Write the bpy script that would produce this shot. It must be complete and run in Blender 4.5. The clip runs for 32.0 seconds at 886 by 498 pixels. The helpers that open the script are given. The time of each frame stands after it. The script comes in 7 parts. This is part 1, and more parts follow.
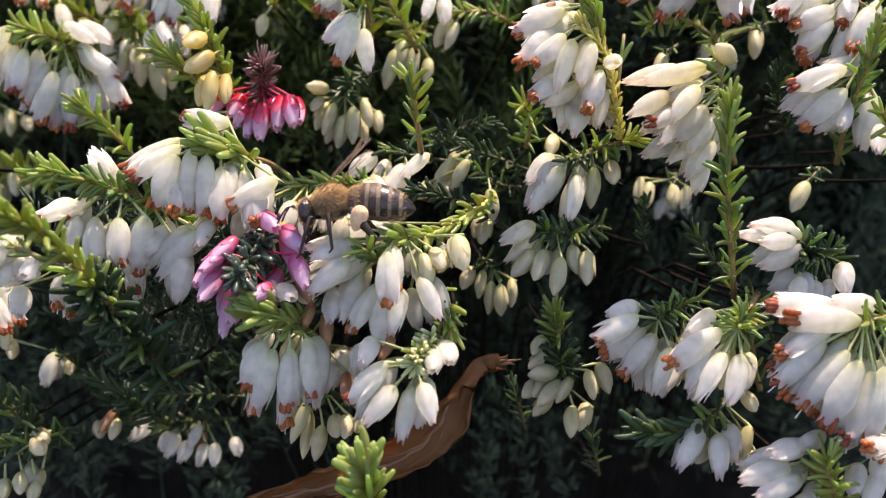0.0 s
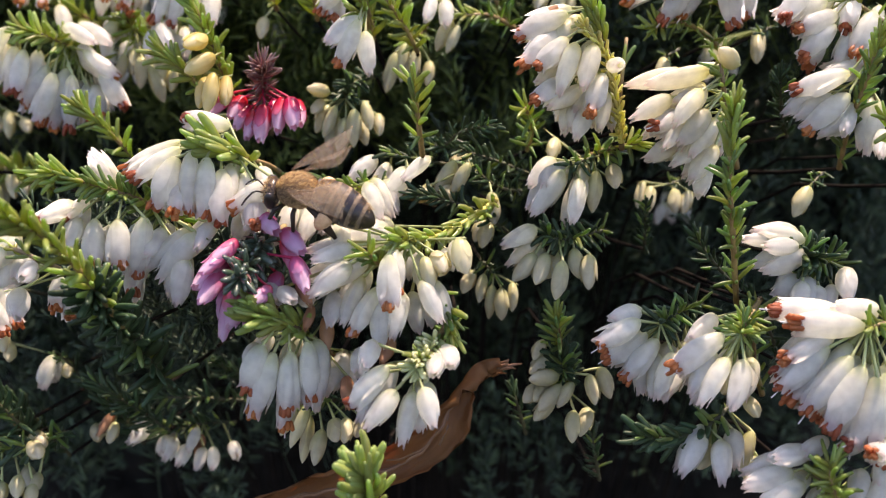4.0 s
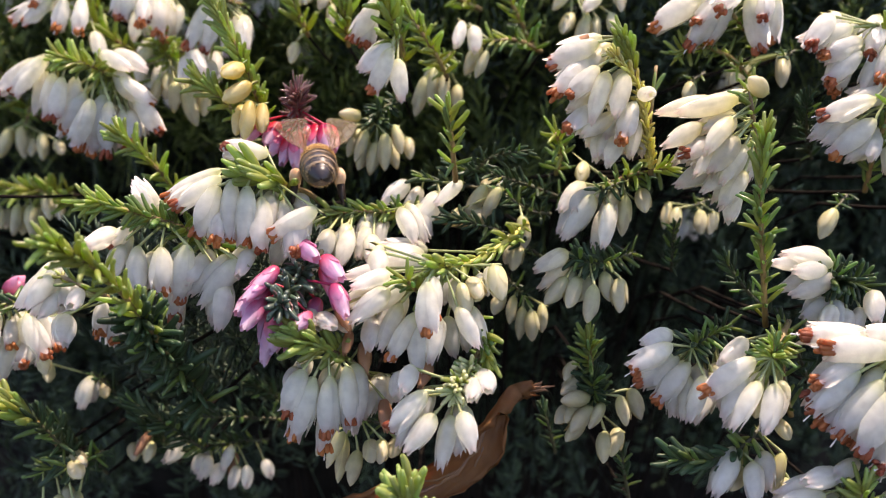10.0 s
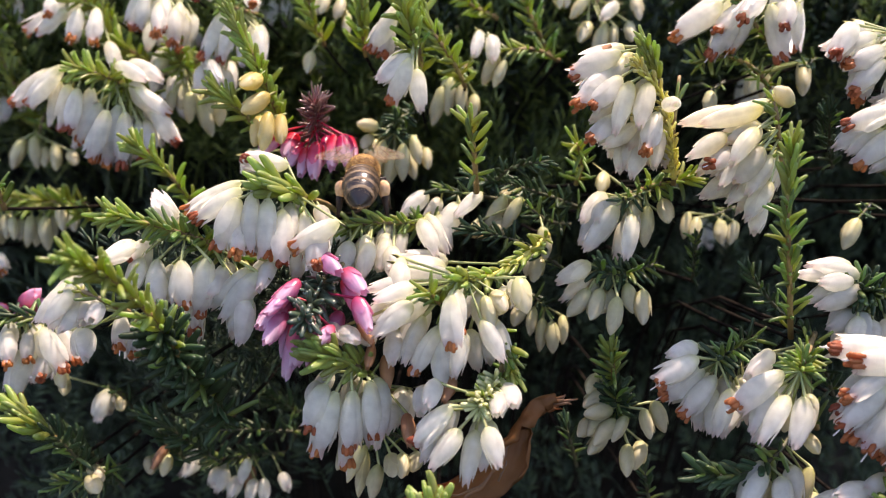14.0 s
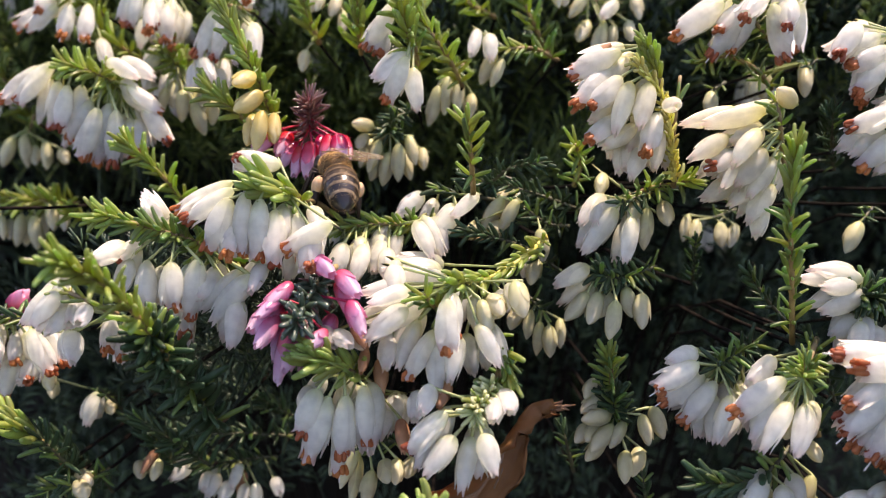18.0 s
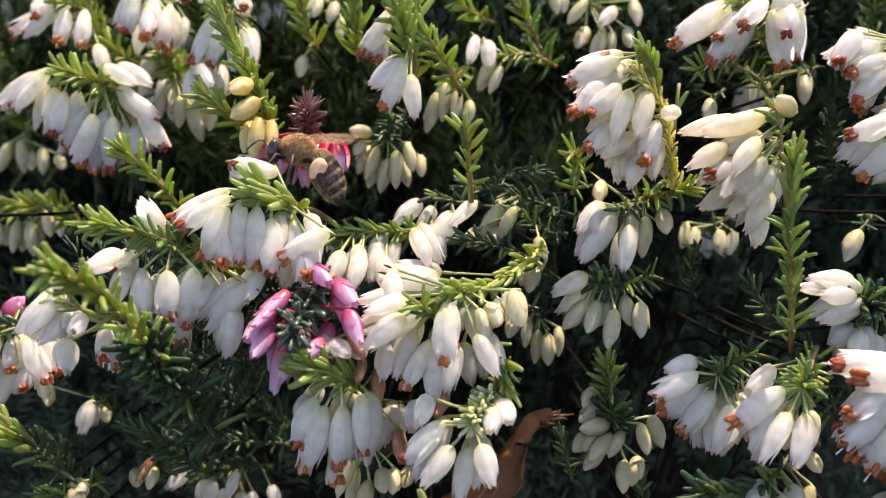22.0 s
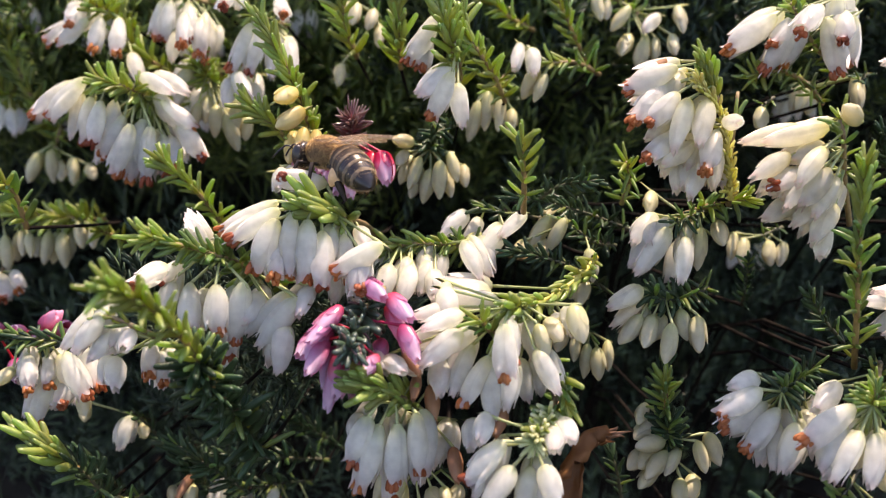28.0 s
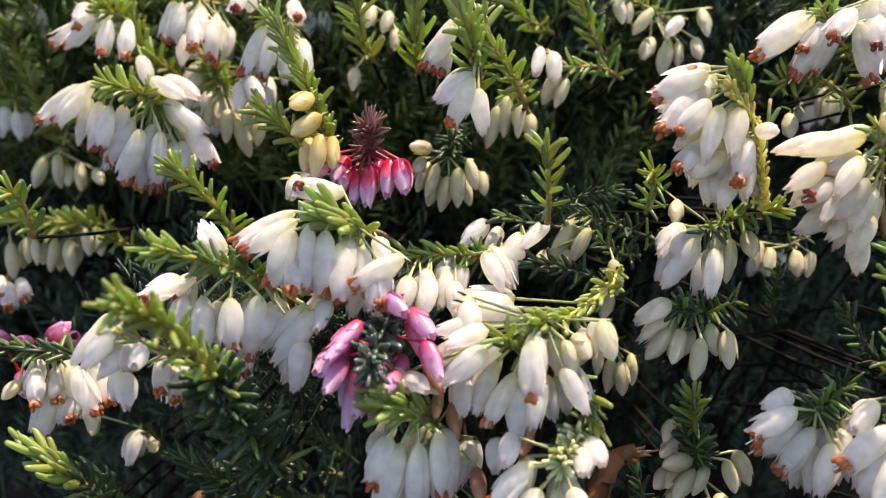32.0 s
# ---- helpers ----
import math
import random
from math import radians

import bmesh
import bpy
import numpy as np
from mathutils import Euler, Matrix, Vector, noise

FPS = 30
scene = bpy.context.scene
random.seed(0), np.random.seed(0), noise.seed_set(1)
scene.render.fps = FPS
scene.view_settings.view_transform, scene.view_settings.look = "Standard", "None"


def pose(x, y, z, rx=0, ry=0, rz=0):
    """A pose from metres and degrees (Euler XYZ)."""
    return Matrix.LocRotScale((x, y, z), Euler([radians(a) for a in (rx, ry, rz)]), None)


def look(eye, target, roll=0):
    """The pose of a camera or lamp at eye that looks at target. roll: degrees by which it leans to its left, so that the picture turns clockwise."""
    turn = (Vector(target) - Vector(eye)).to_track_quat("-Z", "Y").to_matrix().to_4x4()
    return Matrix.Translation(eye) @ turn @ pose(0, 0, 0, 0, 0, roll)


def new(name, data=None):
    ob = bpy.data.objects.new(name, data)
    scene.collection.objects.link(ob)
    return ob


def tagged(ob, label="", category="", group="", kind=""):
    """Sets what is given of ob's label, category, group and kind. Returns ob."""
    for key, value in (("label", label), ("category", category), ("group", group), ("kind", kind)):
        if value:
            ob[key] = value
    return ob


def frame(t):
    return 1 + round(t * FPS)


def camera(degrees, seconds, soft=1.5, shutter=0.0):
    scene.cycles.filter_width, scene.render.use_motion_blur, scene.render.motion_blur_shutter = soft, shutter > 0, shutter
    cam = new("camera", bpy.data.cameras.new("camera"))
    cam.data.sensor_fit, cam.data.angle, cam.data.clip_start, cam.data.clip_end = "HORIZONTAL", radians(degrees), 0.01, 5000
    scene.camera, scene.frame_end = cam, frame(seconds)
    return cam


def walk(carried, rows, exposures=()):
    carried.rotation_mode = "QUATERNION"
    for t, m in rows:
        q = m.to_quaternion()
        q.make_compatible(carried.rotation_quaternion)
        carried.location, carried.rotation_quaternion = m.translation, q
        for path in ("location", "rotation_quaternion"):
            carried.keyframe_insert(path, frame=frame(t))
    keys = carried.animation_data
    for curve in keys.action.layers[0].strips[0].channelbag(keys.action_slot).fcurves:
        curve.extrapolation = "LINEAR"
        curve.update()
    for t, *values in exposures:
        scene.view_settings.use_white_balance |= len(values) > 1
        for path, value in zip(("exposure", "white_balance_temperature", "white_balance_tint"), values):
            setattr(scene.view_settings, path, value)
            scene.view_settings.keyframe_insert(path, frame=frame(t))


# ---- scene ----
cam = camera(52, 32.0, soft=1.1, shutter=0.5)
cam.data.dof.use_dof, cam.data.dof.focus_distance, cam.data.dof.aperture_fstop = True, 0.095, 34.0
walk(cam, [
    (0, pose(0.00476, -0.09670, 0.19583, 67.072, -0.344, -0.413)),
    (0.5, pose(0.00421, -0.09656, 0.19548, 67.131, -0.450, -0.434)),
    (1, pose(0.00401, -0.09654, 0.19543, 67.195, -0.486, -0.473)),
    (1.5, pose(0.00394, -0.09662, 0.19544, 67.182, -0.519, -0.419)),
    (2, pose(0.00386, -0.09645, 0.19532, 67.218, -0.532, -0.410)),
    (2.5, pose(0.00397, -0.09637, 0.19557, 67.248, -0.535, -0.388)),
    (3, pose(0.00418, -0.09630, 0.19563, 67.298, -0.596, -0.470)),
    (3.5, pose(0.00439, -0.09618, 0.19545, 67.329, -0.617, -0.487)),
    (5.5, pose(0.00389, -0.09695, 0.19606, 67.460, -0.556, -0.352)),
    (6, pose(0.00367, -0.09708, 0.19587, 67.508, -0.507, -0.253)),
    (6.5, pose(0.00327, -0.09719, 0.19591, 67.488, -0.554, -0.236)),
    (7, pose(0.00280, -0.09721, 0.19619, 67.496, -0.532, -0.184)),
    (7.5, pose(0.00250, -0.09754, 0.19669, 67.531, -0.507, -0.159)),
    (8, pose(0.00213, -0.09750, 0.19675, 67.541, -0.503, -0.158)),
    (8.5, pose(0.00204, -0.09763, 0.19710, 67.570, -0.391, -0.051)),
    (9, pose(0.00182, -0.09754, 0.19750, 67.570, -0.360, -0.042)),
    (9.5, pose(0.00186, -0.09743, 0.19796, 67.625, -0.286, -0.007)),
    (10, pose(0.00163, -0.09731, 0.19818, 67.716, -0.227, -0.023)),
    (10.5, pose(0.00159, -0.09728, 0.19874, 67.770, -0.146, 0.001)),
    (11, pose(0.00151, -0.09714, 0.19923, 67.829, -0.117, 0.035)),
    (11.5, pose(0.00133, -0.09701, 0.19964, 67.878, -0.040, 0.053)),
    (12, pose(0.00087, -0.09692, 0.19986, 67.941, -0.026, -0.015)),
    (12.5, pose(0.00035, -0.09703, 0.19941, 67.997, -0.032, -0.050)),
    (13, pose(0.00000, -0.09688, 0.19914, 67.987, -0.001, -0.004)),
    (13.5, pose(-0.00037, -0.09648, 0.19881, 68.007, -0.014, -0.001)),
    (14, pose(-0.00051, -0.09615, 0.19853, 68.029, -0.029, 0.030)),
    (14.5, pose(-0.00067, -0.09576, 0.19835, 67.993, -0.066, -0.001)),
    (16.5, pose(-0.00048, -0.09480, 0.19848, 68.037, -0.243, -0.027)),
    (17, pose(-0.00039, -0.09468, 0.19827, 68.054, -0.290, -0.062)),
    (17.5, pose(-0.00040, -0.09455, 0.19805, 68.083, -0.318, -0.057)),
    (18, pose(-0.00040, -0.09433, 0.19808, 68.014, -0.337, -0.064)),
    (18.5, pose(-0.00025, -0.09448, 0.19813, 68.018, -0.362, -0.079)),
    (19, pose(-0.00002, -0.09434, 0.19820, 67.983, -0.384, -0.058)),
    (19.5, pose(0.00011, -0.09442, 0.19823, 68.058, -0.396, -0.074)),
    (20, pose(0.00016, -0.09425, 0.19823, 68.015, -0.403, -0.081)),
    (20.5, pose(0.00019, -0.09425, 0.19822, 68.056, -0.434, -0.079)),
    (21, pose(0.00008, -0.09405, 0.19828, 68.097, -0.481, -0.103)),
    (21.5, pose(-0.00009, -0.09380, 0.19841, 68.117, -0.472, -0.134)),
    (22, pose(-0.00031, -0.09366, 0.19840, 68.201, -0.433, -0.122)),
    (22.5, pose(-0.00076, -0.09341, 0.19845, 68.188, -0.448, -0.143)),
    (23, pose(-0.00132, -0.09333, 0.19842, 68.246, -0.408, -0.115)),
    (23.5, pose(-0.00207, -0.09329, 0.19865, 68.255, -0.415, -0.094)),
    (24, pose(-0.00254, -0.09328, 0.19873, 68.324, -0.385, -0.048)),
    (24.5, pose(-0.00292, -0.09294, 0.19877, 68.390, -0.386, -0.043)),
    (25, pose(-0.00307, -0.09292, 0.19895, 68.467, -0.403, -0.013)),
    (25.5, pose(-0.00343, -0.09277, 0.19930, 68.499, -0.396, -0.006)),
    (27.5, pose(-0.00508, -0.09152, 0.19882, 68.648, -0.298, 0.039)),
    (28, pose(-0.00547, -0.09115, 0.19812, 68.592, -0.291, 0.013)),
    (28.5, pose(-0.00587, -0.09074, 0.19783, 68.540, -0.321, -0.002)),
    (29, pose(-0.00613, -0.09025, 0.19710, 68.546, -0.343, 0.004)),
    (29.5, pose(-0.00629, -0.09009, 0.19702, 68.529, -0.392, 0.011)),
    (30, pose(-0.00658, -0.08994, 0.19699, 68.537, -0.411, 0.066)),
    (30.3, pose(-0.00684, -0.08975, 0.19708, 68.551, -0.418, 0.087)),
    (30.5, pose(-0.00699, -0.08963, 0.19709, 68.527, -0.429, 0.086)),
    (31, pose(-0.00711, -0.08914, 0.19727, 68.573, -0.401, 0.148)),
    (31.1, pose(-0.00717, -0.08900, 0.19741, 68.616, -0.385, 0.182)),
    (31.5, pose(-0.00718, -0.08850, 0.19754, 68.527, -0.387, 0.186)),
    (32, pose(-0.00740, -0.08777, 0.19818, 68.526, -0.366, 0.194)),
], exposures=[(0, 1.55, 7250, 27), (32, 1.55, 7250, 27)])

# ---- world, sun ----
SUN_ELEV, SUN_AZ = 62.0, 28.0  # degrees; azimuth from +y towards +x
world = bpy.data.worlds.new("sky")
scene.world = world
world.use_nodes = True
wt = world.node_tree
sky = wt.nodes.new("ShaderNodeTexSky")
sky.sky_type, sky.sun_disc = "NISHITA", False
sky.sun_elevation, sky.sun_rotation = radians(SUN_ELEV), radians(SUN_AZ)
wt.links.new(sky.outputs[0], wt.nodes["Background"].inputs[0])
wt.nodes["Background"].inputs[1].default_value = 0.15
sun = new("sun", bpy.data.lights.new("sun", "SUN"))
sun.data.energy, sun.data.angle, sun.data.color = 3.7, radians(0.53), (1.0, 0.91, 0.76)
sv = Vector((math.sin(radians(SUN_AZ)) * math.cos(radians(SUN_ELEV)), math.cos(radians(SUN_AZ)) * math.cos(radians(SUN_ELEV)), math.sin(radians(SUN_ELEV))))
sun.matrix_basis = look(sv * 2, (0, 0, 0))

# ---- materials ----
MM = 0.001


def material(name):
    m = bpy.data.materials.new(name)
    m.use_nodes = True
    m.node_tree.nodes.clear()
    return m, m.node_tree.nodes, m.node_tree.links


def ramp(nodes, stops):
    r = nodes.new("ShaderNodeValToRGB")
    r.color_ramp.elements[0].position, r.color_ramp.elements[0].color = stops[0][0], (*stops[0][1], 1)
    r.color_ramp.elements[1].position, r.color_ramp.elements[1].color = stops[-1][0], (*stops[-1][1], 1)
    for pos, col in stops[1:-1]:
        r.color_ramp.elements.new(pos).color = (*col, 1)
    return r


def mixrgb(nodes, links, kind, fac, a, b):
    n = nodes.new("ShaderNodeMix")
    n.data_type, n.blend_type = "RGBA", kind
    for sock, v in ((n.inputs[0], fac), (n.inputs[6], a), (n.inputs[7], b)):
        if isinstance(v, (int, float)):
            sock.default_value = v
        elif isinstance(v, tuple):
            sock.default_value = (*v, 1)
        else:
            links.new(v, sock)
    return n.outputs[2]


def leafy(name, along, vary, translucent, rough, through_col=None, bump=0.15, grain=900.0, spec=0.5, island=False, coat=0.0, veins=0.0):
    """A thin plant tissue: colour runs along the piece, each piece differs, and light passes through."""
    m, n, l = material(name)
    tc = n.new("ShaderNodeTexCoord")
    sep = n.new("ShaderNodeSeparateXYZ")
    l.new(tc.outputs["Object"], sep.inputs[0])
    base = ramp(n, along)
    if island:
        geo = n.new("ShaderNodeNewGeometry")
        rnd = geo.outputs["Random Per Island"]
        l.new(rnd, base.inputs[0])
    else:
        info = n.new("ShaderNodeObjectInfo")
        rnd = info.outputs["Random"]
        l.new(sep.outputs[2], base.inputs[0])
    hsv = n.new("ShaderNodeHueSaturation")
    for sock, lo, hi in (("Hue", 0.5 - vary[0], 0.5 + vary[0]), ("Value", 1 - vary[1], 1 + vary[1])):
        mr = n.new("ShaderNodeMapRange")
        mr.inputs[3].default_value, mr.inputs[4].default_value = lo, hi
        l.new(rnd, mr.inputs[0])
        l.new(mr.outputs[0], hsv.inputs[sock])
    l.new(base.outputs[0], hsv.inputs["Color"])
    geo2 = n.new("ShaderNodeNewGeometry")
    nz = n.new("ShaderNodeTexNoise")
    nz.inputs["Scale"].default_value, nz.inputs["Detail"].default_value = grain, 4
    l.new(geo2.outputs["Position"], nz.inputs["Vector"])
    blot = ramp(n, [(0.3, (0.78, 0.78, 0.78)), (0.62, (1.0, 1.0, 1.0))])
    l.new(nz.outputs[0], blot.inputs[0])
    col = mixrgb(n, l, "MULTIPLY", 0.7, hsv.outputs[0], blot.outputs[0])
    height = nz.outputs[0]
    if veins:
        # fine lengthwise veins round the bell
        at = n.new("ShaderNodeMath")
        at.operation = "ARCTAN2"
        l.new(sep.outputs[0], at.inputs[0])
        l.new(sep.outputs[1], at.inputs[1])
        sn = n.new("ShaderNodeMath")
        sn.operation = "MULTIPLY"
        sn.inputs[1].default_value = veins
        l.new(at.outputs[0], sn.inputs[0])
        sn2 = n.new("ShaderNodeMath")
        sn2.operation = "SINE"
        l.new(sn.outputs[0], sn2.inputs[0])
        vr = ramp(n, [(0.0, (0.86, 0.86, 0.85)), (0.5, (1, 1, 1))])
        l.new(sn2.outputs[0], vr.inputs[0])
        col = mixrgb(n, l, "MULTIPLY", 0.10, col, vr.outputs[0])
        add = n.new("ShaderNodeMath")
        add.operation = "MULTIPLY_ADD"
        add.inputs[1].default_value = 0.15
        l.new(sn2.outputs[0], add.inputs[0])
        l.new(nz.outputs[0], add.inputs[2])
        height = add.outputs[0]
    bp = n.new("ShaderNodeBump")
    bp.inputs["Strength"].default_value, bp.inputs["Distance"].default_value = bump, 0.00025
    l.new(height, bp.inputs["Height"])
    p = n.new("ShaderNodeBsdfPrincipled")
    p.inputs["Roughness"].default_value = rough
    p.inputs["Specular IOR Level"].default_value = spec
    p.inputs["Coat Weight"].default_value = coat
    l.new(col, p.inputs["Base Color"])
    l.new(bp.outputs[0], p.inputs["Normal"])
    t = n.new("ShaderNodeBsdfTranslucent")
    tcol = mixrgb(n, l, "MULTIPLY", 1.0, col, through_col or (1.0, 1.0, 1.0))
    l.new(tcol, t.inputs[0])
    mx = n.new("ShaderNodeMixShader")
    mx.inputs[0].default_value = translucent
    l.new(p.outputs[0], mx.inputs[1])
    l.new(t.outputs[0], mx.inputs[2])
    out = n.new("ShaderNodeOutputMaterial")
    l.new(mx.outputs[0], out.inputs[0])
    return m


def solid(name, stops, scale, rough, metal=0.0, bump=0.2, spec=0.5, dist=0.0004, stretch=(1, 1, 1)):
    m, n, l = material(name)
    geo = n.new("ShaderNodeTexCoord")
    mp = n.new("ShaderNodeMapping")
    mp.inputs["Scale"].default_value = stretch
    l.new(geo.outputs["Object"], mp.inputs[0])
    nz = n.new("ShaderNodeTexNoise")
    nz.inputs["Scale"].default_value, nz.inputs["Detail"].default_value, nz.inputs["Roughness"].default_value = scale, 6, 0.65
    l.new(mp.outputs[0], nz.inputs["Vector"])
    r = ramp(n, stops)
    l.new(nz.outputs[0], r.inputs[0])
    p = n.new("ShaderNodeBsdfPrincipled")
    p.inputs["Roughness"].default_value, p.inputs["Metallic"].default_value = rough, metal
    p.inputs["Specular IOR Level"].default_value = spec
    l.new(r.outputs[0], p.inputs["Base Color"])
    bp = n.new("ShaderNodeBump")
    bp.inputs["Strength"].default_value, bp.inputs["Distance"].default_value = bump, dist
    l.new(nz.outputs[0], bp.inputs["Height"])
    l.new(bp.outputs[0], p.inputs["Normal"])
    out = n.new("ShaderNodeOutputMaterial")
    l.new(p.outputs[0], out.inputs[0])
    return m


WHITE = leafy("white_petal", [(0.0, (0.80, 0.82, 0.60)), (0.22, (0.93, 0.935, 0.90)), (0.84, (0.93, 0.93, 0.935)), (1.0, (0.90, 0.80, 0.80))], (0.006, 0.04), 0.80, 0.34, (1.0, 0.985, 0.92), veins=14.0)
SEPAL = leafy("white_sepal", [(0.0, (0.80, 0.82, 0.58)), (0.25, (0.93, 0.935, 0.90)), (0.84, (0.93, 0.93, 0.935)), (1.0, (0.90, 0.80, 0.80))], (0.006, 0.04), 0.80, 0.32, (1.0, 0.985, 0.92))
CREAMWHITE = leafy("cream_white_petal", [(0.0, (0.80, 0.78, 0.46)), (0.3, (0.93, 0.92, 0.84)), (0.85, (0.93, 0.92, 0.89)), (1.0, (0.85, 0.72, 0.69))], (0.006, 0.05), 0.80, 0.34, (1.0, 0.98, 0.89), veins=14.0)
CREAM = leafy("cream_bud", [(0.0, (0.62, 0.64, 0.30)), (0.4, (0.70, 0.67, 0.44)), (1.0, (0.75, 0.70, 0.54))], (0.008, 0.07), 0.55, 0.42, (1.0, 0.95, 0.76), veins=10.0)
YELLOW = leafy("yellow_bud", [(0.0, (0.66, 0.56, 0.14)), (0.6, (0.82, 0.74, 0.38)), (1.0, (0.84, 0.77, 0.48))], (0.01, 0.08), 0.6, 0.42, (1.0, 0.95, 0.6))
PINK = leafy("pink_petal", [(0.0, (0.56, 0.04, 0.10)), (0.2, (0.70, 0.22, 0.38)), (0.5, (0.76, 0.44, 0.64)), (1.0, (0.80, 0.62, 0.76))], (0.02, 0.10), 0.55, 0.42, (1.0, 0.62, 0.72), veins=12.0)
CRIMSONSEPAL = leafy("crimson_sepal", [(0.0, (0.55, 0.01, 0.04)), (0.35, (0.62, 0.03, 0.09)), (0.6, (0.70, 0.16, 0.28)), (1.0, (0.78, 0.48, 0.64))], (0.015, 0.10), 0.5, 0.22, (1.0, 0.5, 0.6), coat=0.3)
PINKSEPAL = leafy("pink_sepal", [(0.0, (0.56, 0.02, 0.06)), (0.25, (0.68, 0.14, 0.26)), (0.6, (0.74, 0.40, 0.60)), (1.0, (0.78, 0.56, 0.72))], (0.02, 0.10), 0.52, 0.30, (1.0, 0.6, 0.7))
DRYPETAL = leafy("withered_petal", [(0.0, (0.40, 0.18, 0.08)), (1.0, (0.58, 0.32, 0.18))], (0.01, 0.15), 0.4, 0.6)
NEEDLE = leafy("needle_leaf", [(0.0, (0.38, 0.40, 0.09)), (0.35, (0.23, 0.31, 0.08)), (1.0, (0.16, 0.25, 0.09))], (0.02, 0.28), 0.52, 0.33, (1.0, 1.15, 0.45), bump=0.1, spec=0.6)
TIPNEEDLE = leafy("young_needle_leaf", [(0.0, (0.48, 0.45, 0.11)), (0.4, (0.38, 0.43, 0.10)), (1.0, (0.34, 0.43, 0.14))], (0.02, 0.2), 0.56, 0.33, (1.0, 1.1, 0.4), bump=0.1, spec=0.6)
KNOB = leafy("yellow_green_bud", [(0.0, (0.62, 0.54, 0.10)), (1.0, (0.72, 0.68, 0.26))], (0.02, 0.2), 0.45, 0.42, (1.0, 1.0, 0.5))
# darker green for needles of dim shoots, the shade put into the colour
SHADENEEDLE = leafy("shade_green_needle_leaf", [(0.0, (0.07, 0.095, 0.036)), (0.4, (0.045, 0.082, 0.034)), (1.0, (0.04, 0.074, 0.034))], (0.02, 0.25), 0.3, 0.36, (1.0, 1.1, 0.5), spec=0.3)
PALETIP = leafy("cream_tipped_needle", [(0.0, (0.28, 0.36, 0.10)), (0.5, (0.50, 0.55, 0.24)), (1.0, (0.74, 0.74, 0.46))], (0.015, 0.12), 0.4, 0.4, (1.0, 1.0, 0.6))
DARKNEEDLE = leafy("dark_needle_leaf", [(0.0, (0.10, 0.09, 0.05)), (0.5, (0.05, 0.09, 0.05)), (1.0, (0.07, 0.10, 0.07))], (0.03, 0.3), 0.18, 0.30, (1.0, 1.0, 0.5), spec=0.6)
REDNEEDLE = leafy("reddish_needle_leaf", [(0.0, (0.34, 0.05, 0.06)), (0.5, (0.20, 0.08, 0.07)), (1.0, (0.24, 0.15, 0.13))], (0.02, 0.3), 0.2, 0.30, (1.0, 0.8, 0.5), spec=0.7)
# needle colour darkened, to stand for the shade inside the heath
SHADELEAF = leafy("shaded_needle_leaf", [(0.0, (0.033, 0.055, 0.039)), (0.6, (0.052, 0.084, 0.052)), (1.0, (0.086, 0.123, 0.062))], (0.02, 0.25), 0.2, 0.42, (1.0, 1.1, 0.5), island=True, spec=0.28)
# brighter copy of the needle colour, with sunlight put into it
LITLEAF = leafy("green_needle_leaf", [(0.0, (0.09, 0.15, 0.05)), (0.6, (0.18, 0.26, 0.08)), (1.0, (0.34, 0.38, 0.12))], (0.02, 0.25), 0.5, 0.36, (1.0, 1.1, 0.5), island=True, spec=0.5)
PEDICEL = leafy("flower_stalk", [(0.0, (0.26, 0.30, 0.09)), (1.0, (0.48, 0.50, 0.24))], (0.015, 0.15), 0.25, 0.45, (1.0, 1.0, 0.5))
REDSTALK = leafy("crimson_stalk", [(0.0, (0.42, 0.02, 0.04)), (1.0, (0.60, 0.03, 0.08))], (0.01, 0.15), 0.3, 0.35, (1.0, 0.6, 0.6))
ANTHER = leafy("rust_brown_anther", [(0.0, (0.20, 0.05, 0.02)), (0.85, (0.36, 0.095, 0.03)), (1.0, (0.52, 0.17, 0.06))], (0.015, 0.3), 0.5, 0.5, (1.0, 0.8, 0.6), bump=0.3)
STYLE = solid("pale_style", [(0.3, (0.7, 0.62, 0.58)), (0.8, (0.85, 0.8, 0.76))], 3.0, 0.45, bump=0.05)
STEM = solid("green_brown_stem", [(0.25, (0.10, 0.06, 0.03)), (0.5, (0.22, 0.15, 0.06)), (0.8, (0.30, 0.25, 0.09))], 700, 0.6, bump=0.5)
GOLDSTEM = solid("orange_brown_stem", [(0.25, (0.13, 0.07, 0.03)), (0.5, (0.23, 0.15, 0.05)), (0.8, (0.32, 0.28, 0.08))], 700, 0.55, bump=0.5)
YSTEM = solid("yellow_green_stem", [(0.25, (0.42, 0.34, 0.06)), (0.6, (0.52, 0.46, 0.10)), (0.8, (0.50, 0.48, 0.14))], 700, 0.5, bump=0.4)
# stem colour darkened to carry the shade that lies on the dim shoots
SHADESTEM = solid("shade_green_stem", [(0.25, (0.03, 0.028, 0.014)), (0.5, (0.055, 0.055, 0.024)), (0.8, (0.085, 0.09, 0.035))], 700, 0.6, bump=0.5)
# bark taken almost to black, in place of shade deep in the heath
BARK = solid("shade_dark_bark", [(0.3, (0.010, 0.008, 0.006)), (0.55, (0.014, 0.011, 0.009)), (0.8, (0.024, 0.018, 0.015))], 900, 0.95, bump=0.8, spec=0.04)
SOIL = solid("garden_soil", [(0.3, (0.012, 0.010, 0.008)), (0.55, (0.025, 0.020, 0.015)), (0.8, (0.05, 0.04, 0.03))], 60, 0.95, bump=1.0, dist=0.004, spec=0.1)


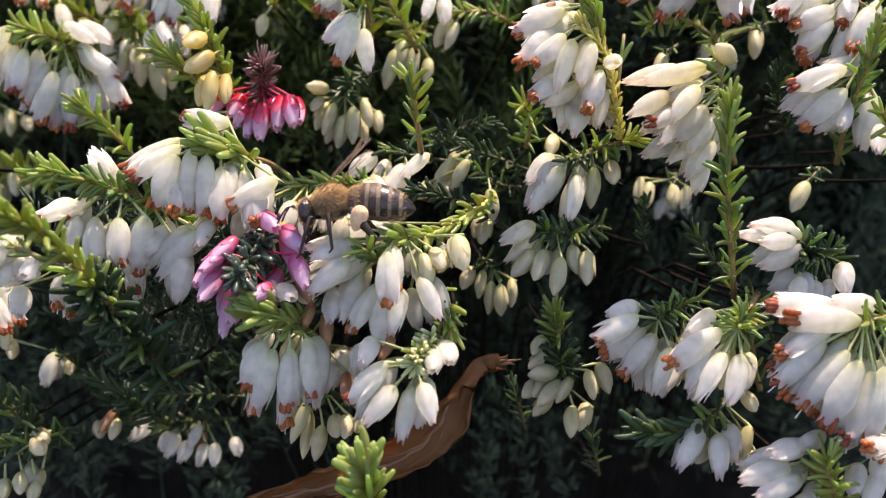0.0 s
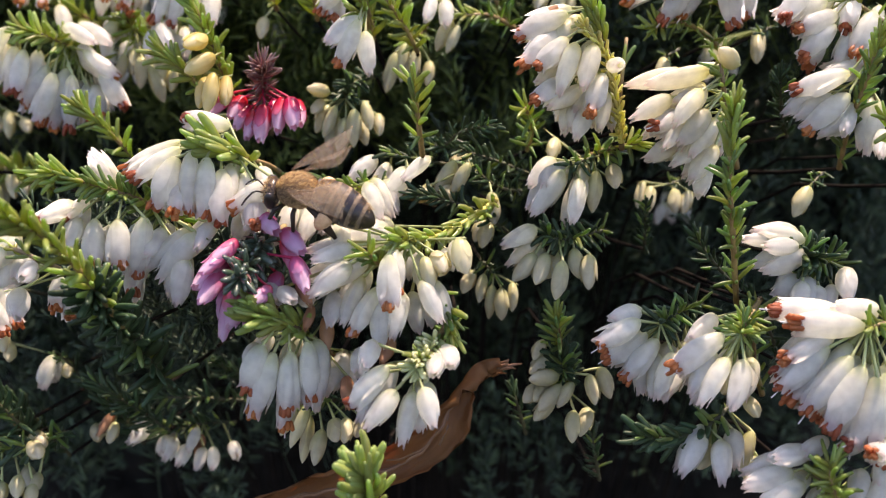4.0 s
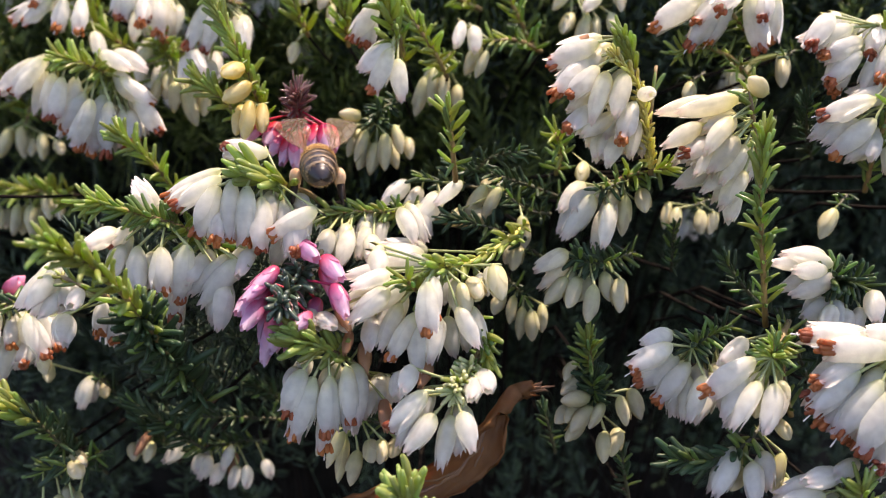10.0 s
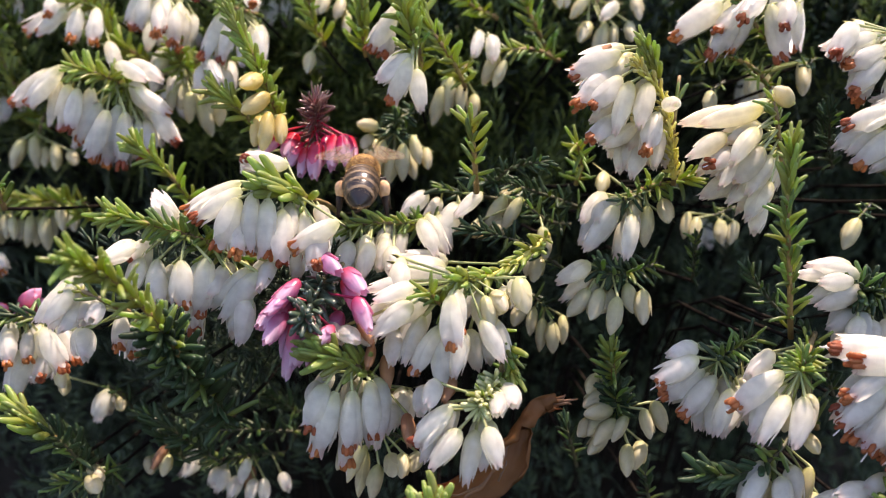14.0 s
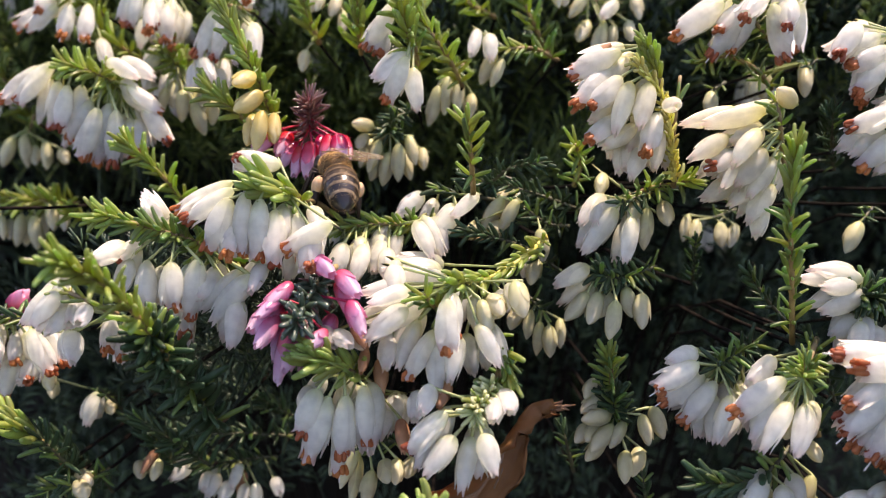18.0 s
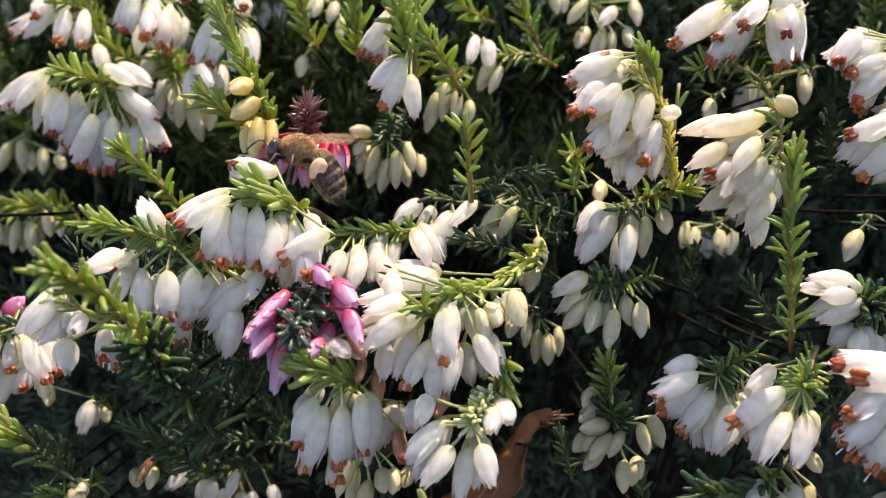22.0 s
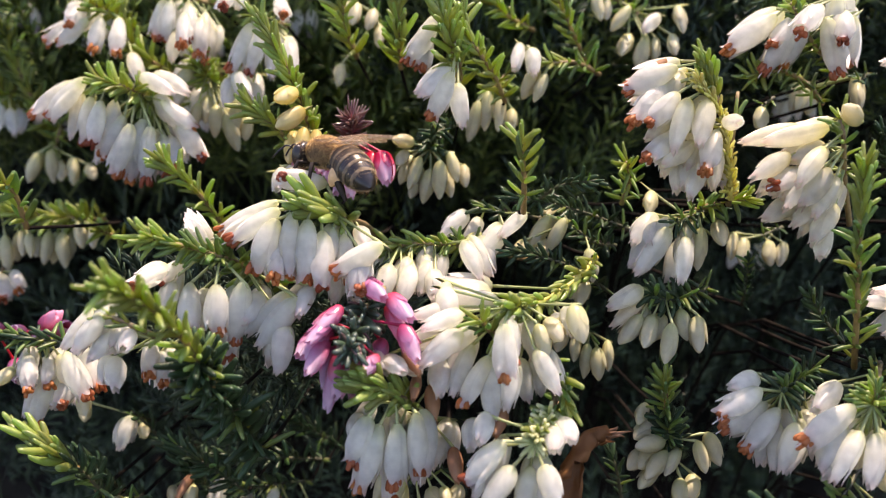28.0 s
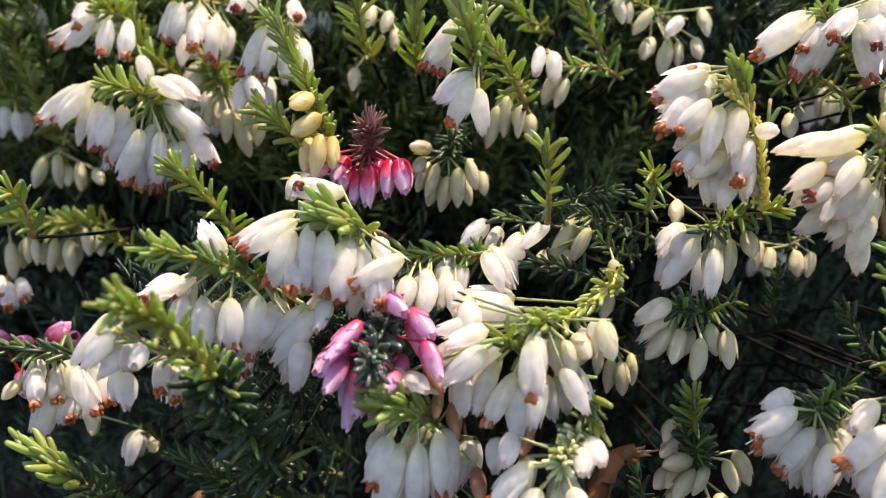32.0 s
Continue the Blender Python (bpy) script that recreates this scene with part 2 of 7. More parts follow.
# ---- mesh helpers ----
def mesh_of(name, verts, faces, mat, smooth=True):
    me = bpy.data.meshes.new(name)
    me.from_pydata([tuple(v) for v in verts], [], faces)
    me.materials.append(mat)
    if smooth:
        me.polygons.foreach_set("use_smooth", [True] * len(me.polygons))
    me.update()
    return me


def lathe(profile, seg, ridge=0.0, lobes=4, bend=0.0, flat=1.0):
    """Rings (z, r) turned round z; ridge makes it faintly lobed; bend leans it towards +x with height."""
    verts, faces = [], []
    for z, r in profile:
        for k in range(seg):
            a = 2 * math.pi * k / seg
            rr = r * (1 + ridge * math.cos(lobes * a))
            verts.append((rr * math.cos(a) + bend * z * z, rr * math.sin(a) * flat, z))
    for i in range(len(profile) - 1):
        for k in range(seg):
            k2 = (k + 1) % seg
            faces.append((i * seg + k, i * seg + k2, (i + 1) * seg + k2, (i + 1) * seg + k))
    return verts, faces


def capped(profile, seg, **kw):
    verts, faces = lathe(profile, seg, **kw)
    n = len(profile)
    faces.append(tuple(reversed(range(seg))))
    faces.append(tuple((n - 1) * seg + k for k in range(seg)))
    return verts, faces


def tube(points, radii, seg=6):
    """A tube along points; returns verts and faces."""
    verts, faces = [], []
    pts = [Vector(p) for p in points]
    side = Vector((1, 0.13, 0.21))
    for i, p in enumerate(pts):
        d = (pts[min(i + 1, len(pts) - 1)] - pts[max(i - 1, 0)]).normalized()
        u = (side - d * side.dot(d)).normalized()
        v = d.cross(u)
        side = u
        for k in range(seg):
            a = 2 * math.pi * k / seg
            verts.append(p + (u * math.cos(a) + v * math.sin(a)) * radii[i])
    for i in range(len(pts) - 1):
        for k in range(seg):
            k2 = (k + 1) % seg
            faces.append((i * seg + k, i * seg + k2, (i + 1) * seg + k2, (i + 1) * seg + k))
    faces.append(tuple(reversed(range(seg))))
    faces.append(tuple((len(pts) - 1) * seg + k for k in range(seg)))
    return verts, faces


def joined(pieces):
    verts, faces = [], []
    for v, f in pieces:
        k = len(verts)
        verts += [tuple(q) for q in v]
        faces += [tuple(i + k for i in g) for g in f]
    return verts, faces


def moved(piece, m):
    return [m @ Vector(v) for v in piece[0]], piece[1]


def spline(points, n):
    """n + 1 points on a smooth curve through the given ones."""
    p = [Vector(q) for q in points]
    p = [p[0] * 2 - p[1]] + p + [p[-1] * 2 - p[-2]]
    out = []
    k = len(p) - 3
    for i in range(n + 1):
        s = min(i / n * k, k - 1e-6)
        j = int(s)
        t = s - j
        a, b, c, d = p[j], p[j + 1], p[j + 2], p[j + 3]
        out.append(0.5 * ((2 * b) + (c - a) * t + (2 * a - 5 * b + 4 * c - d) * t * t + (3 * b - a - 3 * c + d) * t ** 3))
    return out


def frame_to(origin, z_axis, spin=0.0):
    """A pose at origin whose z runs along z_axis."""
    q = Vector(z_axis).to_track_quat("Z", "Y")
    return Matrix.Translation(origin) @ q.to_matrix().to_4x4() @ Matrix.Rotation(spin, 4, "Z")


def part(name, data, m, parent, label=""):
    """One mesh object at the world pose m, as a part of parent."""
    ob = new(name, data)
    ob.parent = parent
    ob.matrix_parent_inverse = HOME[parent.name]
    ob.matrix_basis = m
    HOME[ob.name] = m.inverted()
    if label:
        ob["label"] = label
    return ob


HOME = {}


def thing(name, m, label, category, group="", data=None, kind=""):
    ob = new(name, data)
    ob.matrix_basis = m
    HOME[ob.name] = m.inverted()
    return tagged(ob, label, category, group, kind)


# ---- flower and needle meshes, one unit long, shared by all sprigs ----
BELL = [(0.0, 0.045), (0.03, 0.085), (0.10, 0.128), (0.22, 0.165), (0.38, 0.194), (0.54, 0.207), (0.70, 0.192), (0.82, 0.163), (0.91, 0.134)]
BUDLIKE = [(0.0, 0.05), (0.03, 0.10), (0.10, 0.150), (0.22, 0.190), (0.36, 0.207), (0.50, 0.203), (0.66, 0.180), (0.80, 0.142), (0.91, 0.098)]
SLIM = [(0.0, 0.06), (0.03, 0.11), (0.10, 0.150), (0.24, 0.178), (0.45, 0.190), (0.64, 0.182), (0.80, 0.155), (0.91, 0.115)]
SHUT = [(0.0, 0.05), (0.03, 0.09), (0.10, 0.142), (0.24, 0.188), (0.42, 0.206), (0.60, 0.196), (0.76, 0.16), (0.88, 0.11), (0.96, 0.055), (1.0, 0.012)]


def width_at(prof, z):
    for (z0, r0), (z1, r1) in zip(prof, prof[1:]):
        if z <= z1:
            return r0 + (r1 - r0) * (z - z0) / (z1 - z0)
    return prof[-1][1]


def corolla_mesh(name, mat, seed, prof, fat):
    r = random.Random(seed)
    mouth = prof[-1][1] * fat
    verts, faces = lathe([(z, q * fat) for z, q in prof], 16, ridge=0.05)
    if prof is not SHUT:
        # four small teeth round the mouth, turned a little outwards
        k = len(verts)
        reaches = [r.uniform(0.06, 0.13) for _ in range(4)]
        for ring in range(2):
            for i in range(16):
                a = 2 * math.pi * i / 16
                lobe = abs(math.cos(2 * a)) ** 1.3
                tall = reaches[int((i + 2) / 4) % 4]
                rad = mouth * (0.99 + (0.20 * lobe - 0.10 * (1 - lobe) if prof is BELL else -0.16) * ring)
                verts.append((rad * math.cos(a), rad * math.sin(a), 0.91 + (0.03 + tall * ring) * (0.25 + 0.75 * lobe)))
        for ring in range(2):
            lo, hi = k - 16 + ring * 16, k + ring * 16
            for i in range(16):
                j = (i + 1) % 16
                faces.append((lo + i, lo + j, hi + j, hi + i))
    return mesh_of(name, bowed(verts, seed), faces, mat)


def bowed(verts, seed):
    """The slight lean, dents and squash of a grown flower; the same for a bell and its calyx of one seed."""
    r = random.Random(seed * 7 + 1)
    bx, by, sx, ph = r.uniform(-0.09, 0.09), r.uniform(-0.09, 0.09), r.uniform(0.88, 1.0), r.uniform(0, 6)
    out = []
    for x, y, z in verts:
        k = 1 + 0.05 * math.sin(5 * z + ph + 1.5 * math.atan2(y, x))
        out.append((x * k * sx + bx * z * z, y * k / sx + by * z * z, z))
    return out


def calyx_mesh(name, mat, seed, prof, fat, length=0.62, gap=0.0):
    """Four lance-shaped sepals that lie over the bell, keeled along the middle."""
    r = random.Random(seed + 20)
    pieces = []
    for s in range(4):
        a0 = math.pi / 2 * s + math.pi / 4 + r.uniform(-0.16, 0.16)
        ln, lift = length * r.uniform(0.84, 1.12), r.choice((0.0, 0.012, 0.03, 0.07) if prof is BELL else (0.0, 0.006, 0.012, 0.03)) + gap
        verts, faces = [], []
        rows = 9
        broad = r.uniform(0.68, 0.84)
        for i in range(rows):
            t = i / (rows - 1)
            z = t * ln
            rad = width_at(prof, z) * fat + 0.014 + lift * t * t
            half = broad * min(1.0, 0.55 + 1.6 * t) * max(0.02, 1 - max(0.0, (t - 0.45) / 0.55) ** 2.4) ** 0.7
            for j in (-1, -0.6, 0, 0.6, 1):
                a = a0 + half * j
                rr = rad + 0.020 * (1 - abs(j)) * (0.3 + 0.7 * t) + (0.010 if abs(j) == 1 else 0.0) * t
                verts.append((rr * math.cos(a), rr * math.sin(a), z))
        for i in range(rows - 1):
            for j in range(4):
                q = i * 5 + j
                faces.append((q, q + 1, q + 6, q + 5))
        pieces.append((verts, faces))
    v, f = joined(pieces)
    return mesh_of(name, bowed(v, seed), f, mat)


def anther_mesh(name, seed, reach):
    r = random.Random(seed)
    pieces = []
    for k in range(8):
        a = 2 * math.pi * k / 8 + r.uniform(-0.25, 0.25)
        tall = r.uniform(0.13, 0.21)
        p = capped([(0, 0.03), (0.03, 0.052), (tall * 0.6, 0.056), (tall * 0.92, 0.044), (tall, 0.022)], 6)
        rad = (0.098 if k % 2 else 0.045) * r.uniform(0.85, 1.1)
        m = Matrix.Translation((rad * math.cos(a), rad * math.sin(a), reach + r.uniform(-0.03, 0.04))) @ Matrix.Rotation(r.uniform(-0.1, 0.45), 4, Vector((-math.sin(a), math.cos(a), 0)))
        pieces.append(moved(p, m))
    v, f = joined(pieces)
    return mesh_of(name, v, f, ANTHER)


def needle_mesh(name, mat, bend, fat, blunt=0.55):
    prof = [(0.0, 0.35), (0.08, 0.72), (0.3, 1.0), (0.62, 1.0), (0.86, 0.8), (0.97, blunt), (1.0, 0.12)]
    v, f = lathe([(z, q * 0.085 * fat) for z, q in prof], 6, bend=-bend, flat=0.72)
    f.append(tuple((len(prof) - 1) * 6 + k for k in range(6)))
    return mesh_of(name, v, f, mat)


VARIANTS = {}
for key, mat, sep, prof, ln in (("o", WHITE, SEPAL, BELL, 0.92), ("w", WHITE, SEPAL, BUDLIKE, 0.88), ("m", CREAMWHITE, CREAMWHITE, BUDLIKE, 0.86), ("c", CREAM, CREAM, SHUT, 0.74), ("y", YELLOW, YELLOW, SHUT, 0.78), ("p", PINK, PINKSEPAL, SLIM, 0.62), ("r", PINK, CRIMSONSEPAL, SLIM, 0.66), ("b", DRYPETAL, DRYPETAL, BUDLIKE, 0.7)):
    VARIANTS[key] = []
    for i in range(6):
        fat = 0.92 + 0.04 * (i * 5 % 6)
        VARIANTS[key].append((corolla_mesh("corolla", mat, 10 + i, prof, fat), calyx_mesh("calyx", sep, 10 + i, prof, fat, ln, 0.005 * i if prof is BELL else 0.0)))
ANTHERS = [anther_mesh("anther_ring", 50 + i, 0.86 + 0.03 * (i % 3)) for i in range(5)]
STYLE_MESH = mesh_of("style", *tube([(0, 0, 0.7), (0.004, 0.003, 1.0), (0.012, 0.006, 1.19)], [0.010, 0.010, 0.014], 5), STYLE)
STALK = {}
for key, mat in (("g", PEDICEL), ("r", REDSTALK)):
    STALK[key] = mesh_of("pedicel", *tube([(0, 0, 0), (0.05, 0, 0.35), (0.05, 0, 0.7), (0, 0, 1.0)], [0.85, 0.8, 0.9, 1.25], 6), mat)
NEEDLES = {k: [needle_mesh("needle", mat, b, w, bl) for b, w, bl in ((0.10, 1.25, 0.7), (-0.16, 1.15, 0.66), (0.22, 1.3, 0.72), (-0.28, 1.2, 0.66), (0.02, 1.1, 0.7), (-0.10, 1.3, 0.72))]
           for k, mat in (("G", NEEDLE), ("T", TIPNEEDLE))}
NEEDLES["P"] = [needle_mesh("needle", DARKNEEDLE, b, w, 0.6) for b, w in ((0.1, 1.8), (-0.2, 1.6), (0.25, 1.7), (-0.1, 1.9))]
NEEDLES["Y"] = [needle_mesh("needle", KNOB, b, w, 0.65) for b, w in ((0.05, 1.7), (0.2, 2.0), (0.3, 1.5))]
NEEDLES["D"] = [needle_mesh("needle", SHADENEEDLE, b, w, 0.6) for b, w in ((0.12, 1.5), (0.05, 1.35), (0.25, 1.55), (-0.12, 1.4), (0.3, 1.3))]
NEEDLES["R"] = [needle_mesh("needle", REDNEEDLE, b, w, 0.5) for b, w in ((0.12, 0.85), (0.3, 0.75), (-0.1, 0.9), (0.4, 0.8))]
NEEDLES["F"] = [needle_mesh("needle", TIPNEEDLE, b, w, 0.6) for b, w in ((0.16, 1.55), (0.34, 1.4), (0.06, 1.65), (0.5, 1.5))]
NEEDLES["K"] = [needle_mesh("needle", PALETIP, b, w, 0.7) for b, w in ((0.1, 1.9), (0.2, 1.7), (0.0, 2.1))]

LABELS = {
    "W": ("heath_sprig", "white winter heath sprig, bell flowers with rust-brown anthers"),
    "C": ("heath_sprig", "winter heath sprig with closed cream buds among needles"),
    "G": ("heath_shoot", "green heath shoot set all round with needle leaves"),
    "P": ("pink_heath_sprig", "pink heath flower head round dark glossy needles"),
    "R": ("pink_heath_sprig", "crimson and pink heath flower head with reddish needles"),
    "Y": ("heath_shoot", "yellow-green heath shoot with small swelling buds"),
    "K": ("heath_shoot", "heath shoot with short cream-tipped new needles"),
}
TINTED = {
    # tint d carries shade in its needle and stem colours
    "Gd": "heath shoot set all round with dark green, shade-coloured needles",
    "Gf": "plump yellow-green heath shoot tip with young needles",
    "Gg": "bright lime-green heath shoot with slender needle leaves",
    "Wy": "white winter heath sprig on a yellow-green stem",
    "Wd": "white winter heath sprig hanging under dark green, shade-coloured needles",
    "Wf": "white winter heath sprig topped with plump young needles",
    "Wg": "white winter heath sprig with lime-green needles further back",
    "Cd": "heath sprig with closed cream buds under dark, shade-coloured needles",
    "Cg": "heath sprig of closed cream buds with lime-green needles",
}
rng = random.Random(5)


def sprig(kind, count, length, wide, narrow, start, tint, *pts):
    """A stem through pts (mm, base first), rooted in the ground, with whorls of needles from start to its tip."""
    pts = [Vector(p) * MM for p in pts]
    length *= 0.86 * (0.9 if tint == "d" else 1.0)
    base = pts[0]
    back = base + Vector((0.0, 0.050, -0.0225))
    low = Vector((base.x * 0.97, base.y + 0.070, base.z - 0.084))
    root = Vector((base.x * 0.9, base.y * 0.4 + 0.100, 0.0))
    name, label = LABELS[kind]
    label = TINTED.get(kind + tint, label)
    ob = thing(name, Matrix.Translation(root), label, "heather", "heath sprigs")
    below = spline([root, low, back, base], 10)
    above = spline(pts, 12)
    data = mesh_of("stem", *tube([p - root for p in above], [(0.00024 if tint == "d" else 0.00034) * (1 - 0.45 * i / 12) for i in range(13)], 7), YSTEM if tint == "y" or kind == "Y" else SHADESTEM if tint == "d" else GOLDSTEM if kind == "G" else STEM)
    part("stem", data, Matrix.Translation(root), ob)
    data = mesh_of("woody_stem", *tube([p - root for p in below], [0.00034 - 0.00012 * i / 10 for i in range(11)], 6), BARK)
    part("woody_stem", data, Matrix.Translation(root), ob, "woody stem, its brown darkened almost to black for shade")
    tree = above
    whorls = max(1, round(count * (1.1 if kind == "G" and tint == "g" else 1.4 if kind == "G" and tint == "d" else 0.86 if kind == "G" and tint != "f" else 1.36 if kind in "WC" else 1.2 if tint == "f" else 1.7) / 4))
    made = 0
    for w in range(whorls if count else 0):
        u = start + (1 - start) * (w + 0.5) / whorls
        if whorls > 5:
            u = start + (1 - start) * ((w + 0.5) / whorls) ** 0.85
        s = u * 12
        j = min(int(s), 11)
        p = tree[j].lerp(tree[j + 1], s - j)
        d = (tree[j + 1] - tree[j]).normalized()
        spread = wide + (narrow - wide) * u
        k = 5 if u > 0.9 else 4
        for q in range(k):
            if kind in "GWC" and rng.random() < 0.06:
                continue
            spin = 2 * math.pi * (q + 0.5 * (w % 2) + rng.uniform(-0.28, 0.28)) / k
            f = frame_to(p, d, spin)
            tilt = radians(max(6.0, spread + rng.uniform(-19, 19)))
            ln = length * MM * rng.uniform(0.68, 1.2) * (0.72 + 0.28 * math.sin(math.pi * min(1.0, 1.15 - u) ** 0.6) if u > 0.55 else 1.0)
            m = f @ Matrix.Rotation(tilt, 4, "Y") @ Matrix.Diagonal((ln, ln, ln, 1))
            if kind in "PR":
                pool = NEEDLES["P" if kind == "P" and rng.random() < 0.75 else "R"]
            elif kind in "YK":
                pool = NEEDLES[kind]
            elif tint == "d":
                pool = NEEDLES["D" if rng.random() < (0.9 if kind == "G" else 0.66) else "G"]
            elif tint in "fy" and tint:
                pool = NEEDLES["F"]
            elif tint == "g" or kind == "G" and u > 0.72 and rng.random() < 0.7 or u > 0.85:
                pool = NEEDLES["T"]
            else:
                pool = NEEDLES["T" if rng.random() < 0.3 else "G"]
            part("needle", pool[made % len(pool)], m, ob)
            made += 1
    return ob, tree


def bells(sp, key, *ends):
    """Flowers of one kind on a sprig: where each hangs from and where its mouth is (mm)."""
    ob, tree = sp
    if key in "owmc":
        # the flowers behind, that fill the head between those in front
        behind = [rng.uniform(-1.6, 1.6) for a in ends if rng.random() < (0.24 if key == "c" else 0.34)]
        ends += tuple((a[0] + dx, a[1] + 1.9, a[2] + 0.2 - abs(dx) * 0.3, a[3] + dx * 1.3, a[4] + 1.7, a[5] + 0.3 - abs(dx) * 0.3) for a, dx in zip(ends[::2] + ends[1::2], behind))
    for a in ends:
        b, t = Vector(a[:3]) * MM, Vector(a[3:6]) * MM
        t += Vector((rng.uniform(-1, 1), rng.uniform(-1, 1), rng.uniform(-0.6, 0.6))) * (0.0005 if key in "owm" else 0.0003)
        d = t - b
        ln = min(d.length, {"c": 0.0052, "y": 0.0054}.get(key, 0.0066)) * rng.uniform(0.9, 1.06)
        b = t - d.normalized() * ln
        width = {"o": 4.65, "w": 4.2, "m": 3.8, "c": 3.7, "y": 4.3, "p": 4.2, "r": 4.4, "b": 2.9}[key] * MM * rng.uniform(0.92, 1.08)
        width = 0.72 * width + 0.28 * ln
        if key in "owm":
            ln *= 1.02
        m = frame_to(b, d, rng.uniform(0, 6.28)) @ Matrix.Diagonal((width, width, ln, 1))
        i = rng.randrange(6)
        cor, cal = VARIANTS[key][i]
        fl = part("flower", cor, m, ob)
        part("calyx", cal, m, fl)
        if key == "o":
            part("anther_ring", ANTHERS[rng.randrange(5)], m, fl, "rust-brown anther tips")
        if key == "o" and rng.random() < 0.25:
            part("style", STYLE_MESH, m, fl)
        near = min(tree, key=lambda q: (q - b).length + 0.3 * max(0.0, (b.z - q.z)))
        gap = b - near
        if gap.length > 0.0095:
            near = b - gap * (0.0095 / gap.length)
            gap = b - near
        if gap.length > 0.0004:
            m2 = frame_to(near, gap, rng.uniform(0, 6.28)) @ Matrix.Diagonal((0.00016, 0.00016, gap.length + 0.0002, 1))
            part("pedicel", STALK["r" if key in "pr" else "g"], m2, fl)
    return fl, m


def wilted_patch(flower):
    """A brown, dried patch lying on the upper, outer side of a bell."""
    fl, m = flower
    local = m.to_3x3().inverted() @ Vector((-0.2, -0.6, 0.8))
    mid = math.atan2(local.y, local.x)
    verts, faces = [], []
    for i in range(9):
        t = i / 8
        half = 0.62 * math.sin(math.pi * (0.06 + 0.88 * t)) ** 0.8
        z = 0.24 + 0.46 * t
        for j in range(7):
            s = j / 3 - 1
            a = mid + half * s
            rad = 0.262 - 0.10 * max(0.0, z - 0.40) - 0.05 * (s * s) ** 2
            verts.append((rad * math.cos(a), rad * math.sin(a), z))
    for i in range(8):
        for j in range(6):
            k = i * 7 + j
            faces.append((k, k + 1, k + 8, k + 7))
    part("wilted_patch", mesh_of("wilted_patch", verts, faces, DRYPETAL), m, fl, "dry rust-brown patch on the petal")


# ---- ground ----
gm = bmesh.new()
bmesh.ops.create_grid(gm, x_segments=60, y_segments=60, size=1.0)
for v in gm.verts:
    # finer near the plant, out to the horizon at the rim
    s = max(abs(v.co.x), abs(v.co.y))
    k = 0.25 * s + 600.0 * s ** 9
    q = v.co / max(s, 1e-6) * k
    v.co = Vector((q.x, q.y + 0.04, 0.006 * noise.noise(q * 30) - 0.006 if s < 0.5 else -0.006))
me = bpy.data.meshes.new("ground")
gm.to_mesh(me)
gm.free()
me.materials.append(SOIL)
tagged(new("ground", me), "dark bare garden soil under the heath", "ground", kind="structure")

# ---- dense inside of the heath, many small needles, dark colour in place of shade ----
RIGHT, DOWN, AHEAD = Vector((1, 0, 0)), Vector((0, -0.3746, -0.9272)), Vector((0, 0.9272, -0.3746))
CENTRE = Vector((0, 0, 0.160))


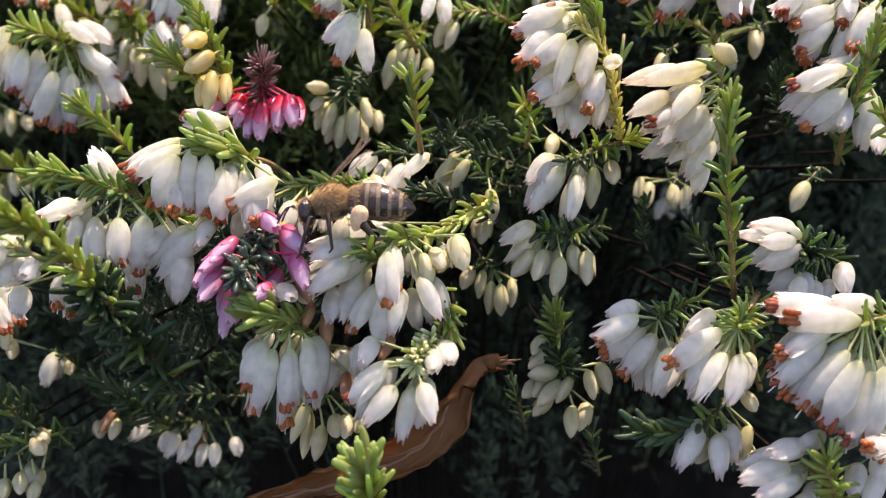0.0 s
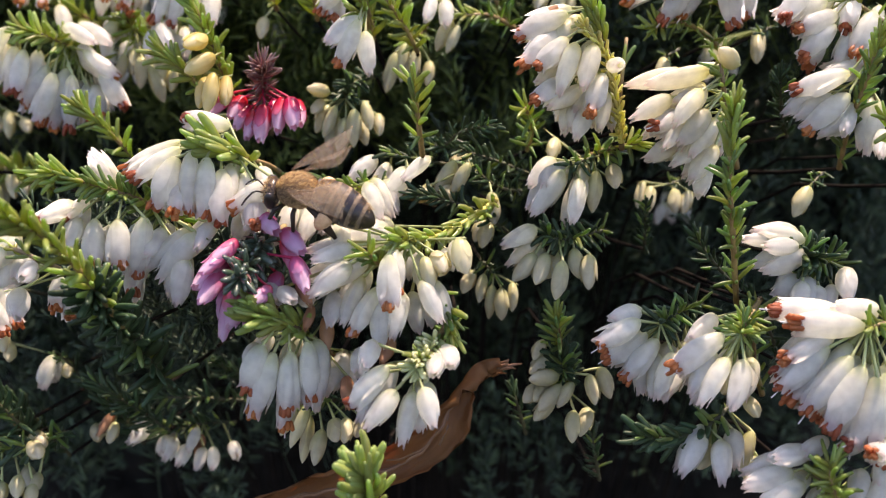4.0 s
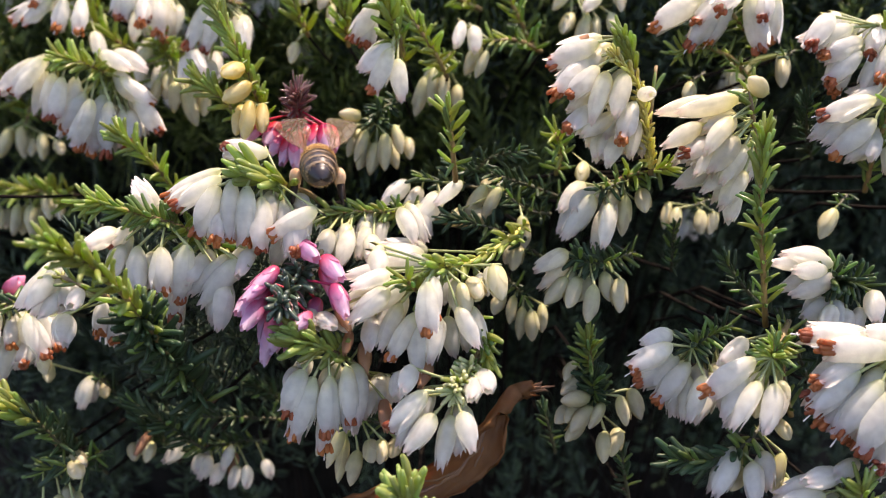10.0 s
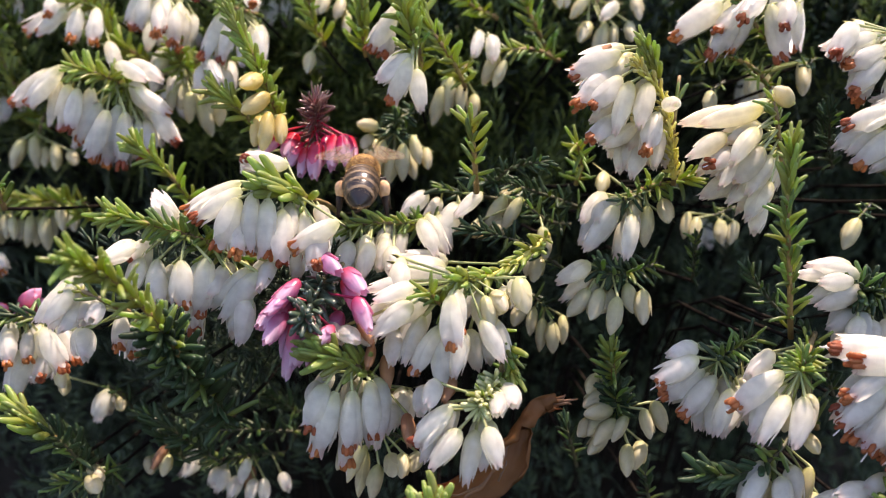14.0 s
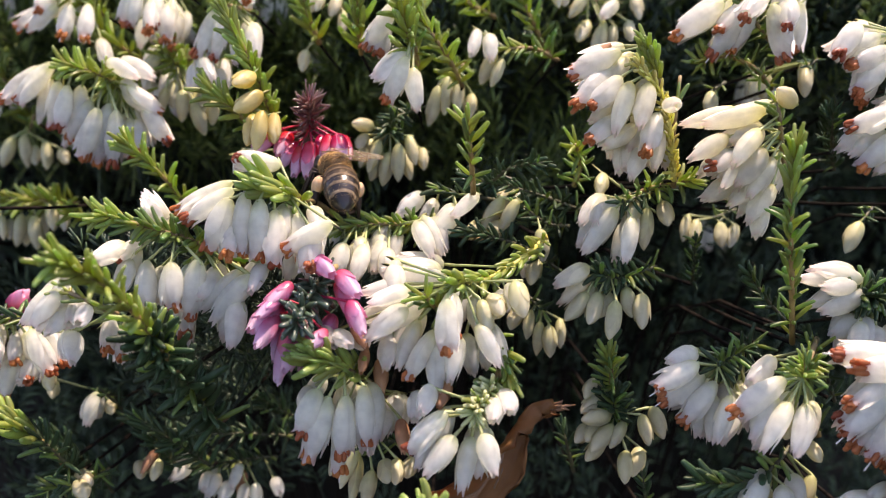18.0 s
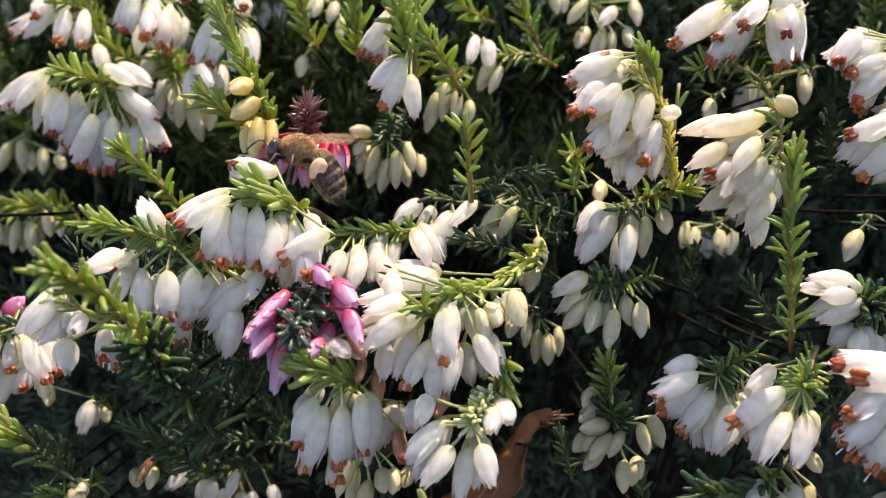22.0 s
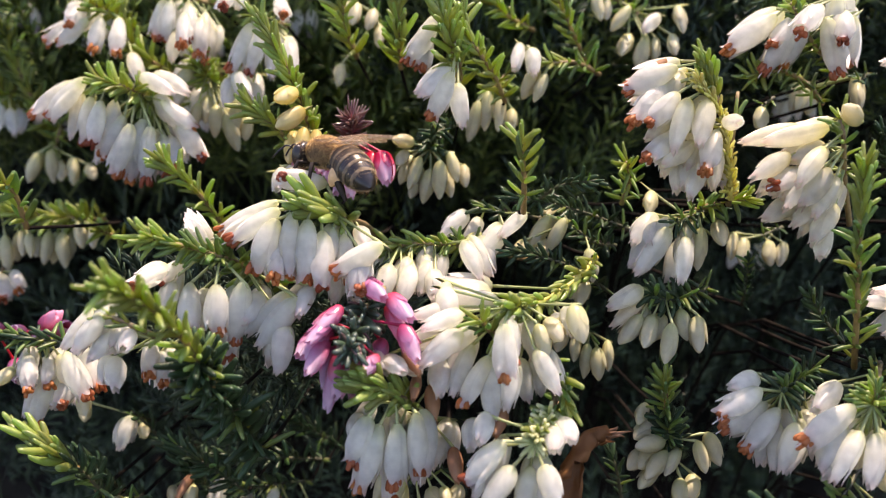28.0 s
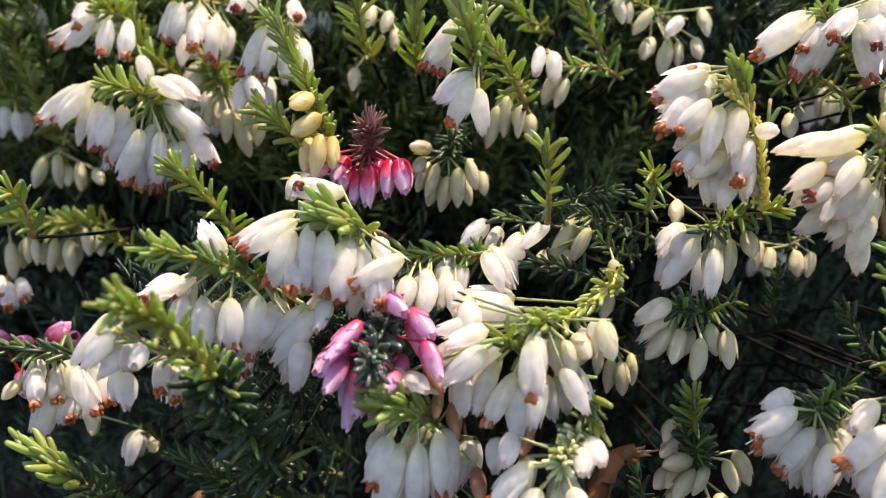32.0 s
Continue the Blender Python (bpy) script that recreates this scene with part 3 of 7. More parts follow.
def thicket(name, seed, boxes, label, mat):
    r = np.random.RandomState(seed)
    verts, faces = [], []
    off = 0
    for (u0, u1), (v0, v1), (w0, w1), count, size in boxes:
        for _ in range(count):
            u, v, w = r.uniform(u0, u1), r.uniform(v0, v1), r.uniform(w0, w1)
            foot = np.array(CENTRE + (RIGHT * u + DOWN * v + AHEAD * w) * MM)
            if foot[2] < 0.004:
                continue
            d = np.array([r.normal(0, 0.45), r.normal(-0.25, 0.4), 1.0])
            d /= np.linalg.norm(d)
            span = r.uniform(0.004, 0.0085) * size
            n = int(r.uniform(34, 58))
            s = np.linspace(0, 1, n)
            p = foot + d * (s * span)[:, None]
            rand = r.normal(0, 1, (n, 3))
            rand -= (rand @ d)[:, None] * d
            rand /= np.linalg.norm(rand, axis=1)[:, None]
            spread = np.radians(62 - 34 * s)[:, None]
            ax = rand * np.sin(spread) + d * np.cos(spread)
            side = np.cross(ax, d)
            side /= np.linalg.norm(side, axis=1)[:, None]
            nor = np.cross(side, ax)
            ln = (r.uniform(0.7, 1.15, n) * size * MM)[:, None]
            wd = 0.085 * size * MM
            tip = p + ax * ln
            mid = p + ax * ln * 0.5
            six = np.stack([p, mid + side * wd, mid + nor * wd, mid - side * wd, tip + side * wd * 0.5, tip + nor * wd * 0.5, tip - side * wd * 0.5], 1).reshape(-1, 3)
            verts.append(six)
            k = off + 7 * np.arange(n)[:, None]
            f = np.concatenate([k + q for q in ([0, 1, 2], [0, 2, 3], [0, 3, 1], [1, 4, 5], [1, 5, 2], [2, 5, 6], [2, 6, 3], [3, 6, 4], [3, 4, 1], [4, 6, 5])], 0)
            faces.append(f)
            off += 7 * n
            # its thin stem
            t3 = np.array([foot - d * 0.007, foot - d * 0.007 + side[0] * 0.0003, foot + d * span])
            t4 = np.array([foot - d * 0.007 + nor[0] * 0.0003])
            verts += [t3, t4]
            faces.append(np.array([[off, off + 1, off + 2], [off + 1, off + 3, off + 2], [off + 3, off, off + 2]]))
            off += 4
    vv, ff = np.concatenate(verts), np.concatenate(faces)
    me = bpy.data.meshes.new(name)
    me.vertices.add(len(vv))
    me.vertices.foreach_set("co", vv.ravel())
    me.loops.add(3 * len(ff))
    me.loops.foreach_set("vertex_index", ff.ravel().astype(np.int32))
    me.polygons.add(len(ff))
    me.polygons.foreach_set("loop_start", np.arange(0, 3 * len(ff), 3, dtype=np.int32))
    me.update(calc_edges=True)
    me.materials.append(mat)
    return tagged(new(name, me), label, "foliage", kind="stuff")


# an added rough mound that closes the view, near-black to stand for deep shade
SHADEMOUND = solid("deep_shade_near_black", [(0.3, (0.007, 0.008, 0.007)), (0.6, (0.013, 0.014, 0.012)), (0.85, (0.026, 0.024, 0.020))], 260, 0.95, bump=1.0, spec=0.03, dist=0.002)
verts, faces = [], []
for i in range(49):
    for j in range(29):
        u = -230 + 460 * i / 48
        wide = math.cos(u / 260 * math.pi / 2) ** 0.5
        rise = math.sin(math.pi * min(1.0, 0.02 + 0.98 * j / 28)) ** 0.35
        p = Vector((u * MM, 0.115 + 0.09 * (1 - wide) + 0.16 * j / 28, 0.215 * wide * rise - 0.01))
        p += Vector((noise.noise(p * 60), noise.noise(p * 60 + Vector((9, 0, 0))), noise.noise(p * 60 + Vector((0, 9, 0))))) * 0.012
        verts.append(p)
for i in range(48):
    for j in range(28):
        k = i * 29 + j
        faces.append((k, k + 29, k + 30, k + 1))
backing = new("shade_mound", mesh_of("shade_mound", verts, faces, SHADEMOUND))
tagged(backing, "added near-black mound standing in for deep shade in the heath", "foliage", kind="stuff")
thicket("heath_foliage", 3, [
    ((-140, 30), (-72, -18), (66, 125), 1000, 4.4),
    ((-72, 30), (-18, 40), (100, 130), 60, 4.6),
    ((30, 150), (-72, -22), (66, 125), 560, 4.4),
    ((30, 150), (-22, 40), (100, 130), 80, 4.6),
    # mostly hidden clump, added to shade the flowers low on the left
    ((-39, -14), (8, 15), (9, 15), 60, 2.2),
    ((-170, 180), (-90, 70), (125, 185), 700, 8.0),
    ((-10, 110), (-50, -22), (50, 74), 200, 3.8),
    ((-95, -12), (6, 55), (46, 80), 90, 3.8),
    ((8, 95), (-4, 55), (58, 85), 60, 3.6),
    # clump added behind and above the low left buds to block sun
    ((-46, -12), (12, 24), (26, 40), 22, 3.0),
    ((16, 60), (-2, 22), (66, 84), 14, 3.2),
], "dense needle foliage inside the heath, dark green with shade in its colour", SHADELEAF)
thicket("green_foliage", 7, [
    ((-95, 4), (-50, -14), (50, 80), 420, 3.8),
    ((4, 95), (-56, -26), (46, 74), 170, 3.6),
    ((-34, 22), (-26, -2), (48, 70), 46, 3.4),
], "green needle foliage further back in the heath, brightened as if sunlit", LITLEAF)

# ---- the sprigs ----

# main white cluster left of centre
s = sprig('W', 34, 4.2, 46, 26, 0.56, 'f', (-13.0, 7.5, 161.2), (-14.0, 2.4, 164.4), (-15.5, -4.0, 167.4), (-18.1, -6.4, 169.4))
bells(s, 'o', (-20.9, -6.5, 169.3, -25.8, -7.7, 166.2), (-21.4, -7.8, 168.7, -23.7, -9.7, 164.1), (-20.1, -7.7, 168.8, -20.3, -10.0, 163.3), (-22.4, -6.7, 166.1, -21.5, -10.8, 163.6), (-18.5, -8.0, 168.2, -18.7, -10.2, 162.8), (-17.2, -7.5, 166.9, -17.4, -10.4, 162.5), (-16.4, -5.4, 166.6, -16.7, -9.3, 163.8), (-11.0, -9.7, 166.7, -16.0, -10.6, 164.3), (-13.5, -8.0, 165.6, -13.5, -12.0, 163.0), (-15.3, -5.6, 166.2, -14.9, -8.9, 162.2))
bells(s, 'w', (-16.8, -4.9, 166.6, -16.9, -8.2, 162.4), (-16.1, -3.3, 165.8, -16.5, -6.1, 163.0), (-13.2, -3.8, 164.3, -13.2, -6.6, 161.3), (-16.5, -3.4, 165.6, -15.9, -6.5, 161.9))
bells(s, 'o', (-17.0, -0.9, 169.8, -21.4, -2.3, 171.1))
bells(s, 'w', (-14.1, -1.6, 165.4, -12.8, -5.8, 164.9))
s = sprig('W', 46, 3.1, 70, 40, 0.3, '', (4.7, 10.2, 157.1), (-1.6, 5.1, 160.5), (-6.2, 3.4, 161.7), (-11.4, 3.3, 161.4))
bells(s, 'w', (-3.0, 0.6, 162.9, -1.1, -2.9, 159.7), (-5.2, 2.9, 160.5, -6.1, -1.2, 158.4), (-7.1, 0.7, 160.5, -7.4, -3.3, 158.2), (-9.6, 2.7, 160.1, -10.1, -1.2, 157.6), (-12.0, 2.5, 159.6, -11.9, -1.4, 157.0), (-6.4, 5.2, 160.9, -7.6, 1.1, 159.7), (-14.4, 4.5, 159.0, -13.8, 0.7, 155.7), (-10.9, -3.1, 161.6, -11.5, -7.0, 158.8), (-8.7, -2.2, 161.1, -9.1, -6.3, 158.7), (-13.6, -3.8, 162.6, -14.1, -7.6, 159.7), (-16.0, -3.2, 161.3, -16.1, -7.4, 159.6), (-6.1, -0.4, 160.2, -6.3, -4.6, 158.4))
bells(s, 'w', (-2.1, 2.7, 162.4, -0.6, -0.2, 159.2), (-5.1, 6.3, 159.5, -6.2, 3.8, 157.1), (-8.0, 3.8, 159.6, -8.2, 1.2, 157.2), (-9.6, 5.3, 159.0, -10.1, 2.7, 156.5), (-13.0, 5.3, 158.4, -12.7, 2.5, 155.6), (-15.3, 8.3, 157.7, -14.4, 5.4, 154.3), (-11.1, 0.6, 160.6, -11.5, -2.3, 157.6), (-9.8, -0.2, 160.5, -10.2, -2.8, 157.9), (-15.0, -0.2, 161.8, -15.6, -3.1, 158.7), (-16.5, -0.3, 160.2, -16.4, -2.8, 157.9), (-6.5, 2.1, 159.2, -7.1, -0.4, 157.0))
s = sprig('C', 18, 2.8, 60, 30, 0.2, 'd', (8.4, 12.9, 161.1), (3.9, 9.3, 163.0), (1.1, 7.6, 164.0), (-0.9, 7.8, 164.6))
bells(s, 'w', (1.5, 5.0, 163.0, -1.3, 1.7, 160.2), (3.9, 5.6, 164.6, 0.4, 2.4, 163.0), (-2.6, 9.4, 163.2, -5.3, 5.7, 162.1), (-0.8, 10.1, 162.3, -2.7, 6.1, 161.1))

# left row
s = sprig('W', 84, 3.2, 62, 30, 0.0, '', (-22.7, 0.7, 157.6), (-24.8, -4.2, 161.6), (-28.3, -9.1, 165.5), (-33.0, -12.3, 168.3))
bells(s, 'o', (-32.5, -7.8, 163.3, -34.6, -11.2, 162.6), (-30.4, -8.3, 162.0, -29.7, -11.6, 158.0), (-27.4, -10.1, 163.0, -26.9, -13.1, 158.7), (-24.7, -10.2, 162.8, -25.3, -12.3, 157.5), (-26.8, -7.4, 159.1, -26.4, -10.6, 155.1), (-35.2, -7.8, 155.2, -34.0, -11.9, 153.4), (-34.0, -8.2, 154.4, -32.7, -12.2, 152.6))
bells(s, 'w', (-33.1, -5.4, 162.7, -35.9, -7.4, 161.7), (-26.4, -6.8, 161.4, -26.3, -10.2, 157.0), (-27.6, -3.6, 158.0, -26.9, -6.8, 154.2), (-34.4, -4.6, 152.9, -33.4, -7.3, 150.4))
bells(s, 'w', (-32.1, -8.1, 162.5, -32.7, -11.8, 159.5), (-18.9, -10.5, 162.0, -23.3, -12.4, 157.3), (-20.6, -11.7, 159.0, -21.3, -15.1, 155.5), (-18.4, -8.4, 161.8, -19.9, -12.2, 160.0), (-29.5, -6.7, 160.8, -28.9, -10.5, 157.9), (-23.5, -7.8, 160.7, -24.1, -11.8, 159.1))
bells(s, 'w', (-20.2, -8.7, 161.5, -24.1, -11.8, 157.7), (-21.6, -7.6, 157.5, -22.3, -10.6, 154.2), (-18.7, -5.6, 161.0, -20.3, -8.1, 159.0), (-24.1, -4.9, 160.0, -24.9, -7.5, 157.8))
bells(s, 'w', (-29.2, -6.3, 164.4, -30.4, -7.9, 168.2), (-27.6, -6.6, 155.7, -26.5, -10.6, 153.5), (-23.6, -5.8, 160.4, -23.1, -9.9, 158.9))

# near shoot before the left row
s = sprig('G', 78, 3.5, 46, 26, 0.16, 'g', (-26.0, -16.3, 153.0), (-26.7, -20.1, 159.5), (-28.6, -24.0, 166.0), (-31.2, -26.8, 169.6))
s = sprig('G', 84, 4.6, 72, 60, 0.0, 'd', (-23.4, -13.0, 145.2), (-25.4, -15.0, 150.9), (-26.8, -17.4, 155.6), (-27.0, -20.1, 159.5))
s = sprig('W', 10, 3.0, 50, 30, 0.2, '', (-32.4, -12.3, 157.5), (-33.8, -15.4, 160.5), (-36.6, -15.0, 161.6))
bells(s, 'w', (-36.7, -14.8, 161.9, -38.5, -17.9, 158.9), (-36.2, -13.7, 159.3, -36.9, -17.6, 158.3), (-34.6, -14.8, 159.4, -33.9, -18.8, 159.5), (-36.7, -13.9, 156.3, -35.9, -18.0, 155.3))
bells(s, 'w', (-39.1, -11.1, 160.3, -41.5, -14.0, 157.2), (-37.0, -10.9, 158.3, -38.6, -13.2, 156.7), (-36.6, -10.9, 157.5, -36.3, -12.9, 156.6), (-39.1, -10.1, 154.6, -38.7, -12.5, 152.8))

# low left sprig with open bells
s = sprig('W', 36, 3.2, 60, 40, 0.3, 'd', (-47.1, 14.0, 142.5), (-47.3, 1.8, 149.7), (-51.7, 2.0, 150.3), (-56.1, 2.1, 150.5))
bells(s, 'o', (-52.7, 1.3, 148.5, -51.9, -2.5, 146.2), (-50.5, 0.5, 146.4, -52.0, -1.6, 141.3), (-47.2, -1.3, 150.1, -44.4, -4.3, 146.8), (-48.7, 2.2, 145.3, -48.0, -1.8, 143.8), (-50.8, 2.2, 148.2, -50.1, -1.6, 146.0))
bells(s, 'w', (-52.1, 2.8, 145.5, -53.2, -0.4, 141.6), (-49.9, 2.6, 148.2, -47.2, -0.3, 144.9), (-49.4, 5.7, 143.3, -49.6, 3.1, 141.0), (-52.2, 4.7, 146.9, -51.6, 1.9, 144.1))
bells(s, 'w', (-40.8, -3.7, 157.5, -44.7, -5.7, 152.6), (-40.0, -4.8, 154.8, -41.3, -8.4, 154.1), (-50.4, 4.3, 147.8, -49.8, 0.3, 146.4))
bells(s, 'c', (-54.2, 0.8, 147.3, -55.4, -1.9, 146.8), (-46.5, -0.3, 144.5, -45.7, -3.5, 143.2))
bells(s, 'p', (-55.8, 3.8, 146.6, -53.9, 0.0, 145.8))
s = sprig('P', 6, 2.5, 60, 40, 0.2, '', (-62.8, 21.0, 138.6), (-58.0, 16.5, 143.5), (-54.9, 13.6, 147.0))
bells(s, 'p', (-54.8, 12.9, 145.3, -53.7, 11.3, 149.3), (-55.5, 13.0, 145.4, -55.1, 10.3, 148.2), (-54.0, 13.1, 145.7, -51.7, 10.3, 148.3), (-61.9, 13.1, 145.6, -61.5, 10.2, 147.9), (-58.2, 12.5, 144.2, -55.5, 9.5, 146.4), (-59.1, 13.0, 145.4, -58.1, 9.9, 147.6), (-53.4, 7.1, 149.5, -49.8, 4.8, 152.3))

# pink cluster at the centre
s = sprig('P', 54, 3.0, 80, 30, 0.2, '', (-11.3, -5.8, 160.4), (-12.5, -11.0, 160.7), (-13.5, -14.6, 159.8), (-13.7, -18.7, 160.3))
bells(s, 'p', (-15.8, -14.2, 160.9, -17.9, -17.4, 159.8), (-16.3, -14.9, 159.0, -17.4, -18.5, 157.2), (-14.8, -15.3, 158.2, -16.1, -17.3, 153.2), (-14.0, -13.8, 156.4, -14.3, -17.6, 155.0), (-15.1, -12.9, 161.4, -16.7, -16.4, 160.4), (-10.4, -11.6, 162.0, -8.2, -15.2, 161.0), (-9.2, -14.4, 160.5, -7.8, -17.9, 158.2), (-11.4, -15.5, 157.5, -12.6, -19.0, 158.0), (-13.1, -10.0, 163.3, -11.3, -13.7, 162.4), (-15.7, -13.5, 157.4, -16.9, -16.6, 154.5), (-16.2, -13.7, 159.4, -17.9, -17.1, 158.0), (-14.4, -14.6, 157.2, -15.1, -18.0, 154.7), (-16.0, -12.2, 160.5, -17.6, -15.7, 159.6), (-13.8, -13.1, 155.5, -13.8, -16.9, 154.4), (-14.8, -12.3, 157.5, -15.8, -15.6, 154.8), (-10.5, -11.0, 160.7, -9.2, -14.6, 158.6), (-17.8, -12.0, 158.3, -18.9, -15.6, 157.8), (-11.3, -12.3, 157.5, -12.0, -16.0, 156.1))
s = sprig('W', 0, 2, 50, 30, 0.2, '', (-13.9, -8.8, 150.2), (-11.3, -13.4, 154.7), (-10.5, -14.8, 156.8))
bells(s, 'w', (-10.5, -14.7, 157.0, -8.9, -18.6, 157.1), (-8.9, -13.0, 155.7, -7.6, -16.9, 156.5))

# white cluster right of the pink one
s = sprig('W', 40, 3.2, 55, 40, 0.0, 'y', (11.6, 1.9, 160.7), (8.8, -4.4, 161.1), (4.5, -9.9, 160.8), (0.9, -14.7, 162.3))
bells(s, 'w', (0.6, -7.2, 159.6, -4.7, -7.5, 159.9), (-3.1, -13.0, 161.2, -6.9, -15.8, 160.6), (-3.5, -15.5, 160.3, -7.5, -17.7, 157.9), (3.1, -16.0, 159.1, 5.2, -19.2, 155.9), (1.4, -14.7, 157.0, 1.3, -18.4, 154.0), (-0.8, -14.9, 156.4, -1.0, -18.1, 152.5), (-2.4, -14.1, 158.3, -4.8, -16.7, 154.4), (-5.0, -9.4, 161.9, -5.4, -13.6, 160.6), (-5.5, -13.0, 155.8, -5.6, -17.1, 154.8))
bells(s, 'w', (0.1, -3.2, 158.5, -5.6, -4.3, 159.6), (-3.9, -10.7, 160.5, -7.8, -12.5, 159.9), (-2.8, -11.4, 158.7, -7.4, -13.9, 156.6), (4.1, -13.1, 157.7, 6.4, -16.1, 154.3), (2.3, -11.9, 155.5, 2.4, -14.8, 152.4), (-0.1, -12.6, 155.4, -0.7, -15.6, 151.8), (-2.9, -12.3, 157.8, -5.0, -15.3, 154.4), (-4.8, -7.4, 161.6, -5.6, -9.8, 159.6), (-5.8, -10.0, 154.2, -6.6, -12.4, 152.3))
bells(s, 'o', (0.2, -17.0, 162.0, 0.1, -20.0, 157.9), (-1.0, -15.5, 157.6, -3.5, -17.7, 153.4))
bells(s, 'b', (-9.0, -13.5, 157.3, -7.4, -16.7, 156.7), (0.5, -16.4, 152.8, -0.4, -19.5, 151.6))
bells(s, 'c', (3.5, -14.3, 160.7, 4.3, -17.1, 158.0), (7.0, -13.7, 162.0, 7.4, -16.7, 159.5), (4.8, -13.3, 160.4, 5.1, -16.7, 159.9), (6.2, -11.5, 159.6, 5.5, -14.8, 158.7))
bells(s, 'w', (3.0, -11.0, 159.6, 3.5, -13.7, 156.9), (6.7, -11.5, 161.4, 6.7, -14.1, 158.9), (5.6, -10.4, 159.5, 6.2, -12.3, 158.8), (6.7, -8.8, 158.8, 6.1, -10.9, 157.6))
s = sprig('G', 34, 3.6, 40, 25, 0.0, '', (3.4, -9.6, 156.1), (5.6, -14.3, 155.2), (6.3, -17.2, 153.5))
s = sprig('G', 18, 3.0, 60, 40, 0.2, '', (0.9, -13.2, 157.9), (-0.8, -14.6, 159.8), (-1.9, -16.0, 161.7))

# lower white cluster
s = sprig('W', 44, 3.6, 60, 30, 0.35, 'f', (-5.9, -9.3, 146.2), (-7.9, -13.8, 151.3), (-10.4, -16.7, 154.6), (-12.7, -18.2, 156.2))
bells(s, 'o', (-12.2, -17.6, 152.4, -14.0, -20.0, 148.6), (-11.0, -17.8, 152.0, -12.9, -19.8, 146.1), (-9.5, -17.7, 152.3, -9.9, -20.0, 146.4), (-7.8, -17.4, 152.9, -7.1, -19.4, 147.6), (-9.9, -16.7, 149.3, -10.1, -18.8, 144.0))
bells(s, 'w', (-10.0, -14.4, 150.9, -10.4, -17.9, 146.0), (-7.2, -15.5, 151.8, -6.2, -18.8, 147.4), (-9.9, -13.7, 147.8, -10.0, -17.0, 143.7))
bells(s, 'b', (-6.4, -13.1, 153.0, -6.1, -16.2, 150.9), (-4.2, -16.2, 147.9, -4.0, -19.4, 146.5), (-7.8, -13.5, 154.6, -8.0, -16.8, 153.9))
bells(s, 'w', (-7.2, -15.4, 149.9, -7.1, -17.5, 144.6), (-5.6, -14.0, 147.9, -5.8, -18.0, 146.8), (-13.1, -14.9, 151.2, -13.8, -18.7, 150.3), (-8.4, -15.4, 149.9, -8.5, -18.9, 146.7), (-4.8, -12.6, 148.9, -4.9, -16.3, 146.3))
bells(s, 'w', (-7.7, -11.9, 148.4, -7.6, -15.3, 144.1), (-8.8, -13.5, 148.9, -8.7, -16.4, 145.6), (-4.4, -10.9, 148.1, -4.5, -13.7, 145.1))
s = sprig('C', 16, 3, 60, 30, 0.1, 'd', (-4.3, -4.4, 137.0), (-6.8, -7.6, 139.9), (-8.6, -9.4, 140.7))
bells(s, 'c', (-9.3, -9.4, 140.6, -10.9, -11.2, 136.1), (-7.7, -10.5, 138.0, -8.8, -12.7, 134.7), (-6.4, -10.1, 138.8, -6.0, -13.3, 137.9), (-5.0, -10.0, 139.2, -5.2, -13.1, 138.0), (-9.4, -8.3, 138.0, -10.1, -10.3, 133.2), (-3.5, -8.3, 138.0, -3.9, -11.5, 137.2))

# lowest white cluster before the dry leaf
s = sprig('W', 26, 3.0, 75, 50, 0.0, '', (7.1, -10.6, 151.2), (4.9, -16.7, 152.0), (3.3, -20.8, 152.5))
s = sprig('K', 40, 1.9, 80, 60, 0.2, '', (5.6, -15.2, 153.1), (4.2, -19.5, 153.0), (2.9, -21.9, 152.4))
bells(s, 'o', (0.5, -21.8, 152.7, -3.3, -23.6, 149.6))
bells(s, 'w', (-0.7, -20.3, 151.0, -2.2, -23.7, 148.1), (1.2, -22.6, 150.7, -1.4, -25.6, 148.0), (2.7, -21.8, 150.0, 1.8, -24.9, 146.3), (3.5, -23.5, 151.3, 4.3, -27.2, 149.2), (4.9, -19.7, 152.5, 5.0, -23.7, 152.4), (-1.0, -18.4, 153.2, -2.5, -22.2, 153.0), (3.2, -18.9, 149.3, 2.8, -22.4, 146.4), (-2.2, -16.9, 151.4, -3.5, -20.8, 151.2))

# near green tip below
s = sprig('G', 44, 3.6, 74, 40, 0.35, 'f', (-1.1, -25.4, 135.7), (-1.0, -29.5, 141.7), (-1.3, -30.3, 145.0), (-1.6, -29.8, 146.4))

# upright cream-white cluster upper right
s = sprig('W', 26, 2.7, 50, 24, 0.74, 'f', (25.6, 2.2, 166.8), (24.5, -0.2, 171.5), (22.9, 0.2, 177.7), (20.7, -0.0, 182.6))
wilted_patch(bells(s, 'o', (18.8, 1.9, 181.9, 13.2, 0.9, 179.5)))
bells(s, 'o', (18.6, -0.1, 179.7, 14.9, -3.1, 176.9), (18.4, -0.8, 175.4, 14.6, -4.2, 174.0), (22.2, -1.6, 175.9, 20.3, -5.7, 173.2))
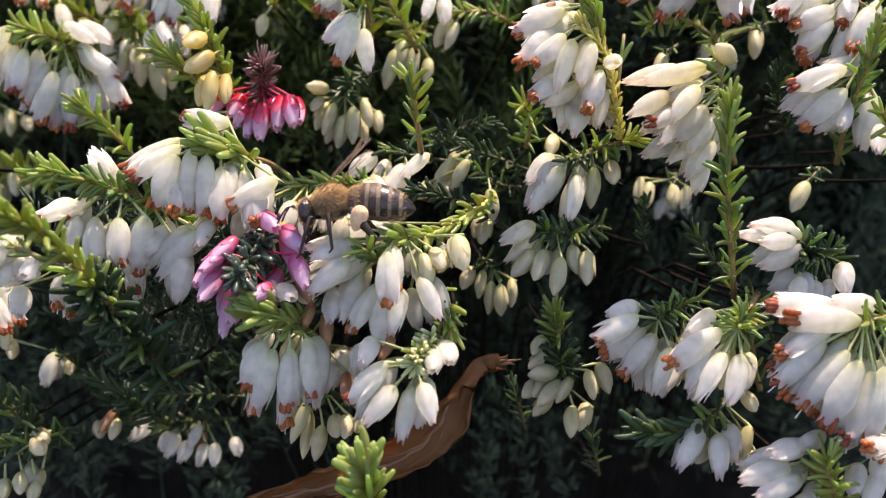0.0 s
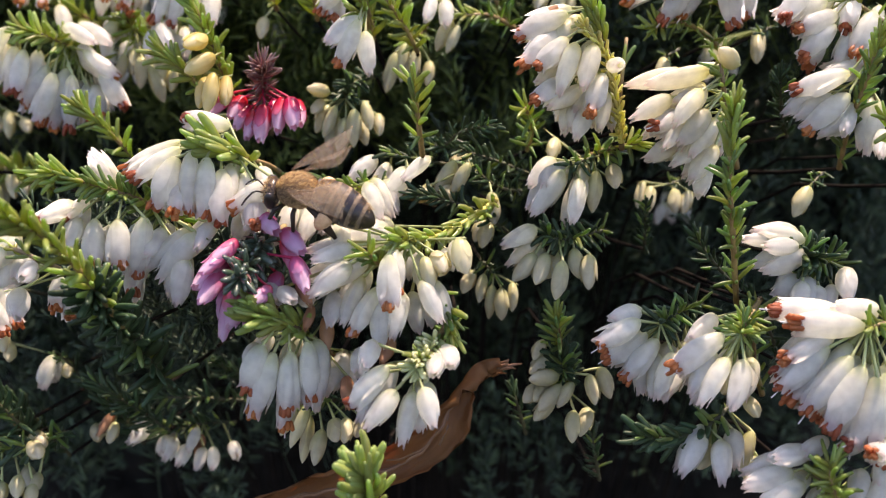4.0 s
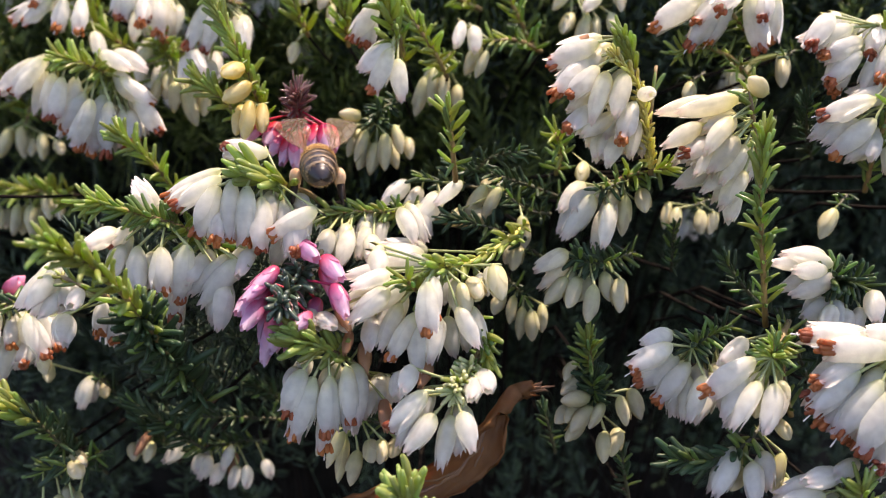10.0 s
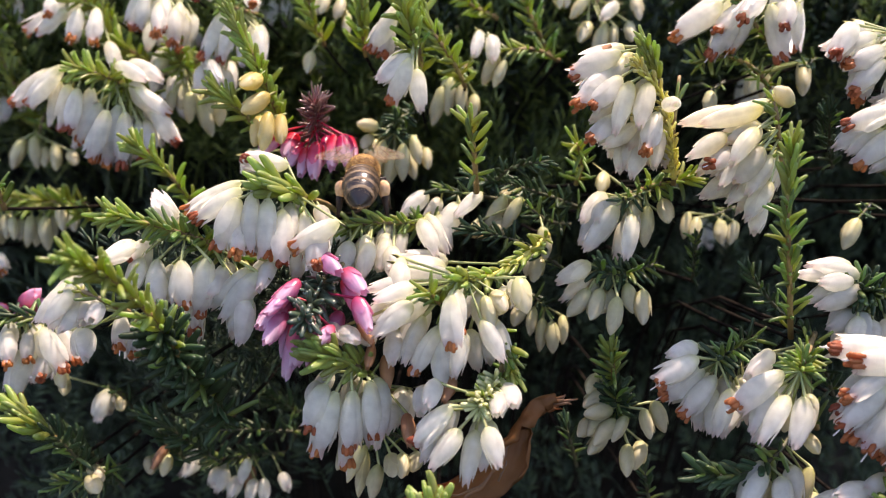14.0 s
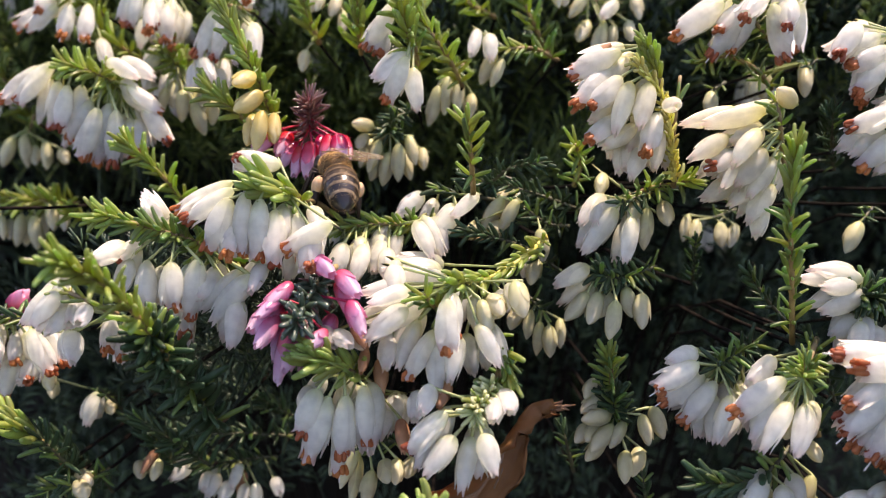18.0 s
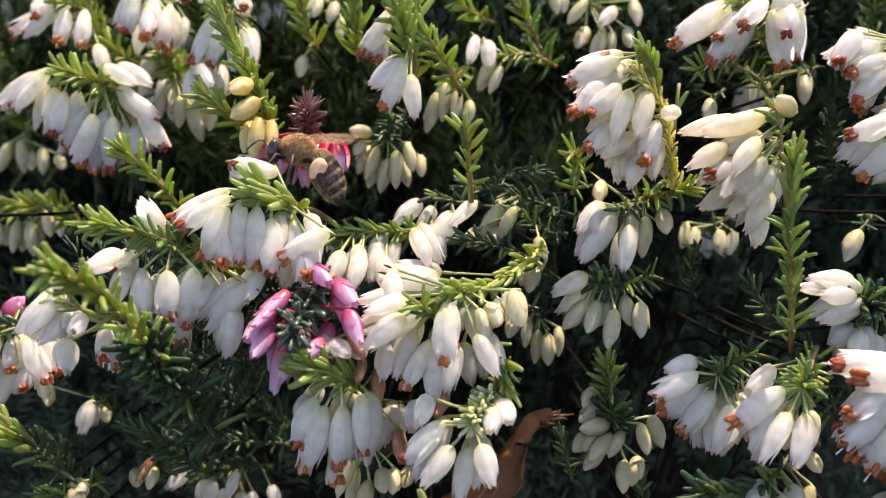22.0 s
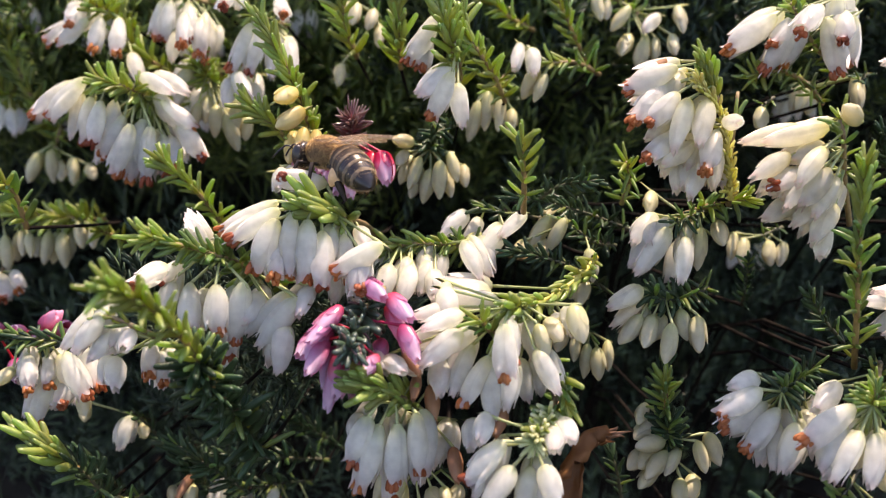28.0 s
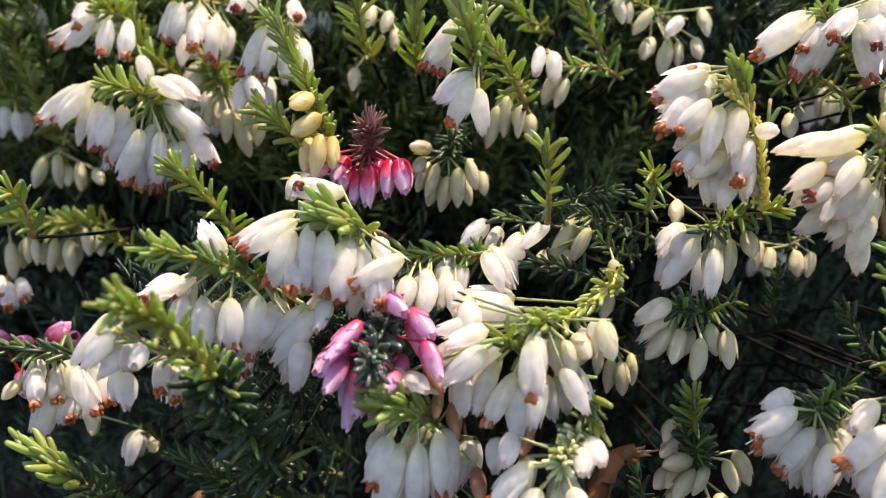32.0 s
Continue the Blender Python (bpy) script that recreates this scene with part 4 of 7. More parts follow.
bells(s, 'm', (18.1, 2.2, 180.0, 14.1, -0.2, 176.9), (19.0, -1.5, 178.9, 17.5, -4.5, 174.6), (20.9, -1.5, 178.8, 19.4, -5.3, 175.3), (20.0, -1.2, 174.4, 16.7, -4.9, 172.7), (20.0, -0.6, 173.2, 18.0, -4.6, 170.6), (22.9, -0.4, 173.7, 22.0, -4.3, 170.5), (21.0, -1.7, 173.0, 19.4, -5.9, 170.5), (19.7, 3.5, 180.8, 16.1, 0.1, 178.3), (18.4, 1.9, 176.7, 15.5, -2.0, 174.9), (22.8, -2.2, 177.2, 23.3, -6.3, 177.5), (21.3, 0.5, 175.8, 19.1, -3.1, 172.4))
bells(s, 'm', (19.0, 5.3, 179.9, 14.4, 2.6, 177.1), (21.0, 2.8, 177.9, 19.6, -0.3, 174.1), (21.5, 3.6, 172.6, 19.6, 0.9, 169.9), (24.1, 1.7, 173.5, 23.2, -1.2, 170.3), (22.4, 0.7, 172.5, 21.3, -1.9, 170.0), (20.6, 6.7, 180.5, 16.6, 4.2, 178.2), (20.0, 5.3, 176.6, 17.2, 2.9, 174.6), (22.3, 4.4, 175.1, 20.5, 1.5, 171.8))
s = sprig('Y', 56, 1.5, 60, 40, 0.0, '', (24.9, -0.4, 168.3), (24.2, -1.1, 171.8), (22.7, -1.0, 177.4), (19.6, -1.7, 181.1))
s = sprig('G', 5, 2.8, 20, 10, 0.5, '', (24.6, 0.1, 169.5), (24.3, -0.5, 173.5), (25.0, 1.9, 179.2))

# second upright cluster
s = sprig('W', 18, 2.6, 60, 40, 0.3, '', (38.3, 0.5, 165.2), (36.0, -1.5, 170.9), (34.1, -3.9, 175.7), (33.8, -3.0, 177.8))
bells(s, 'm', (33.7, -3.4, 177.0, 26.6, -4.1, 175.2), (28.7, -4.5, 174.2, 24.8, -8.1, 172.9), (31.3, -6.2, 175.4, 27.5, -9.5, 173.0), (30.7, -5.3, 172.1, 27.2, -9.1, 170.5), (32.4, -5.9, 173.4, 29.5, -9.3, 170.3), (33.2, -5.3, 172.1, 30.5, -9.0, 169.1), (32.3, -5.2, 169.7, 28.1, -8.4, 168.1), (33.6, -5.4, 169.3, 30.2, -8.9, 166.8), (33.0, -5.1, 167.4, 31.3, -9.3, 165.5), (33.3, -2.1, 174.7, 29.0, -5.5, 173.9), (33.1, -3.7, 170.8, 29.1, -7.1, 169.3))
bells(s, 'm', (35.2, 0.7, 176.5, 27.6, -1.4, 175.3), (30.5, -1.0, 173.5, 26.7, -3.2, 172.0), (31.1, -2.8, 171.6, 27.5, -5.0, 170.0), (33.4, -2.4, 172.8, 30.6, -5.3, 169.4), (35.3, -1.4, 171.2, 32.9, -4.4, 168.0), (32.6, -3.1, 169.7, 28.9, -5.3, 168.1), (33.9, -1.9, 168.5, 30.9, -4.5, 166.0), (34.2, -2.3, 167.1, 32.5, -4.9, 164.7), (34.4, 2.1, 174.2, 30.2, 0.0, 173.2), (34.0, -1.5, 170.3, 29.9, -3.8, 168.6))
bells(s, 'o', (30.3, -4.1, 172.4, 26.2, -7.6, 171.7))
bells(s, 'c', (35.3, -4.3, 177.4, 32.6, -6.3, 179.5))

# tall needle shoot at the right
s = sprig('G', 104, 3.1, 44, 24, 0.0, '', (37.4, -7.9, 152.5), (34.6, -11.5, 162.2), (32.9, -13.1, 168.9), (32.9, -11.6, 175.2))
s = sprig('G', 26, 2.8, 60, 35, 0.0, 'd', (40.6, -2.3, 150.3), (35.6, -4.4, 155.7), (32.7, -5.1, 159.4))

# top right clusters
s = sprig('W', 30, 3.0, 70, 40, 0.0, '', (43.0, 19.6, 177.8), (38.1, 16.9, 181.8), (34.6, 16.7, 186.5))
bells(s, 'o', (34.8, 16.6, 186.4, 27.8, 14.7, 181.6), (36.4, 16.3, 185.5, 31.1, 13.9, 179.7), (37.2, 16.7, 184.0, 33.8, 15.0, 179.8), (38.9, 15.9, 184.7, 39.4, 13.5, 178.8), (41.2, 16.3, 185.5, 39.3, 11.9, 182.8), (37.1, 14.5, 186.4, 33.4, 10.8, 183.9), (40.6, 18.0, 187.1, 39.5, 15.7, 181.5), (36.0, 17.9, 184.4, 32.1, 14.3, 182.2), (42.9, 18.2, 185.0, 41.8, 16.1, 179.8))
bells(s, 'w', (36.1, 21.4, 186.5, 28.9, 18.1, 182.2), (37.8, 19.1, 185.8, 32.1, 15.3, 180.3), (37.6, 20.8, 183.7, 33.8, 17.7, 180.2), (40.8, 20.0, 184.5, 40.5, 16.1, 178.9), (43.7, 20.8, 185.4, 42.4, 18.2, 182.8), (38.6, 17.9, 185.9, 34.9, 15.3, 183.6), (42.7, 21.0, 187.1, 41.1, 17.4, 182.2), (37.6, 20.8, 183.9, 34.0, 18.3, 181.7), (44.4, 22.5, 184.4, 42.7, 19.0, 179.8))
s = sprig('G', 64, 2.8, 76, 50, 0.0, '', (41.6, 20.2, 174.0), (38.0, 17.2, 177.2), (33.9, 15.8, 178.9), (30.5, 15.4, 178.0))
s = sprig('W', 10, 2.6, 60, 40, 0.2, '', (64.3, 17.1, 176.9), (56.1, 9.7, 180.0), (51.3, 8.6, 182.7))
bells(s, 'o', (50.1, 8.1, 181.2, 45.1, 5.4, 179.5), (49.7, 7.5, 179.9, 45.5, 4.7, 176.9), (48.9, 8.6, 182.5, 43.4, 7.8, 180.6), (54.0, 8.1, 181.3, 51.5, 4.5, 177.5), (46.2, 9.1, 183.8, 43.1, 4.9, 181.3), (49.4, 10.5, 179.2, 47.3, 6.9, 175.3), (52.8, 10.9, 183.0, 49.9, 7.0, 179.8))
bells(s, 'w', (52.8, 12.2, 180.8, 47.1, 9.9, 179.2), (51.0, 12.0, 179.8, 47.0, 9.3, 177.0), (49.8, 12.5, 182.4, 43.9, 10.2, 180.8), (56.4, 12.1, 181.2, 54.5, 8.9, 177.3), (48.0, 12.0, 183.8, 45.7, 9.3, 181.3), (49.7, 12.6, 179.1, 47.3, 9.5, 175.5), (54.1, 14.1, 182.7, 50.9, 11.2, 179.4))
bells(s, 'w', (52.0, 8.4, 179.4, 49.9, 4.7, 175.7), (48.7, 11.7, 182.3, 45.3, 8.2, 178.9), (54.2, 9.5, 179.4, 52.3, 7.5, 174.6))
s = sprig('W', 4, 2.6, 60, 40, 0.2, '', (58.8, 8.9, 164.7), (55.3, 6.1, 171.0), (52.8, 4.5, 175.2), (51.5, 3.2, 177.3))
bells(s, 'o', (50.8, 2.6, 175.7, 43.8, 1.8, 173.9), (50.4, 1.8, 173.8, 45.0, 0.2, 169.7))
bells(s, 'w', (49.5, 4.6, 172.6, 44.8, 1.6, 170.6), (51.3, 2.9, 171.1, 47.0, -0.2, 168.7), (54.7, 4.3, 174.6, 53.3, 1.2, 166.9), (51.4, 4.1, 171.4, 49.4, -0.2, 169.0), (54.8, 2.2, 169.4, 52.3, -2.1, 167.3), (53.0, 5.7, 175.5, 47.4, 3.7, 175.1))
bells(s, 'w', (50.2, 8.7, 172.0, 46.1, 6.4, 170.3), (53.9, 7.1, 170.1, 50.0, 4.5, 167.6), (54.7, 6.4, 174.7, 52.0, 1.8, 167.4), (56.1, 6.5, 168.8, 54.9, 4.0, 166.4), (55.3, 10.2, 174.7, 49.5, 8.6, 174.8))
s = sprig('G', 60, 3.2, 50, 25, 0.0, '', (52.0, 5.3, 163.7), (51.4, 3.4, 169.7), (51.4, 1.3, 175.2), (51.7, 0.9, 179.6))
s = sprig('G', 30, 3.4, 50, 25, 0.0, '', (57.1, -3.0, 164.5), (53.2, -5.5, 169.0), (49.4, -8.1, 173.3))
s = sprig('G', 24, 2.4, 55, 30, 0.0, 'd', (46.8, 11.4, 168.2), (45.0, 8.5, 171.7), (44.3, 7.4, 174.2))

# middle right clusters
s = sprig('W', 24, 2.4, 75, 60, 0.1, 'd', (28.0, 8.9, 164.6), (22.6, 2.8, 165.6), (19.6, 0.6, 165.3))
bells(s, 'w', (18.8, 0.3, 164.6, 15.9, -1.6, 160.0), (20.8, -0.0, 163.9, 19.4, -3.6, 160.4), (19.5, 2.6, 164.9, 16.8, -1.3, 163.2), (18.3, 3.4, 164.4, 16.4, -0.7, 163.1))
bells(s, 'w', (19.6, 2.5, 164.5, 16.7, -0.8, 160.5), (21.0, 4.0, 162.3, 19.8, 0.9, 158.8), (20.2, 6.2, 163.6, 17.8, 3.8, 161.8), (18.2, 7.5, 163.5, 16.6, 5.2, 161.9))
bells(s, 'c', (22.9, 2.2, 164.0, 22.2, 0.5, 159.8), (24.9, 3.5, 164.6, 24.8, 0.1, 162.6), (21.7, 2.6, 164.9, 20.2, -0.7, 163.1))
s = sprig('G', 48, 2.8, 76, 45, 0.15, '', (21.2, 5.5, 164.3), (24.1, 4.1, 166.1), (27.7, 2.5, 167.5))
s = sprig('C', 50, 3.0, 75, 55, 0.0, 'd', (24.6, 2.5, 156.9), (21.4, -1.4, 157.8), (18.8, -3.5, 158.0), (16.9, -3.2, 158.6))
bells(s, 'm', (16.0, -2.9, 159.4, 11.5, -5.3, 158.0), (16.5, -2.4, 158.1, 12.5, -4.8, 155.6))
bells(s, 'c', (15.7, -4.1, 156.5, 13.3, -6.6, 154.2), (17.0, -4.1, 156.4, 15.6, -7.1, 154.1), (18.5, -6.2, 156.6, 18.0, -8.1, 152.7), (20.1, -2.8, 157.0, 20.3, -5.6, 154.2), (21.8, -4.1, 156.5, 21.1, -7.1, 153.9), (17.0, -1.9, 156.6, 14.5, -4.8, 155.1), (18.5, -2.1, 156.0, 17.1, -5.2, 154.0))
s = sprig('C', 12, 2.6, 70, 40, 0.0, 'd', (10.5, 8.5, 150.4), (11.9, 4.2, 150.4))
bells(s, 'c', (11.7, 3.9, 149.5, 11.2, 2.1, 145.1), (12.8, 3.7, 149.1, 12.8, 1.0, 146.0), (14.3, 5.6, 148.5, 14.2, 2.6, 145.9), (10.8, 6.0, 149.5, 10.1, 3.0, 147.1), (9.5, 7.1, 149.5, 8.1, 3.9, 147.9))
s = sprig('C', 20, 2.6, 70, 40, 0.0, 'd', (15.3, 9.9, 159.1), (12.2, 7.2, 160.5), (8.9, 6.2, 163.3))
bells(s, 'c', (8.7, 6.4, 163.9, 6.4, 4.8, 159.9), (11.3, 5.1, 160.6, 11.9, 2.4, 157.5), (11.1, 5.6, 156.6, 10.2, 2.5, 154.4), (4.0, 7.3, 160.7, 2.8, 3.9, 159.6), (8.2, 10.3, 162.7, 5.4, 7.8, 160.6), (6.0, 8.3, 160.5, 6.5, 4.9, 159.3))
s = sprig('G', 44, 2.6, 70, 45, 0.0, 'd', (14.4, 5.9, 154.6), (9.8, 3.3, 158.7), (5.7, 1.9, 160.7), (2.4, 2.2, 161.3))
s = sprig('G', 60, 2.8, 70, 45, 0.0, 'd', (18.8, 14.2, 159.1), (12.5, 11.2, 162.4), (7.4, 9.9, 164.3), (2.5, 10.1, 165.0))
s = sprig('G', 26, 3.1, 55, 25, 0.15, '', (3.2, -0.0, 166.6), (2.9, -2.9, 170.1), (2.6, -3.8, 173.2), (2.3, -4.0, 175.5))

# right cluster with slit white bells
s = sprig('W', 84, 3.6, 78, 66, 0.0, 'd', (50.7, -1.7, 154.4), (46.0, -6.9, 157.5), (43.2, -8.6, 158.6))
bells(s, 'w', (43.5, -8.1, 159.9, 38.8, -7.8, 160.7), (43.0, -8.3, 159.5, 38.3, -9.6, 159.9), (43.5, -8.6, 158.6, 39.2, -9.9, 157.2), (44.2, -7.7, 155.6, 40.1, -9.7, 154.4), (43.3, -9.8, 155.8, 42.0, -13.1, 154.0), (45.4, -9.0, 155.0, 43.9, -12.4, 153.6), (47.3, -8.1, 154.6, 45.7, -11.5, 153.3), (48.8, -7.4, 156.4, 47.4, -10.8, 154.6), (44.1, -6.0, 154.4, 41.7, -9.1, 152.5))
s = sprig('C', 10, 2.4, 70, 40, 0.0, 'd', (53.4, 11.9, 161.4), (50.1, 7.5, 161.1))
bells(s, 'c', (49.7, 7.3, 160.7, 47.7, 4.5, 157.9), (49.9, 9.0, 159.6, 47.6, 5.7, 158.2))

# pair of white clusters lower right
s = sprig('W', 44, 3.1, 80, 60, 0.0, 'd', (34.3, -6.1, 151.5), (30.5, -10.9, 152.9), (27.6, -14.1, 153.2))
bells(s, 'o', (25.6, -14.8, 154.1, 21.0, -16.5, 151.8), (26.8, -13.5, 151.9, 22.1, -15.2, 149.8), (27.4, -14.7, 151.7, 23.8, -17.0, 148.4))
bells(s, 'w', (27.5, -14.2, 150.3, 26.5, -17.4, 146.5), (28.7, -16.0, 151.1, 27.0, -18.9, 147.2), (30.0, -13.9, 148.3, 28.5, -17.8, 147.1), (26.1, -11.7, 153.6, 22.8, -15.3, 154.0), (31.3, -12.2, 149.8, 29.9, -15.9, 147.3), (29.1, -12.2, 149.8, 28.0, -16.1, 148.1))
bells(s, 'w', (27.5, -11.4, 149.2, 26.3, -14.6, 145.4), (30.2, -13.7, 149.8, 28.0, -16.9, 146.0), (29.8, -12.1, 147.8, 28.8, -14.4, 146.2), (26.6, -9.8, 152.8, 23.7, -11.5, 152.5), (31.8, -10.3, 149.2, 30.7, -13.0, 146.5), (29.8, -9.5, 148.3, 29.5, -12.0, 146.1))
s = sprig('W', 34, 2.9, 78, 56, 0.35, '', (39.6, -8.6, 153.4), (35.9, -15.7, 154.4), (34.1, -18.9, 154.6))
bells(s, 'o', (32.2, -19.0, 154.3, 27.7, -21.5, 152.5))
bells(s, 'w', (32.5, -20.7, 152.9, 29.7, -23.5, 149.5), (34.2, -20.7, 152.8, 32.7, -24.2, 149.7), (32.4, -18.3, 150.7, 29.6, -22.1, 149.5), (33.3, -13.0, 153.2, 30.3, -16.8, 153.0), (36.1, -17.4, 150.2, 34.3, -21.4, 149.3))
bells(s, 'w', (33.6, -18.3, 151.7, 30.2, -21.2, 148.4), (36.2, -17.2, 151.0, 34.6, -20.1, 147.7), (33.2, -15.1, 149.2, 31.1, -17.4, 147.4), (34.6, -9.9, 151.7, 31.6, -11.9, 150.7), (36.9, -14.2, 148.5, 36.1, -16.4, 147.1))
bells(s, 'c', (35.8, -18.6, 147.3, 36.0, -21.7, 146.8), (34.0, -18.5, 150.1, 32.5, -21.8, 149.5))
s = sprig('G', 14, 2.2, 34, 16, 0.2, '', (34.5, -18.2, 153.6), (34.5, -18.7, 155.1), (34.4, -18.3, 156.1))
s = sprig('G', 24, 2.8, 60, 40, 0.0, '', (40.7, -10.7, 142.7), (39.0, -10.9, 147.8), (38.7, -10.4, 154.3))

# big bright cluster at the right edge
s = sprig('W', 24, 3.0, 70, 50, 0.0, '', (55.2, -13.9, 153.5), (48.4, -19.3, 156.2), (45.0, -21.3, 156.6))
bells(s, 'o', (44.5, -21.3, 156.7, 38.0, -21.1, 157.2), (42.4, -20.7, 155.5, 37.2, -22.5, 154.0), (41.1, -22.1, 154.7, 36.8, -23.3, 151.6), (43.2, -21.4, 153.8, 38.7, -22.9, 150.0), (43.4, -23.0, 155.0, 39.5, -25.1, 149.8), (44.2, -24.0, 155.2, 40.9, -26.5, 149.2), (45.5, -23.9, 152.9, 42.8, -26.2, 147.2), (46.8, -23.5, 153.9, 45.0, -26.0, 147.7), (47.3, -25.5, 146.3, 43.6, -28.9, 147.7), (46.0, -20.9, 152.2, 41.7, -22.8, 147.6), (49.3, -22.2, 149.2, 47.1, -25.0, 145.3))
bells(s, 'w', (46.5, -17.8, 155.2, 38.8, -18.9, 156.5), (42.6, -18.7, 154.9, 36.8, -20.8, 153.8), (43.6, -19.1, 152.9, 38.6, -21.8, 150.1), (45.9, -19.8, 153.6, 41.0, -23.2, 149.2), (46.5, -20.7, 153.7, 42.2, -24.4, 148.5), (46.1, -22.0, 151.9, 42.8, -25.6, 147.1), (48.5, -20.5, 152.3, 45.5, -24.2, 147.1), (47.6, -18.4, 151.1, 42.7, -21.4, 147.6), (51.3, -18.2, 147.2, 49.2, -21.2, 143.6))
bells(s, 'w', (48.2, -20.3, 151.2, 46.0, -22.1, 146.6), (47.3, -18.0, 156.8, 42.0, -20.4, 157.7), (49.8, -20.1, 154.2, 48.2, -22.2, 149.2))
s = sprig('C', 8, 2.4, 70, 50, 0.0, '', (45.9, -23.8, 137.1), (42.3, -25.4, 141.1), (39.6, -26.2, 144.6))
bells(s, 'w', (38.4, -26.3, 144.2, 33.0, -27.8, 143.8), (40.1, -24.0, 144.6, 35.9, -27.1, 146.0), (38.9, -26.8, 143.0, 34.4, -29.7, 142.9), (42.3, -22.8, 144.9, 38.5, -26.2, 146.1), (40.3, -26.6, 140.7, 37.3, -30.3, 141.1), (47.8, -24.8, 142.6, 44.9, -28.4, 140.8), (46.0, -23.8, 142.5, 43.6, -27.5, 141.4), (49.3, -22.5, 142.9, 46.1, -26.2, 142.4))
s = sprig('G', 50, 3.0, 78, 48, 0.0, 'g', (44.9, -25.5, 135.7), (42.5, -27.7, 140.9), (41.0, -28.5, 144.1), (40.7, -27.8, 145.8))

# sprig below the pair
s = sprig('C', 34, 3.7, 60, 34, 0.2, 'd', (36.2, -15.1, 145.4), (32.6, -19.5, 145.1), (28.7, -21.8, 144.7), (24.6, -22.6, 145.3))
bells(s, 'w', (31.1, -21.7, 144.9, 28.1, -25.0, 142.6), (32.7, -21.9, 144.6, 31.6, -25.5, 142.0), (34.4, -19.7, 144.6, 33.4, -23.5, 142.8))
bells(s, 'c', (36.7, -19.0, 143.7, 35.4, -21.1, 140.3), (32.4, -19.6, 142.2, 30.8, -22.7, 141.7), (37.9, -19.2, 140.5, 35.3, -22.1, 139.9))

# shaded bud cluster with a green tip
s = sprig('G', 54, 3.0, 60, 28, 0.0, 'd', (19.6, -4.1, 137.8), (19.2, -5.5, 142.5), (18.6, -6.0, 146.5), (18.4, -5.2, 151.1))
s = sprig('G', 40, 3.2, 58, 34, 0.1, '', (18.9, -6.3, 145.7), (18.4, -7.4, 148.3), (18.1, -7.6, 150.4))
s = sprig('C', 56, 3.0, 75, 60, 0.2, 'd', (20.1, -4.5, 139.6), (19.2, -7.2, 143.5), (18.9, -6.5, 145.3))
bells(s, 'c', (18.8, -7.3, 143.1, 15.1, -9.3, 143.4), (18.3, -4.6, 144.5, 15.5, -7.2, 143.3), (18.8, -7.8, 141.9, 16.4, -10.5, 140.2), (20.3, -7.5, 142.6, 18.8, -10.4, 140.6), (22.0, -8.2, 143.6, 22.3, -11.2, 141.5), (18.3, -6.5, 139.9, 16.4, -9.4, 138.3), (20.5, -8.8, 139.5, 19.4, -11.5, 137.0), (22.4, -7.1, 138.5, 21.3, -10.2, 137.2), (17.5, -3.2, 145.2, 16.1, -6.5, 145.1), (17.2, -5.9, 141.2, 14.7, -8.7, 140.4))
s = sprig('G', 26, 2.6, 60, 30, 0.0, 'd', (25.3, -3.5, 125.9), (23.9, -5.5, 131.6), (23.5, -4.5, 134.1))
s = sprig('G', 22, 2.2, 60, 30, 0.0, 'd', (16.1, -1.4, 131.2), (14.7, -3.5, 136.6), (14.0, -2.7, 138.5))

# upper middle white pair with tall leaves
s = sprig('W', 12, 3.0, 60, 40, 0.0, '', (-3.2, 20.0, 176.2), (-3.5, 16.0, 179.6), (-4.1, 13.9, 182.4))
bells(s, 'w', (-4.2, 13.7, 179.2, -7.5, 10.4, 176.7), (-3.7, 12.3, 178.4, -3.3, 10.0, 173.4))
bells(s, 'o', (-4.3, 11.6, 179.4, -7.1, 9.8, 174.8))
s = sprig('G', 60, 4.4, 40, 22, 0.0, 'g', (-3.2, 18.8, 175.7), (-4.1, 15.2, 180.3), (-5.1, 13.6, 184.3), (-5.5, 15.2, 188.3))
s = sprig('G', 50, 3.6, 50, 30, 0.0, 'g', (2.3, 20.3, 174.1), (0.6, 17.5, 178.0), (-2.1, 17.0, 182.0), (-3.4, 18.2, 184.9))
s = sprig('W', 4, 3, 60, 40, 0.0, '', (-5.1, 27.4, 181.0), (-6.6, 19.7, 183.5))
bells(s, 'o', (-6.1, 19.9, 183.9, -9.1, 18.1, 179.3), (-7.3, 21.5, 182.5, -8.2, 17.9, 178.5))
s = sprig('C', 14, 2.6, 70, 40, 0.0, '', (3.4, 33.6, 175.0), (1.1, 26.9, 174.4))
bells(s, 'c', (0.6, 26.7, 174.0, -0.4, 24.7, 169.2), (2.1, 24.4, 173.6, 1.6, 21.7, 170.1), (-0.7, 26.2, 172.8, -1.7, 24.3, 167.9), (3.9, 28.9, 171.4, 3.4, 25.8, 168.5))
s = sprig('G', 40, 4.0, 40, 25, 0.0, 'g', (-10.7, 23.8, 177.4), (-10.9, 21.5, 182.5), (-10.9, 21.5, 187.7))
s = sprig('G', 34, 4.0, 45, 25, 0.0, 'g', (-16.6, 28.3, 178.0), (-17.7, 25.8, 182.5), (-18.2, 25.6, 187.2))
s = sprig('C', 6, 3, 60, 40, 0, '', (-14.3, 39.9, 179.9), (-14.8, 36.6, 182.6))
